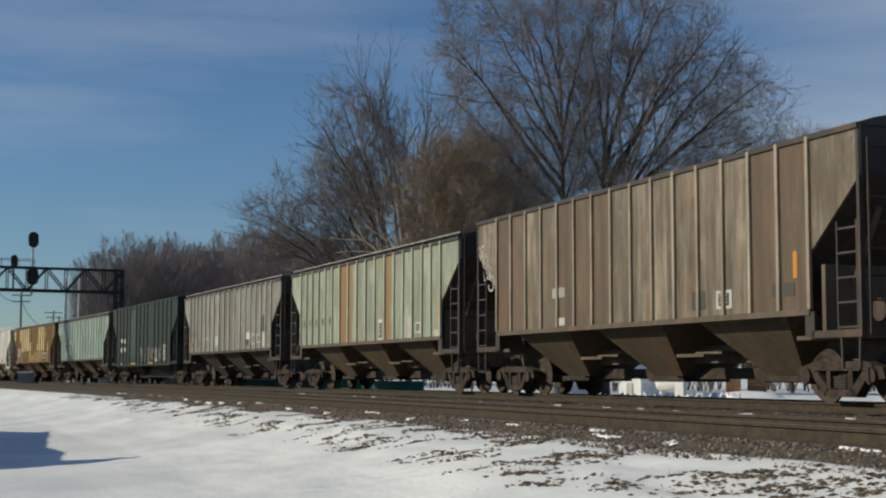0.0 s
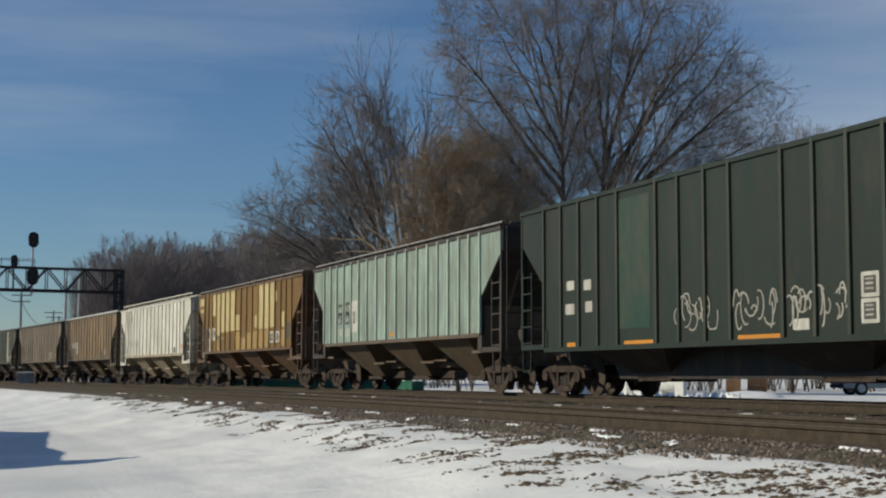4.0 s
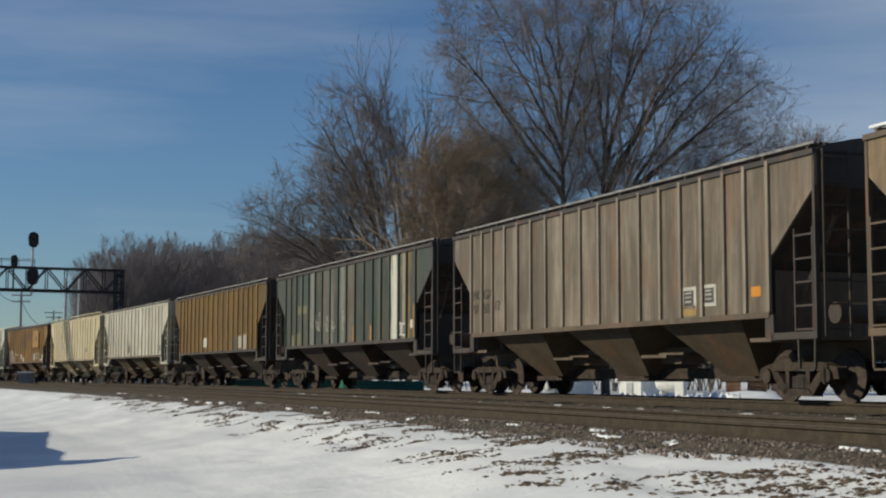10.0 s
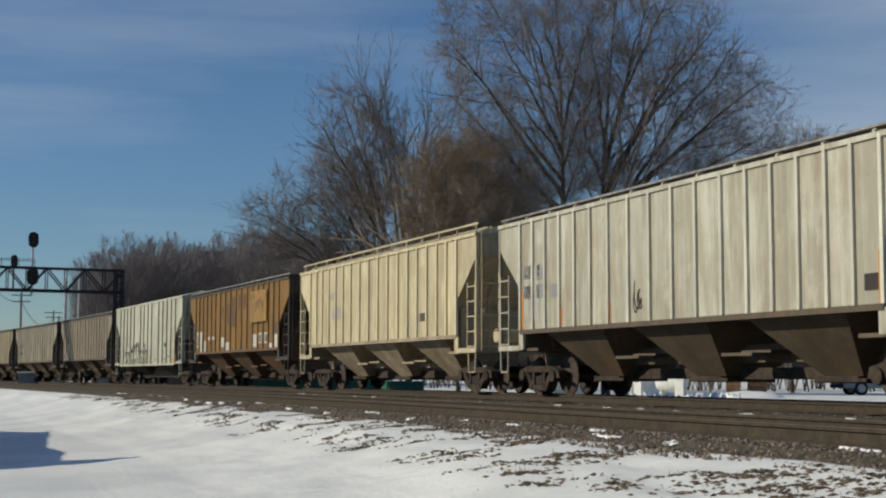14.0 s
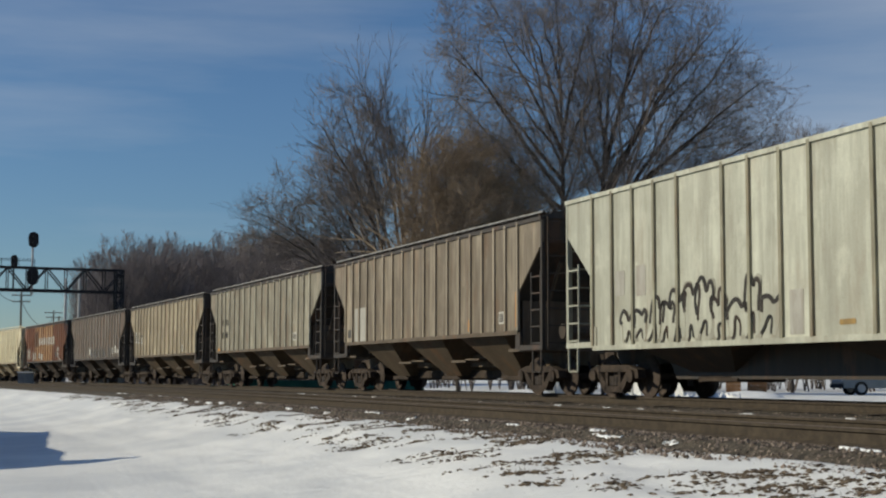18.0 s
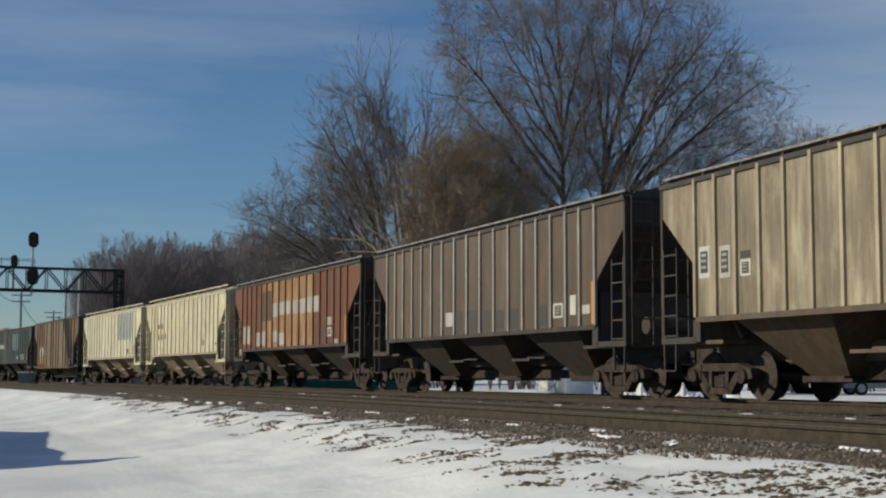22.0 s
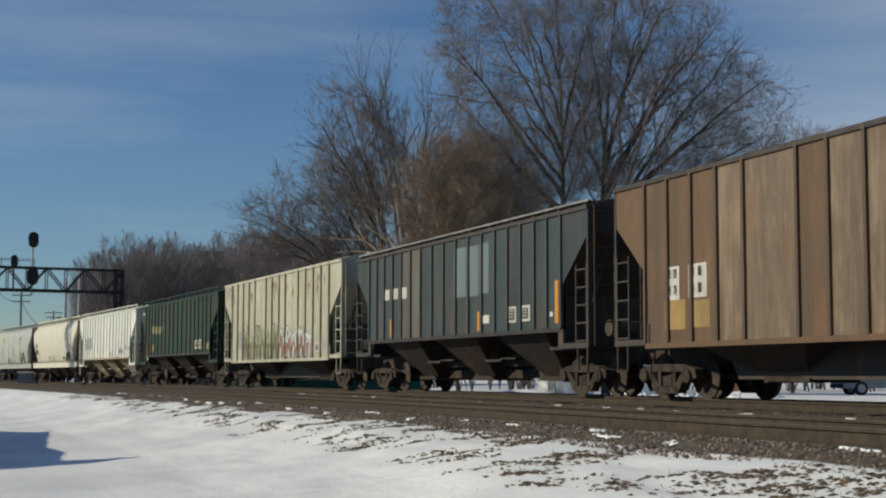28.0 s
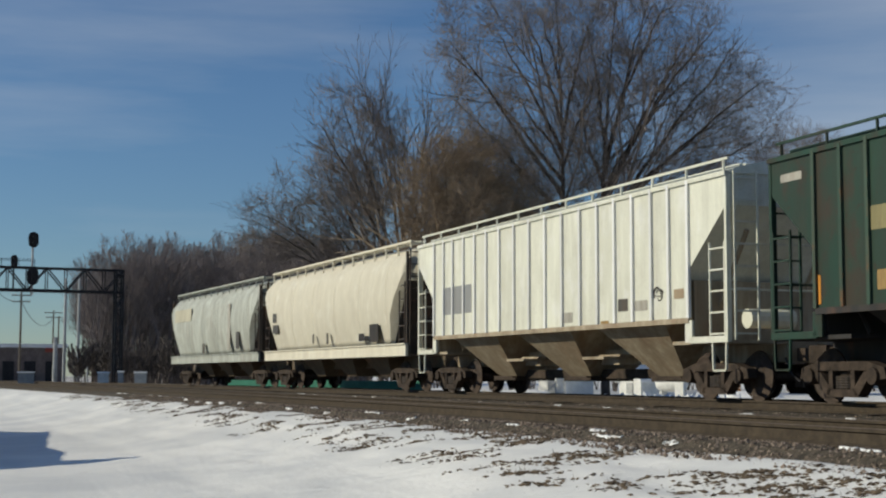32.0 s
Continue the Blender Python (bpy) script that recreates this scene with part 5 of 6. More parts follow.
def data_panel(c, x0, z0, x1, z1):
    """A stencilled data panel: a pale frame round dark lines that cannot be read."""
    mark(c, WHITE_P, x0, z0, x1, z1, "data_panel")
    y = side_y(c) - 0.006
    w, h = x1 - x0, z1 - z0
    z0 = max(z0, 1.12)
    so = Solid().box(x0 + w * 0.16, x1 - w * 0.16, y - 0.002, y + 0.004, z0 + h * 0.16, z0 + h * 0.84)
    part("data_field", so, DARK_P, c)
    for k in (0.3, 0.5, 0.68):
        part("data_line", Solid().box(x0 + w * 0.26, x0 + w * 0.70, y - 0.005, y, z0 + h * k, z0 + h * (k + 0.08)), FADED_P, c)


def placard(c, x0, z0, x1, z1):
    """A flat steel plate fixed over the ribs, with rusted remains of paint."""
    p = part("placard", Solid().box(x0, x1, -1.695, -1.665, z0, z1), decal("placard_ochre", (0.36, 0.20, 0.05), 0.4), c, "rust-streaked ochre steel placard")
    rng = random.Random(4)
    for i in range(16):
        x = x0 + 0.1 + (x1 - x0 - 0.25) * i / 15
        zt = z1 - rng.uniform(0.02, 0.5)
        part("rust_run", Solid().box(x, x + rng.uniform(0.04, 0.1), -1.7, -1.69, max(z0 + 0.02, zt - rng.uniform(0.1, 0.5)), zt), RUST_P if i % 3 else UMBER_P, p)


def ribbon(so, pts, wid, y):
    """A flat stroke through points in x and z."""
    rings = []
    for i, (x, z) in enumerate(pts):
        a, b = pts[max(0, i - 1)], pts[min(len(pts) - 1, i + 1)]
        d = Vector((b[0] - a[0], b[1] - a[1])).normalized()
        n = Vector((-d.y, d.x)) * wid / 2
        rings.append([(x + n.x, y, z + n.y), (x - n.x, y, z - n.y), (x - n.x, y + 0.004, z - n.y), (x + n.x, y + 0.004, z + n.y)])
    so.loft(rings)


def rounded(pts):
    """A closed outline with its corners cut twice."""
    for _ in range(2):
        out = []
        for (ax, az), (bx, bz) in zip(pts, pts[1:] + pts[:1]):
            out += [(ax * 0.75 + bx * 0.25, az * 0.75 + bz * 0.25), (ax * 0.25 + bx * 0.75, az * 0.25 + bz * 0.75)]
        pts = out
    return pts


def scrawl(c, mats, x0, z0, x1, z1, seed, big=False):
    """Sprayed strokes that spell nothing: one object for each loop, or for each filled form and its edge."""
    rng = random.Random(seed * 31 + int(x0 * 10))
    y = side_y(c) - 0.006
    if c.name in RIBS:
        z0 = max(z0, 1.12 if "deep-sided" in c["label"] else 1.6)
    n = max(1, round((x1 - x0) / (0.55 if big else 0.42)))
    h = z1 - z0
    for i in range(n):
        cx = x0 + (x1 - x0) * (i + 0.5) / n
        w = (x1 - x0) / n
        if big:
            top, lean, wide = rng.uniform(0.66, 1.05), rng.uniform(-0.5, 0.6) * w, rng.uniform(0.85, 1.25)
            form = [(-0.50, 0.0), (-0.18, rng.uniform(0, 0.08)), (-0.1, 0.35), (0.12, 0.3), (0.16, 0.0), (0.5, 0.03), (0.42, 0.5), (0.52, top * 0.85),
                    (0.30, top), (0.10, top * 0.72), (-0.06, top * 0.95), (-0.40, top), (-0.52, top * 0.7), (-0.36, 0.45)]
            form = [(a * wide + rng.gauss(0, 0.07), min(1.08, max(0.0, b + rng.gauss(0, 0.07) * (b > 0.02)))) for a, b in form]
            pts = [(cx + a * w * 1.12 + lean * b, z0 + b * h) for a, b in form]
            soft = rounded(pts)
            mid = (cx + lean * 0.5, z0 + 0.5 * h)
            for mat, k, dy in ((mats[0], 1.2, 0.0), (mats[1], 0.92, 0.004)):
                q = [(mid[0] + (a - mid[0]) * k, min(z1 + 0.05, max(z0, mid[1] + (b - mid[1]) * k))) for a, b in soft]
                part("sprayed_form", Solid().slab(q, y - dy - 0.004 - 0.0004 * (i % 2), y - dy - 0.0004 * (i % 2)), mat, c)
            so = Solid()
            ribbon(so, soft[22:51], 0.09, y - 0.013)
            part("sprayed_edge", so, mats[2], c)
            so = Solid()
            ribbon(so, soft[1:15], 0.06, y - 0.0135)
            part("sprayed_edge", so, mats[2], c)
            continue
        for k in range(4):
            so = Solid()
            a0, turn = rng.uniform(0, 6.28), rng.choice((-1, 1)) * rng.uniform(2.0, 4.4)
            sx, sz = rng.uniform(0.3, 0.8) * w * 0.55, rng.uniform(0.16, 0.46) * h
            ox, oz = rng.uniform(-0.35, 0.35) * w, rng.uniform(0.25, 0.7) * h
            pts = [(cx + ox + sx * math.cos(a0 + turn * j / 9), min(z1, max(z0, z0 + oz + sz * math.sin(a0 + turn * j / 9)))) for j in range(10)]
            ribbon(so, pts, 0.034 if h > 0.6 else 0.026, y - 0.0012 * k)
            part("sprayed_stroke", so, mats[0], c)


def rust_runs(c, x0, z0, x1, z1, mat=RUST_P):
    """Ragged rust that has run down from the top of a stain."""
    rng = random.Random(int(x0 * 100) + int(z1 * 10))
    y = side_y(c)
    low = 1.10 if "deep-sided" in c["label"] else 1.56
    z1 = min(z1, TOPS.get(c.name, EAVE) - 0.04)
    for a, b in pieces(c, x0, x1):
        n = max(2, round((b - a) / 0.06))
        wd = (b - a) / n
        for i in range(n):
            if rng.random() < 0.3:
                continue
            l, r = a + wd * (i - rng.uniform(0, 0.25) * (i > 0)), a + wd * (i + 1)
            t = z1 - rng.random() ** 2 * 0.5 * (z1 - z0)
            e = max(low, t - (z1 - z0) * rng.uniform(0.08, 1.0) ** 1.6)
            m = t - (t - e) * rng.uniform(0.2, 0.6)
            part("rust_run", Solid().slab([(l + wd * 0.40, e), (r - wd * 0.40, e), (r - wd * rng.uniform(0, 0.3), m), (r, t - (t - e) * 0.1), (r - wd * 0.25, t), (l + wd * 0.2, t - 0.01), (l, t - (t - e) * 0.15), (l + wd * rng.uniform(0, 0.25), m)], y - 0.004 - 0.0004 * (i % 3), y + 0.01), mat, c)


LETTERS = []


def lettering(c, text, x, z, size, mat):
    cu = bpy.data.curves.new("lettering", "FONT")
    cu.body, cu.size, cu.extrude = text, size, 0.004
    LETTERS.append((new("lettering", cu), c, text, x, z, mat))


def finish_letters():
    """Turns all the texts into meshes at once."""
    deps = bpy.context.evaluated_depsgraph_get()
    made = [(bpy.data.meshes.new_from_object(ob.evaluated_get(deps)), *rest) for ob, *rest in LETTERS]
    for ob, *rest in LETTERS:
        bpy.data.objects.remove(ob)
    for me, c, text, x, z, mat in made:
        if not me.materials:
            me.materials.append(None)
        part("lettering", me, mat, c, f"stencilled letters {text}", Matrix.Translation((x, side_y(c) - 0.006, z)) @ Matrix.Rotation(math.pi / 2, 4, "X"))


def marks_a(c):
    mark(c, DARK_P, 2.88, 1.7, 3.37, 2.06)
    data_panel(c, 3.76, 1.69, 4.3, 2.03)
    mark(c, DARK_P, 5.6, 1.82, 6.28, 2.05)
    mark(c, WHITE_P, -3.15, 1.61, -2.8, 1.79)
    mark(c, FADED_P, -3.46, 2.25, -2.79, 2.48)
    mark(c, ORANGE_P, 6.25, 2.11, 6.37, 2.57)
    for k in range(4):
        scrawl(c, (WHITE_P,), -8.05 + 0.2 * k, 3.45 - 0.28 * k, -7.62 + 0.2 * k, 3.9 - 0.28 * k, 1 + k)


def marks_b(c):
    data_panel(c, 4.93, 1.71, 5.39, 2.02)
    data_panel(c, 1.68, 1.53, 2.07, 2.22)
    mark(c, ORANGE_P, 6.78, 1.67, 6.86, 2.63)
    mark(c, ORANGE_P, -7.11, 1.68, -6.95, 2.57)
    mark(c, WHITE_P, 6.45, 1.54, 6.88, 1.76)
    mark(c, FADED_P, 3.81, 1.57, 4.61, 2.24)


def marks_c(c):
    mark(c, WHITE_P, -2.07, 1.82, -1.47, 2.24)
    mark(c, DARK_P, 3.24, 1.75, 3.81, 1.99)
    mark(c, WHITE_P, 3.24, 1.97, 3.81, 2.29)
    data_panel(c, 4.13, 1.77, 4.62, 2.2)
    data_panel(c, 4.86, 1.81, 5.41, 2.16)
    mark(c, DARK_P, 5.67, 2.27, 6.06, 2.91)
    mark(c, WHITE_P, 5.73, 1.65, 6.04, 2.22)
    mark(c, ORANGE_P, 6.79, 1.65, 6.98, 2.53)
    mark(c, ORANGE_P, 2.12, 1.62, 2.3, 2.01)
    mark(c, ORANGE_P, -7.09, 1.61, -6.86, 2.14)
    mark(c, FADED_P, -4.45, 2.11, -3.22, 2.23)


def marks_d(c):
    mark(c, WHITE_P, -5.62, 2.39, -5.23, 2.6)
    mark(c, WHITE_P, -4.74, 2.35, -4.37, 2.58)
    mark(c, WHITE_P, -5.68, 1.84, -5.23, 2.08)
    mark(c, WHITE_P, -4.66, 1.86, -4.32, 2.1)
    scrawl(c, (FADED_P,), -0.61, 1.33, 0.85, 2.04, 4)
    scrawl(c, (FADED_P,), 1.49, 1.28, 2.9, 2.04, 4)
    scrawl(c, (FADED_P,), 3.09, 1.28, 4.82, 2.04, 4)
    data_panel(c, 5.22, 1.69, 5.67, 2.09)
    data_panel(c, 5.21, 1.28, 5.66, 1.67)
    mark(c, WHITE_P, 3.33, 1.23, 3.8, 1.42)
    mark(c, ORANGE_P, -5.61, 1.11, -5.17, 1.21)
    mark(c, ORANGE_P, -2.83, 1.08, -1.57, 1.19)
    mark(c, ORANGE_P, 1.59, 1.08, 2.95, 1.19)
    mark(c, ORANGE_P, 7.72, 1.05, 8.17, 1.2)
    mark(c, decal("mark_deep_green", (0.018, 0.052, 0.036)), -3.17, 1.44, -1.68, 4.18)


def marks_e(c):
    mark(c, WHITE_P, -3.91, 1.89, -3.34, 2.93)
    mark(c, BLACK_P, -5.39, 2.21, -4.9, 2.87)
    mark(c, BLACK_P, -4.6, 2.18, -4.1, 2.91)
    mark(c, BLACK_P, -3.79, 2.19, -3.57, 2.58)
    mark(c, ORANGE_P, -0.13, 1.66, 0.27, 1.78)
    mark(c, FADED_P, -5.44, 1.8, -4.83, 2.04)
    mark(c, FADED_P, -4.59, 1.77, -4.08, 2.04)
    mark(c, TAN_P, -2.47, 1.61, -2.33, 2.2)


def marks_f(c):
    mark(c, YELLOW_P, -4.75, 2.27, -4.03, 4.12)
    mark(c, YELLOW_P, -3.91, 2.38, -3.23, 4.14)
    mark(c, YELLOW_P, -3.12, 2.39, -2.42, 4.21)
    mark(c, YELLOW_P, -2.27, 2.41, -1.54, 4.26)
    mark(c, YELLOW_P, -5.48, 3.18, -4.91, 4.2)
    mark(c, YELLOW_P, -1.44, 2.41, -0.74, 3.07)
    mark(c, YELLOW_P, 2.25, 2.35, 2.93, 4.24)
    mark(c, YELLOW_P, 3.07, 2.34, 3.75, 4.25)
    mark(c, YELLOW_P, 3.87, 2.37, 4.6, 4.24)
    mark(c, YELLOW_P, 1.74, 2.44, 2.03, 2.94)
    mark(c, YELLOW_P, 4.71, 3.38, 4.95, 3.79)
    mark(c, YELLOW_P, 5.7, 2.34, 6.01, 2.94)
    mark(c, BLACK_P, -6.78, 1.59, -6.45, 2.59)
    mark(c, WHITE_P, -6.39, 1.58, -5.96, 2.62)
    mark(c, WHITE_P, -5.75, 2.06, -4.96, 2.62)
    for k, (x, w) in enumerate(((-6.32, 0.26), (-5.66, 0.28), (-5.26, 0.22))):
        for z in (1.68, 2.2):
            if k == 0 or z > 2:
                mark(c, BLACK_P, x, z, x + w, z + 0.3, "stencil_bar")
    mark(c, OCHRE_P, -4.76, 1.53, -4.01, 2.22)
    mark(c, OCHRE_P, -0.45, 1.56, 0.29, 2.07)
    data_panel(c, 3.98, 1.77, 4.49, 2.21)
    data_panel(c, 4.83, 1.77, 5.32, 2.2)
    mark(c, DARK_P, 6.23, 1.87, 6.79, 2.51)
    mark(c, OCHRE_P, -1.45, 1.53, -0.67, 2.34)
    mark(c, OCHRE_P, 0.35, 1.56, 1.14, 2.25)
    mark(c, OCHRE_P, 1.24, 1.57, 2.05, 2.28)
    mark(c, OCHRE_P, 2.22, 1.58, 2.9, 2.31)
    mark(c, OCHRE_P, 3.03, 1.59, 3.79, 2.3)
    mark(c, YELLOW_P, -7.99, 3.72, -7.27, 4.05)
    mark(c, YELLOW_P, -7.85, 3.4, -7.35, 3.56)
    mark(c, BRIGHT_P, -4.71, 2.08, -4.06, 2.2)
    mark(c, BRIGHT_P, -3.86, 2.07, -3.34, 2.19)
    mark(c, OCHRE_P, 5.58, 1.62, 6.13, 2.26)


def marks_g(c):
    tan = decal("mark_tan_stain", (0.42, 0.33, 0.19), 0.5)
    for x0, z0, x1, z1 in ((-6.9, 2.9, -6.4, 4.1), (-6.2, 3.0, -5.75, 4.15), (-5.5, 3.2, -5.2, 4.0)):
        rust_runs(c, x0, z0, x1, z1, tan)
    mark(c, DARK_P, 4.94, 1.63, 5.33, 1.91)
    mark(c, ORANGE_P, 6.44, 1.83, 6.85, 2.04)
    mark(c, OCHRE_P, 3.93, 1.44, 4.67, 1.6)
    mark(c, FADED_P, -6.0, 2.11, -4.89, 2.48)
    mark(c, FADED_P, -4.57, 2.05, -3.33, 2.44)
    mark(c, DARK_P, -6.72, 1.78, -6.34, 2.07)
    mark(c, OCHRE_P, 1.65, 1.47, 2.16, 1.6)


def marks_h(c):
    mark(c, DARK_P, 3.93, 1.5, 4.48, 1.99)
    data_panel(c, 4.9, 1.83, 5.28, 2.06)
    mark(c, FADED_P, -6.58, 2.29, -6.3, 2.61)
    mark(c, FADED_P, -6.08, 2.26, -5.61, 2.68)
    mark(c, FADED_P, -5.34, 2.28, -4.94, 2.69)
    mark(c, FADED_P, -4.68, 2.3, -4.17, 2.7)
    mark(c, FADED_P, -3.92, 1.91, -3.3, 2.71)
    mark(c, ORANGE_P, 6.85, 1.66, 7.0, 2.55)
    mark(c, ORANGE_P, 3.68, 1.59, 3.81, 1.87)


def marks_i(c):
    data_panel(c, 3.95, 1.73, 4.5, 2.16)
    data_panel(c, 4.71, 1.76, 5.22, 2.17)
    mark(c, ORANGE_P, 6.4, 1.86, 6.71, 2.04)
    mark(c, OCHRE_P, 3.91, 1.61, 4.49, 1.81)
    mark(c, ORANGE_P, 11.13, 1.6, 11.26, 2.57)


def marks_j(c):
    mark(c, OLIVE_P, -5.41, 2.72, -4.21, 3.02)
    mark(c, OLIVE_P, -6.39, 1.55, -5.82, 1.97)
    mark(c, OLIVE_P, -5.68, 1.58, -4.87, 2.04)
    data_panel(c, 5.29, 1.67, 5.78, 2.07)
    data_panel(c, 5.81, 1.65, 6.27, 2.05)
    mark(c, ORANGE_P, 1.12, 1.61, 1.3, 2.09)
    mark(c, ORANGE_P, 2.88, 1.59, 3.06, 2.07)
    mark(c, ORANGE_P, 6.78, 1.6, 6.97, 2.58)
    mark(c, WHITE_P, 6.53, 1.87, 6.73, 2.12)
    for k, (x, z) in enumerate(((-3.7, 1.9), (-3.0, 2.0), (-2.1, 1.8), (-1.2, 1.9), (-0.2, 2.0))):
        scrawl(c, (FADED_P,), x, z, x + 0.55, z + 0.75, 40 + k)


def marks_k(c):
    mark(c, WHITE_P, -2.19, 1.78, -1.59, 2.21)
    mark(c, FADED_P, 4.01, 1.64, 4.6, 2.16)
    mark(c, FADED_P, 4.85, 1.51, 5.34, 2.2)
    mark(c, WHITE_P, 5.12, 1.54, 5.35, 1.74)
    mark(c, DARK_P, 3.21, 1.52, 3.89, 2.12)
    mark(c, ORANGE_P, 6.83, 1.56, 7.03, 2.57)


def marks_l(c):
    mark(c, BLACK_P, 6.5, 1.79, 6.86, 2.06)
    mark(c, ORANGE_P, 6.86, 1.51, 7.07, 2.43)
    scrawl(c, (BLACK_P,), -1.15, 1.65, -0.8, 2.42, 12)
    mark(c, FADED_P, -6.81, 1.76, -5.89, 3.1)
    mark(c, GREY_P, -6.83, 2.79, -6.4, 3.11)
    mark(c, GREY_P, -6.06, 2.74, -5.69, 3.1)
    mark(c, GREY_P, -6.84, 2.31, -6.41, 2.62)
    mark(c, GREY_P, -6.07, 2.3, -5.7, 2.63)
    mark(c, GREY_P, -5.29, 2.27, -4.88, 2.6)
    mark(c, ORANGE_P, -4.79, 1.62, -4.65, 2.01)
    mark(c, ORANGE_P, -7.02, 1.54, -6.86, 2.49)
    mark(c, ORANGE_P, -2.38, 1.54, -2.21, 2.04)


def marks_m(c):
    mark(c, DARK_P, 4.13, 2.03, 4.56, 2.27)
    mark(c, FADED_P, -4.46, 2.38, -3.42, 2.79)
    mark(c, FADED_P, -4.64, 3.06, -4.29, 3.3)


def marks_n(c):
    placard(c, 3.06, 2.64, 5.54, 3.92)
    mark(c, WHITE_P, 3.22, 1.64, 3.8, 2.17)
    mark(c, WHITE_P, -2.06, 1.74, -1.55, 2.17)
    mark(c, WHITE_P, -1.29, 1.54, -0.51, 1.93)
    mark(c, WHITE_P, -5.28, 1.59, -4.73, 2.1)
    mark(c, WHITE_P, -6.14, 1.57, -5.52, 2.52)
    data_panel(c, -6.77, 1.79, -6.32, 2.51)
    mark(c, WHITE_P, -4.58, 2.12, -4.06, 2.25)
    mark(c, WHITE_P, -3.79, 2.11, -3.25, 2.23)
    mark(c, WHITE_P, 5.67, 1.56, 6.18, 1.76)
    mark(c, WHITE_P, 6.4, 1.54, 6.93, 2.09)
    data_panel(c, 4.09, 1.78, 4.6, 2.2)
    data_panel(c, 4.93, 1.77, 5.43, 2.2)
    mark(c, DARK_P, 6.42, 2.16, 6.9, 2.57)
    mark(c, UMBER_P, -1.98, 2.98, -1.8, 3.49)
    mark(c, UMBER_P, -1.08, 2.74, -0.82, 3.65)
    mark(c, UMBER_P, -0.31, 2.6, 0.18, 3.89)
    mark(c, UMBER_P, 0.75, 3.3, 1.21, 3.93)
    mark(c, UMBER_P, 1.59, 3.3, 2.03, 3.91)
    mark(c, ORANGE_P, 2.17, 1.62, 2.34, 2.32)
    mark(c, ORANGE_P, 6.89, 1.62, 6.99, 2.58)
    mark(c, ORANGE_P, 4.59, 1.63, 4.71, 2.07)


def marks_o(c):
    scrawl(c, (BONE_P, O_P, BLACK_P), -5.4, 1.16, -3.85, 2.0, 15, True)
    scrawl(c, (BONE_P, O_P, BLACK_P), -3.85, 1.13, -1.85, 2.23, 15, True)
    scrawl(c, (BONE_P, O_P, BLACK_P), -1.73, 1.1, 0.29, 2.22, 15, True)
    mark(c, BLACK_P, 4.37, 1.97, 4.79, 2.17)
    data_panel(c, 5.26, 1.35, 5.6, 1.57)
    mark(c, ORANGE_P, 6.18, 1.16, 6.69, 1.38)
    mark(c, OCHRE_P, 4.27, 1.29, 4.69, 1.37)
    mark(c, OCHRE_P, 2.11, 1.28, 2.54, 1.37)
    mark(c, FADED_P, -5.77, 2.14, -5.35, 2.67)
    mark(c, FADED_P, -4.84, 2.1, -4.43, 2.73)
    mark(c, FADED_P, 0.71, 1.16, 1.12, 1.92)


def marks_p(c):
    data_panel(c, 5.8, 1.76, 6.12, 2.07)
    mark(c, ORANGE_P, 6.82, 1.66, 7.02, 2.52)
    mark(c, DARK_P, -6.79, 1.71, -6.36, 1.98)
    mark(c, FADED_P, -6.08, 1.57, -4.87, 2.66)
    mark(c, ORANGE_P, 3.76, 1.63, 3.93, 1.95)


def marks_q(c):
    data_panel(c, 4.9, 1.79, 5.32, 2.08)
    mark(c, ORANGE_P, 6.84, 1.58, 6.98, 2.61)
    mark(c, ORANGE_P, -6.83, 1.57, -6.48, 1.68)


def marks_r(c):
    data_panel(c, -6.89, 2.3, -6.5, 2.9)
    data_panel(c, -6.14, 2.26, -5.77, 2.86)
    data_panel(c, -5.42, 2.25, -5.08, 2.55)
    mark(c, DARK_P, -5.42, 2.57, -5.08, 2.71)
    data_panel(c, 4.09, 1.7, 4.43, 1.99)
    rust_runs(c, 7.11, 2.87, 7.53, 4.17)
    rust_runs(c, 7.81, 3.1, 8.28, 4.12)
    rust_runs(c, 7.6, 3.06, 7.78, 4.09)


def marks_s(c):
    mark(c, WHITE_P, -2.07, 1.81, -1.54, 2.19)
    data_panel(c, 4.84, 1.79, 5.34, 2.13)
    mark(c, WHITE_P, 5.72, 1.83, 6.01, 2.28)
    mark(c, WHITE_P, 6.33, 1.83, 6.7, 2.03)
    mark(c, ORANGE_P, 6.78, 1.6, 6.95, 2.54)
    mark(c, DARK_P, -1.43, 1.64, -0.84, 2.2)
    mark(c, DARK_P, -0.54, 1.63, 0.13, 2.18)
    mark(c, DARK_P, 0.41, 1.63, 1.07, 2.13)
    mark(c, DARK_P, 1.32, 1.64, 1.92, 2.11)
    mark(c, DARK_P, 2.2, 1.61, 2.82, 2.11)
    mark(c, DARK_P, 3.93, 1.63, 4.46, 2.14)


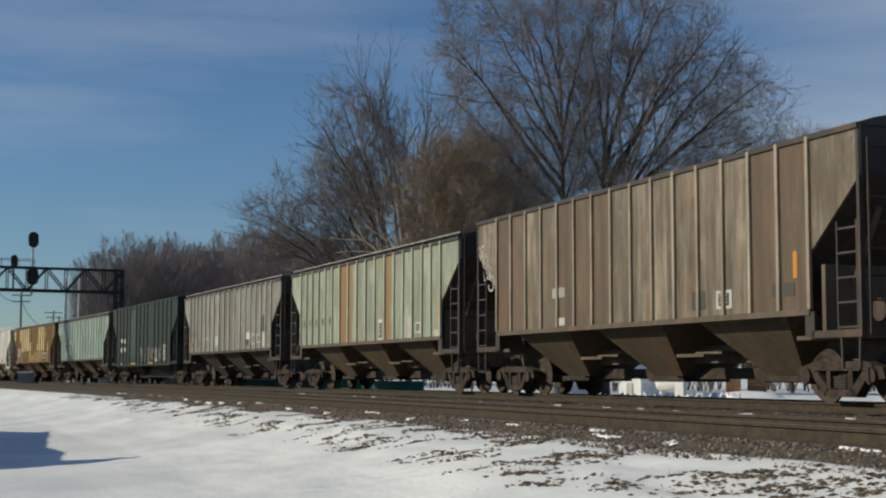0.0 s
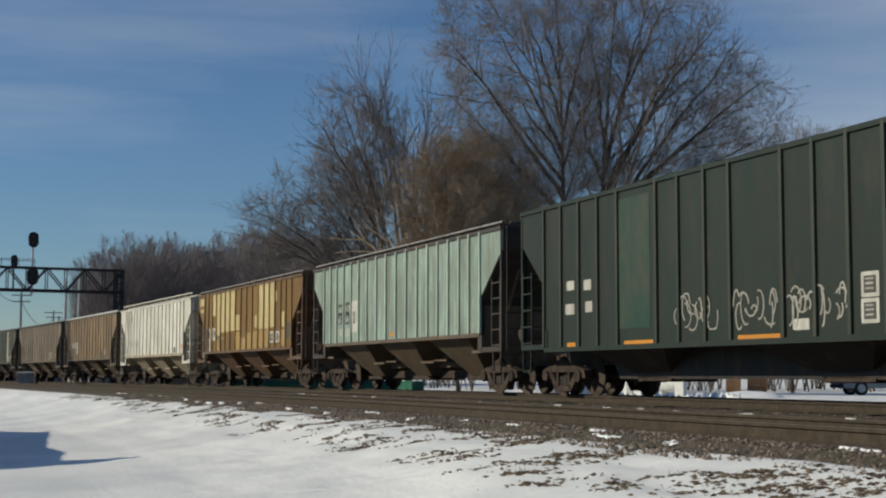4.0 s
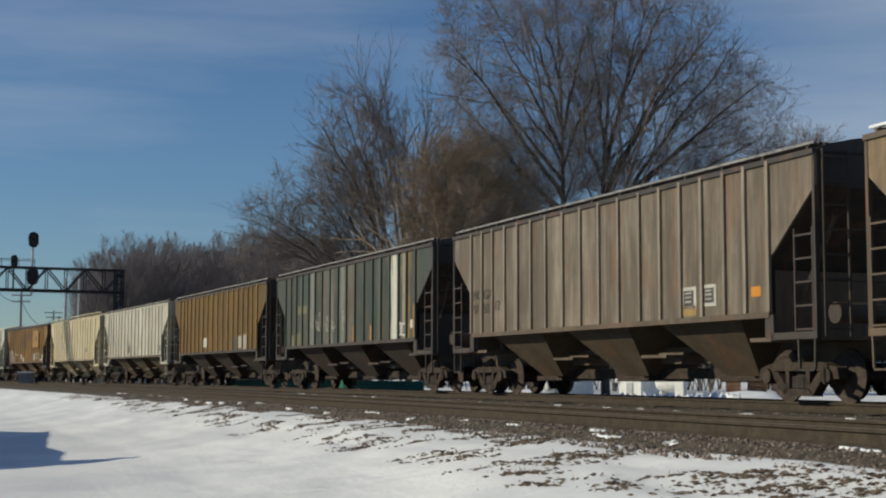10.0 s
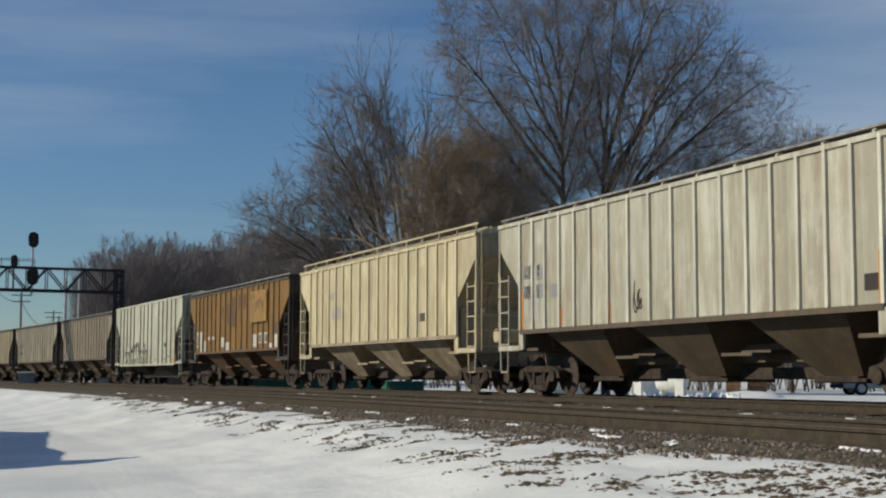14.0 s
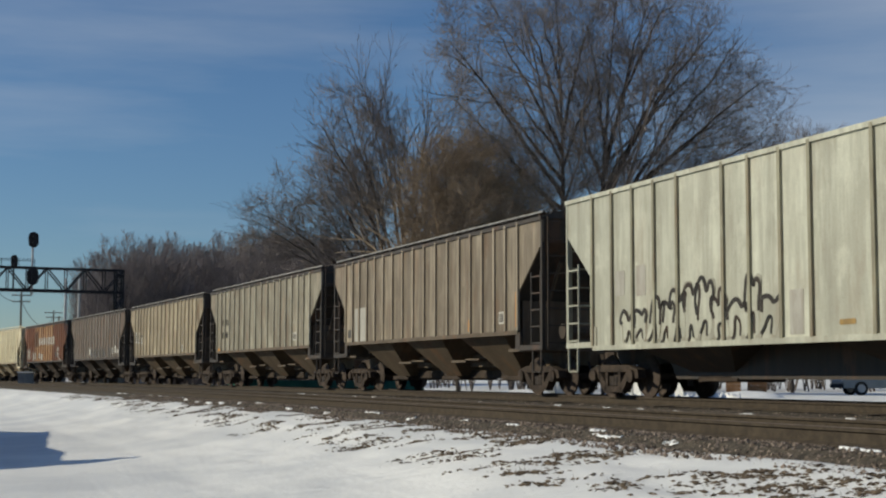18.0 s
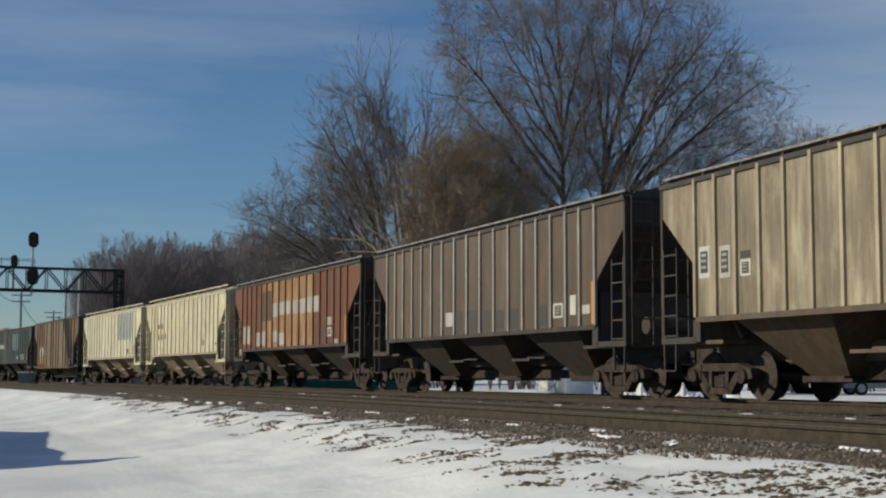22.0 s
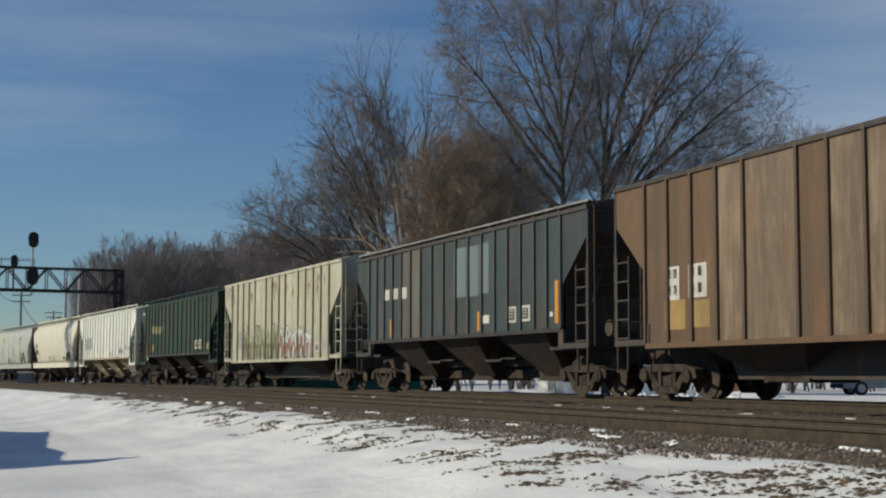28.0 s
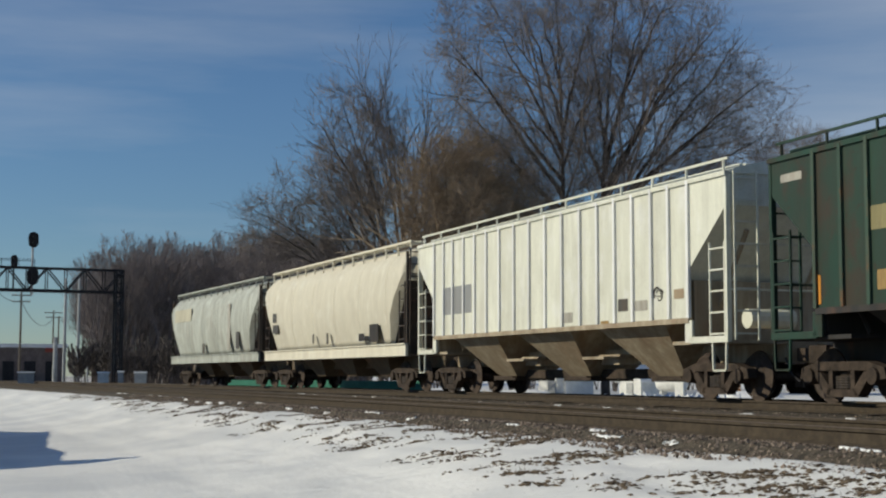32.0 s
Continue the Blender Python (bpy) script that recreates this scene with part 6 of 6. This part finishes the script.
def marks_t(c):
    mark(c, UMBER_P, -4.18, 2.65, -2.41, 3.82)
    mark(c, FADED_P, -2.29, 2.76, -1.61, 3.3)
    mark(c, FADED_P, -1.43, 2.81, -0.65, 3.3)
    mark(c, FADED_P, -0.54, 2.8, 0.14, 3.32)
    mark(c, FADED_P, 0.37, 2.78, 1.22, 3.29)
    mark(c, FADED_P, 1.32, 2.76, 2.12, 3.3)
    mark(c, FADED_P, 2.24, 2.76, 2.97, 3.31)
    mark(c, FADED_P, 3.06, 2.74, 3.78, 3.32)
    mark(c, FADED_P, -6.82, 1.77, -5.73, 2.52)
    mark(c, FADED_P, -4.69, 1.66, -4.06, 2.22)
    mark(c, FADED_P, -3.85, 1.68, -3.27, 2.24)
    mark(c, FADED_P, -2.2, 1.78, -1.62, 2.21)
    mark(c, FADED_P, -1.39, 1.65, -0.66, 2.12)
    mark(c, GREEN_P, 7.77, 4.08, 8.18, 4.21)
    mark(c, GREEN_P, 3.02, 4.1, 3.52, 4.18)
    mark(c, GREEN_P, -0.42, 4.08, 0.12, 4.19)
    data_panel(c, 4.79, 1.83, 5.26, 2.14)
    mark(c, FADED_P, 5.56, 1.54, 6.03, 1.73)
    mark(c, DARK_P, 4.1, 1.8, 4.47, 2.2)
    mark(c, ORANGE_P, 6.72, 1.61, 6.87, 2.5)
    mark(c, FADED_P, 4.8, 2.22, 5.27, 2.51)


def marks_u(c):
    mark(c, DARK_P, 4.2, 1.9, 4.57, 2.15)
    mark(c, BLACK_P, 6.56, 1.87, 6.74, 1.98)
    mark(c, ORANGE_P, 6.81, 1.63, 7.0, 2.53)
    mark(c, FADED_P, -4.52, 1.68, -4.25, 1.93)


def marks_v(c):
    mark(c, GREY_P, 2.39, 2.57, 6.0, 4.1)
    mark(c, BLACK_P, 4.92, 1.74, 5.39, 2.02)
    mark(c, TAN_P, 6.3, 1.75, 6.8, 2.15)


def marks_w(c):
    mark(c, WHITE_P, -5.98, 1.94, -5.45, 2.6)
    mark(c, WHITE_P, -5.1, 1.95, -4.41, 2.6)
    for x in (-5.92, -5.7, -5.02, -4.74):
        for z in (2.04, 2.36):
            mark(c, DARK_P, x, z, x + 0.15, z + 0.19, "stencil_bar")
    mark(c, OCHRE_P, -6.05, 1.36, -5.22, 1.94)
    mark(c, OCHRE_P, -4.98, 1.38, -4.3, 1.9)
    data_panel(c, 5.13, 1.29, 5.59, 1.63)
    mark(c, DARK_P, 5.14, 1.68, 5.61, 2.11)
    scrawl(c, (FADED_P,), 2.17, 1.43, 2.77, 2.12, 23)


def marks_x(c):
    mark(c, SLATE_P, 0.28, 2.57, 1.18, 3.91)
    mark(c, SLATE_P, 1.22, 2.55, 2.04, 3.89)
    mark(c, SLATE_P, 2.1, 2.59, 2.72, 3.91)
    mark(c, WHITE_P, -5.51, 2.78, -5.1, 3.11)
    mark(c, WHITE_P, -4.72, 2.78, -4.3, 3.11)
    mark(c, WHITE_P, -4.12, 2.76, -3.53, 3.1)
    data_panel(c, 3.84, 1.77, 4.45, 2.17)
    data_panel(c, 4.69, 1.78, 5.26, 2.17)
    mark(c, WHITE_P, 2.3, 1.81, 2.75, 2.02)
    mark(c, ORANGE_P, 1.96, 1.63, 2.11, 2.14)
    mark(c, ORANGE_P, 6.65, 1.68, 6.83, 2.67)
    mark(c, WHITE_P, 6.38, 1.84, 6.55, 1.95)
    mark(c, ORANGE_P, -5.04, 1.64, -4.83, 2.19)


def marks_y(c):
    tan = decal("mark_tan_rust", (0.37, 0.25, 0.12), 0.5)
    scrawl(c, (decal("mark_moss", (0.060, 0.068, 0.045)), OLIVE_P, LIME_P), -4.69, 1.13, -2.19, 2.48, 25, True)
    scrawl(c, (decal("mark_moss", (0.060, 0.068, 0.045)), OLIVE_P, LIME_P), -2.18, 1.09, 0.24, 2.49, 25, True)
    scrawl(c, (DARK_P, BRICK_P, ICE_P), 0.45, 1.09, 2.75, 2.34, 25, True)
    scrawl(c, (DARK_P, BRICK_P, ICE_P), 2.75, 1.05, 4.77, 2.34, 25, True)
    data_panel(c, 5.15, 1.32, 5.64, 1.63)
    mark(c, GREY_P, -5.78, 1.59, -5.23, 2.32)
    mark(c, FADED_P, 5.91, 1.33, 6.69, 1.67)
    rust_runs(c, -7.9, 3.44, -6.49, 4.27)
    rust_runs(c, -3.84, 3.45, -3.51, 4.05, tan)
    rust_runs(c, -0.58, 3.46, 0.17, 4.19, tan)
    rust_runs(c, 1.47, 3.39, 1.71, 3.96, tan)
    rust_runs(c, 2.23, 3.33, 2.42, 4.01, tan)
    rust_runs(c, 4.25, 3.31, 4.49, 3.83, tan)
    rust_runs(c, 5.29, 2.98, 5.67, 4.29, tan)
    rust_runs(c, 6.19, 3.44, 6.33, 4.04, tan)


def marks_z(c):
    mark(c, BRIGHT_P, -5.51, 2.73, -4.96, 3.11)
    mark(c, BRIGHT_P, -4.75, 2.68, -4.17, 3.06)
    mark(c, BRIGHT_P, -3.96, 2.67, -3.4, 3.04)
    mark(c, BRIGHT_P, -3.15, 2.82, -2.91, 3.07)
    mark(c, ORANGE_P, -7.03, 1.63, -6.88, 2.12)
    mark(c, ORANGE_P, -4.17, 1.62, -4.02, 2.1)
    mark(c, ORANGE_P, -1.61, 1.62, -1.46, 2.06)
    mark(c, ORANGE_P, 1.14, 1.59, 1.28, 2.1)
    mark(c, ORANGE_P, 3.7, 1.57, 3.83, 2.06)
    mark(c, ORANGE_P, 6.05, 1.64, 6.2, 2.09)
    mark(c, ORANGE_P, 6.76, 1.61, 6.9, 2.09)
    data_panel(c, 4.04, 1.75, 4.53, 2.15)
    data_panel(c, 4.81, 1.74, 5.34, 2.17)
    rust_runs(c, 0.26, 3.67, 0.67, 4.26)
    rust_runs(c, -2.9, 3.57, -2.54, 4.21)
    mark(c, OCHRE_P, 6.2, 1.7, 6.72, 2.0)
    mark(c, OCHRE_P, -5.37, 1.79, -4.96, 2.1)
    mark(c, FADED_P, -8.01, 3.78, -7.37, 3.92)


def marks_aa(c):
    mark(c, GREY_P, -6.2, 2.14, -4.23, 2.89)
    mark(c, DARK_P, 4.07, 1.81, 4.5, 2.07)
    mark(c, TAN_P, 6.41, 1.96, 6.8, 2.15)
    scrawl(c, (BLACK_P,), 5.59, 1.92, 6.01, 2.24, 27)
    mark(c, FADED_P, 4.73, 1.79, 5.34, 2.0)
    mark(c, OCHRE_P, 3.26, 1.57, 3.64, 1.64)
    mark(c, FADED_P, 1.24, 1.66, 1.87, 1.89)


def marks_bb(c):
    mark(c, BLACK_P, 5.1, 1.52, 5.92, 2.09)
    mark(c, BLACK_P, 4.03, 1.58, 4.57, 1.82)
    mark(c, DARK_P, -6.55, 2.53, -6.02, 2.88)
    mark(c, DARK_P, -6.53, 2.11, -5.73, 2.43)
    mark(c, DARK_P, -1.13, 1.6, -0.97, 1.94)
    mark(c, DARK_P, 0.54, 1.56, 0.72, 1.94)


def marks_cc(c):
    mark(c, FADED_P, 3.5, 1.6, 3.95, 3.6)
    mark(c, decal("mark_cream", (0.56, 0.53, 0.40)), -6.9, 3.1, -3.4, 3.7)
    mark(c, DARK_P, 4.93, 1.62, 5.45, 2.34)
    mark(c, DARK_P, -1.07, 1.5, -0.67, 1.95)


marks_a(CARS[0][0])
marks_b(CARS[1][0])
marks_c(CARS[2][0])
marks_d(CARS[3][0])
marks_e(CARS[4][0])
marks_f(CARS[5][0])
marks_g(CARS[6][0])
marks_h(CARS[7][0])
marks_i(CARS[8][0])
marks_j(CARS[9][0])
marks_k(CARS[10][0])
marks_l(CARS[11][0])
marks_m(CARS[12][0])
marks_n(CARS[13][0])
marks_o(CARS[14][0])
marks_p(CARS[15][0])
marks_q(CARS[16][0])
marks_r(CARS[17][0])
marks_s(CARS[18][0])
marks_t(CARS[19][0])
marks_u(CARS[20][0])
marks_v(CARS[21][0])
marks_w(CARS[22][0])
marks_x(CARS[23][0])
marks_y(CARS[24][0])
marks_z(CARS[25][0])
marks_aa(CARS[26][0])
marks_bb(CARS[27][0])
marks_cc(CARS[28][0])


def letter_cars():
    b, i, q, u, g = (CARS[k][0] for k in (1, 8, 16, 20, 2))
    for text, x, z in (("PT", -6.78, 2.24), ("LX", -6.06, 2.24), ("17", -6.78, 1.84), ("19", -5.98, 1.84), ("5", -5.22, 1.84)):
        lettering(g, text, x, z, 0.36, BLACK_P)
    for text, x in (("NA", -6.70), ("HX", -5.98), ("47", -5.22), ("92", -4.45), ("39", -3.62)):
        lettering(b, text, x + 0.02, 2.22, 0.35, DARK_P)
    for text, x, z in (("MO", -6.90, 2.44), ("GX", -6.18, 2.44), ("97", -6.90, 2.08), ("50", -6.18, 2.08), ("12", -5.46, 2.12)):
        lettering(i, text, x, z, 0.36, DARK_P)
    for text, x, z in (("FU", -6.14, 2.66), ("RX", -5.46, 2.66), ("82", -6.14, 2.12), ("40", -5.46, 2.12)):
        lettering(q, text, x, z, 0.38, BLACK_P)
    for text, x, z in (("NC", -5.42, 2.92), ("YX", -4.66, 2.92), ("83", -5.42, 2.36), ("31", -4.66, 2.36), ("23", -3.86, 2.36)):
        lettering(u, text, x, z, 0.36, BLACK_P)


for _t, _x, _z in (("NA", -5.37, 2.57), ("HX", -4.57, 2.59), ("65", -5.37, 2.24), ("66", -4.57, 2.24), ("6", -3.77, 2.26)):
    lettering(CARS[4][0], _t, _x, _z, 0.34, WHITE_P)
letter_cars()
finish_letters()


# ---- things beyond the line, in the gaps under the cars ----
def build_white_tank():
    t = tagged(new("tank"), "white steel tank on legs beside snow rubble", "tank")
    t.matrix_basis = Matrix.Translation(spot(8.95, 58, -0.45)) @ Matrix.Rotation(-radians(VIEW_YAW + 45), 4, "Z")
    part("vessel", Solid().loft([[(r * math.cos(a), y, 0.68 + r * math.sin(a)) for a in [i * math.pi / 8 for i in range(16)]] for r, y in ((0.12, -0.68), (0.30, -0.58), (0.36, -0.42), (0.36, 0.42), (0.30, 0.58), (0.12, 0.66))]), WHITE, t, smooth=True)
    for y in (-0.4, 0.4):
        part("leg", Solid().box(-0.2, 0.2, y - 0.05, y + 0.05, 0, 0.36), WHITE, t)
    part("valve", Solid().tube((0, 0.02, 1.0), (0, 0.02, 1.2), 0.05, 0.05, 8), PALE, t)
    part("side_board", Solid().slab([(0.3, 0.0), (0.42, 0.0), (0.42, 1.2), (0.3, 1.05)], 0.45, 0.85), WHITE, t)


build_white_tank()


def build_rubble():
    rng = random.Random(8)
    so = Solid()
    for _ in range(260):
        b = rng.uniform(6.2, 11.6)
        c = spot(b, rng.uniform(46, 56), -0.42 + rng.uniform(0.0, 0.16))
        r = rng.uniform(0.06, 0.24)
        m = Euler((rng.uniform(0, 6), rng.uniform(0, 6), rng.uniform(0, 6))).to_matrix()
        pts = [c + m @ (Vector(d) * r * rng.uniform(0.6, 1.2)) for d in ((1, 0, 0), (-1, 0, 0), (0, 1, 0), (0, -1, 0), (0, 0, 0.8), (0, 0, -0.8))]
        so.add([tuple(p) for p in pts], [(0, 2, 4), (2, 1, 4), (1, 3, 4), (3, 0, 4), (2, 0, 5), (1, 2, 5), (3, 1, 5), (0, 3, 5)])
    tagged(part("snow_rubble", so, SNOW, label="ploughed lumps of snow beyond the track", kind="stuff"), category="snow")
    for b, d, w, h in ((11.9, 62, 3.0, 0.38), (3.2, 64, 3.0, 0.4)):
        c = spot(b, d, -0.5)
        rings = []
        for k in range(7):
            t = k / 6 * math.pi / 2
            rr = w / 2 * math.cos(t) + 0.01
            rings.append([c + Vector((rr * math.cos(a) * (1 + 0.12 * math.sin(3 * a)), rr * math.sin(a), h * math.sin(t))) for a in [j * math.pi / 10 for j in range(20)]])
        tagged(part("snow_heap", Solid().loft(rings), SNOW, smooth=True, label="rounded heap of ploughed white snow"), category="snow heap")


build_rubble()


def build_suv():
    """A parked grey car seen from its side."""
    car = tagged(new("parked_car"), "grey parked car on the snow beyond the tracks", "car")
    car.matrix_basis = Matrix.Translation(spot(16.9, 74, -0.42)) @ Matrix.Rotation(-radians(VIEW_YAW + 17) - math.pi / 2 + 0.35, 4, "Z")
    skin = plain("grey_car_paint", (0.16, 0.18, 0.19), (0.22, 0.24, 0.25), 2.0, 0.35, 0.3, 0.02)
    glass = plain("car_glass", (0.02, 0.025, 0.03), (0.04, 0.045, 0.05), 2.0, 0.08, 0, 0)
    tyre = plain("tyre_rubber", (0.015, 0.015, 0.015), (0.03, 0.03, 0.03), 8.0, 0.85)
    low = [(-2.3, 0.35), (2.3, 0.35), (2.35, 0.7), (2.2, 0.98), (1.05, 1.05), (-2.25, 1.05), (-2.35, 0.7)]
    part("body", Solid().slab(low, -0.88, 0.88), skin, car)
    part("cabin", Solid().slab([(-2.2, 1.04), (1.05, 1.04), (0.4, 1.62), (-1.9, 1.66)], -0.78, 0.78), skin, car)
    for x0, x1, x2, x3 in ((-1.95, -1.0, -1.05, -1.8), (-0.9, -0.05, -0.1, -0.9), (0.05, 0.85, 0.35, 0.0)):
        part("window", Solid().slab([(x0, 1.1), (x1, 1.1), (x2, 1.55), (x3, 1.55)], -0.80, 0.80), glass, car)
    for x in (-1.4, 1.45):
        for y in (-0.82, 0.82):
            wh = part("wheel", Solid().turned([(0.05, -0.1), (0.32, -0.1), (0.34, -0.06), (0.34, 0.06), (0.32, 0.1), (0.05, 0.1)], 18), tyre, car, at=Matrix.Translation((x, y, 0.34)))
            part("rim", Solid().turned([(0.03, -0.112), (0.2, -0.112), (0.2, 0.112), (0.03, 0.112)], 14), PALE, wh)
    for y in (-0.65, 0.65):
        part("headlight", Solid().box(2.26, 2.36, y - 0.16, y + 0.16, 0.68, 0.82), PALE, car)
    part("bumper", Solid().box(2.3, 2.42, -0.86, 0.86, 0.36, 0.56), tyre, car)


build_suv()


def build_crates():
    wood = plain("orange_brown_boards", (0.20, 0.10, 0.045), (0.30, 0.16, 0.075), 3.0, 0.9)
    for b, d, w, h in ((11.3, 70, 0.7, 0.95), (12.2, 71, 0.9, 0.85)):
        c = tagged(new("crate"), "orange-brown wooden crate on the snow", "crate")
        c.matrix_basis = Matrix.Translation(spot(b, d, -0.45)) @ Matrix.Rotation(-radians(VIEW_YAW + b), 4, "Z")
        n = 5
        for i in range(n):
            part("board", Solid().box(-w / 2, w / 2, -w / 2, w / 2, h * i / n + 0.006, h * (i + 1) / n - 0.006), wood, c)


build_crates()


def build_snow_patches():
    """Thin uneven strips of wind-blown snow left on the ballast beside the rails."""
    rng = random.Random(17)
    for w0, n, k in ((-8.45, 30, 0.5), (-5.75, 26, 0.5), (-2.0, 30, 0.5)):
        for i in range(n):
            s = -52 + 51 * (i + rng.random()) / n
            w = w0 + rng.uniform(-0.15, 0.13)
            ln, wd, m = rng.uniform(0.4, 1.7) * k, rng.uniform(0.025, 0.07), 14
            rings = []
            for j in range(m):
                u = j / (m - 1)
                wide = wd * (0.12 + math.sin(math.pi * u) ** 0.6 * rng.uniform(0.35, 1.2))
                c = w + rng.gauss(0, 0.018)
                p = s + ln * (u - 0.5)
                rings.append([on_line(p, c - wide, bed_z(c - wide) - 0.015), on_line(p + rng.gauss(0, 0.02), c - wide * 0.4, bed_z(c) + rng.uniform(0.004, 0.022)),
                              on_line(p, c + wide * 0.4, bed_z(c) + rng.uniform(0.004, 0.018)), on_line(p, c + wide, bed_z(c + wide) - 0.015)])
            tagged(part("snow_patch", Solid().loft(rings), SNOW, smooth=True, label="thin strip of old snow on the ballast"), category="snow", group="snow strips on the ballast")


build_snow_patches()


def build_clods():
    """Dark clods and stones that lie bare in short rows down the bank, and a little dead grass."""
    rng = random.Random(29)
    so, cl = Solid(), Solid()
    for _ in range(740):
        s = -2 - 56 * rng.random() ** 1.55
        near = min(1.0, max(0.0, (s + 50) / 36))
        w = -8.85 - rng.random() * (0.65 + 0.85 * near)
        if w < -10.35 or noise.noise(Vector((s * 0.8, w * 2.2, 7))) < 0.02:
            continue
        long = rng.uniform(0.10, 0.36) * (0.5 + 0.6 * near)
        slant = rng.uniform(0.5, 1.3)
        for _ in range(int(16 + 110 * long * rng.uniform(0.5, 1.2))):
            u = rng.gauss(0, 0.5) * long
            ss, ww = s + u * 1.1 + rng.gauss(0, 0.07), w + u * slant + rng.gauss(0, 0.05)
            if ww > -8.6:
                continue
            c = on_line(ss, ww, level(ww) + lumps(on_line(ss, ww), ww) + 0.004)
            if rng.random() < 0.10:
                h = rng.uniform(0.03, 0.08)
                d = Vector((rng.gauss(0, 0.9), rng.gauss(0, 0.9), 1)).normalized() * h
                o = Vector((rng.gauss(0, 1), rng.gauss(0, 1), 0)).normalized() * 0.006
                so.add([tuple(c - o), tuple(c + o), tuple(c + d)], [(0, 1, 2)])
            else:
                r = rng.uniform(0.006, 0.020)
                m = Euler((rng.gauss(0, 0.3), rng.gauss(0, 0.2), math.atan2(slant, 1.1) + rng.gauss(0, 0.4))).to_matrix()
                pts = [c + m @ (Vector(e) * r * rng.uniform(0.6, 1.4)) for e in ((2.3, 0, 0), (-2.3, 0, 0), (0, 1, 0), (0, -1, 0), (0.3, 0, 0.75), (0, 0, -0.6))]
                cl.add([tuple(p) for p in pts], [(0, 2, 4), (2, 1, 4), (1, 3, 4), (3, 0, 4), (2, 0, 5), (1, 2, 5), (3, 1, 5), (0, 3, 5)])
    tagged(part("dead_grass", so, GRASS, label="short dead grass poking through the snow", kind="stuff"), category="grass")
    tagged(part("clods", cl, GRASS, label="dark clods of earth on the snowy bank", kind="stuff"), category="soil")


build_clods()


def build_shadow_caster():
    """An unseen stand-in outside the view, outlined to cast the shade that lies on the snow."""
    wall = plain("caster_grey", (0.25, 0.24, 0.22), (0.34, 0.33, 0.30), 1.5, 0.9)
    s = tagged(new("shed"), "unseen grey stand-in that casts the shadow on the snow", "shed")
    s.location = (0, 0, -1.02)
    side = [(-41.5, 0), (-24.35, 0), (-24.35, 2.42), (-25.2, 2.98), (-26.9, 3.04), (-29.0, 3.17), (-31.2, 3.05), (-38.0, 3.38), (-39.6, 2.9), (-41.5, 2.3)]
    part("wall", Solid().slab(side, -5.6, -3.6), wall, s)
    # A cone, added only to cast the shadow's pointed tail.
    part("pipe", Solid().tube((-26.0, -3.9, 2.6), (-26.15, -3.7, 3.8), 0.95, 0.06, 10), PALE, s)


build_shadow_caster()


# ---- movement ----
SPEED, GAIN = 14.634, 0.0273      # at mid-clip, and per second


def run(t):
    return SPEED * (t - 16) + 0.5 * GAIN * (t - 16) ** 2


def motions():
    for car, centre in CARS:
        rows = []
        for k in range(17):
            t = k * 2.0
            s = centre + run(t)
            p = on_line(s)
            rows.append((t, pose(p.x, p.y, 0, 0, 0, -math.degrees(s / ARC_R))))
        walk(car, rows)
    for ax, sets in WHEELSETS.items():
        rows = []
        for k in range(32 * FPS + 1):
            t = k / FPS
            rows.append((t, pose(ax * 0.89, 0, 0.457, 0, math.degrees(run(t) / 0.457) % 360, 0)))
        walk(sets[0], rows)
        keys = sets[0].animation_data
        for w in sets[1:]:
            w.rotation_mode = "QUATERNION"
            own = w.animation_data_create()
            own.action = keys.action
            own.action_slot = keys.action_slot


motions()
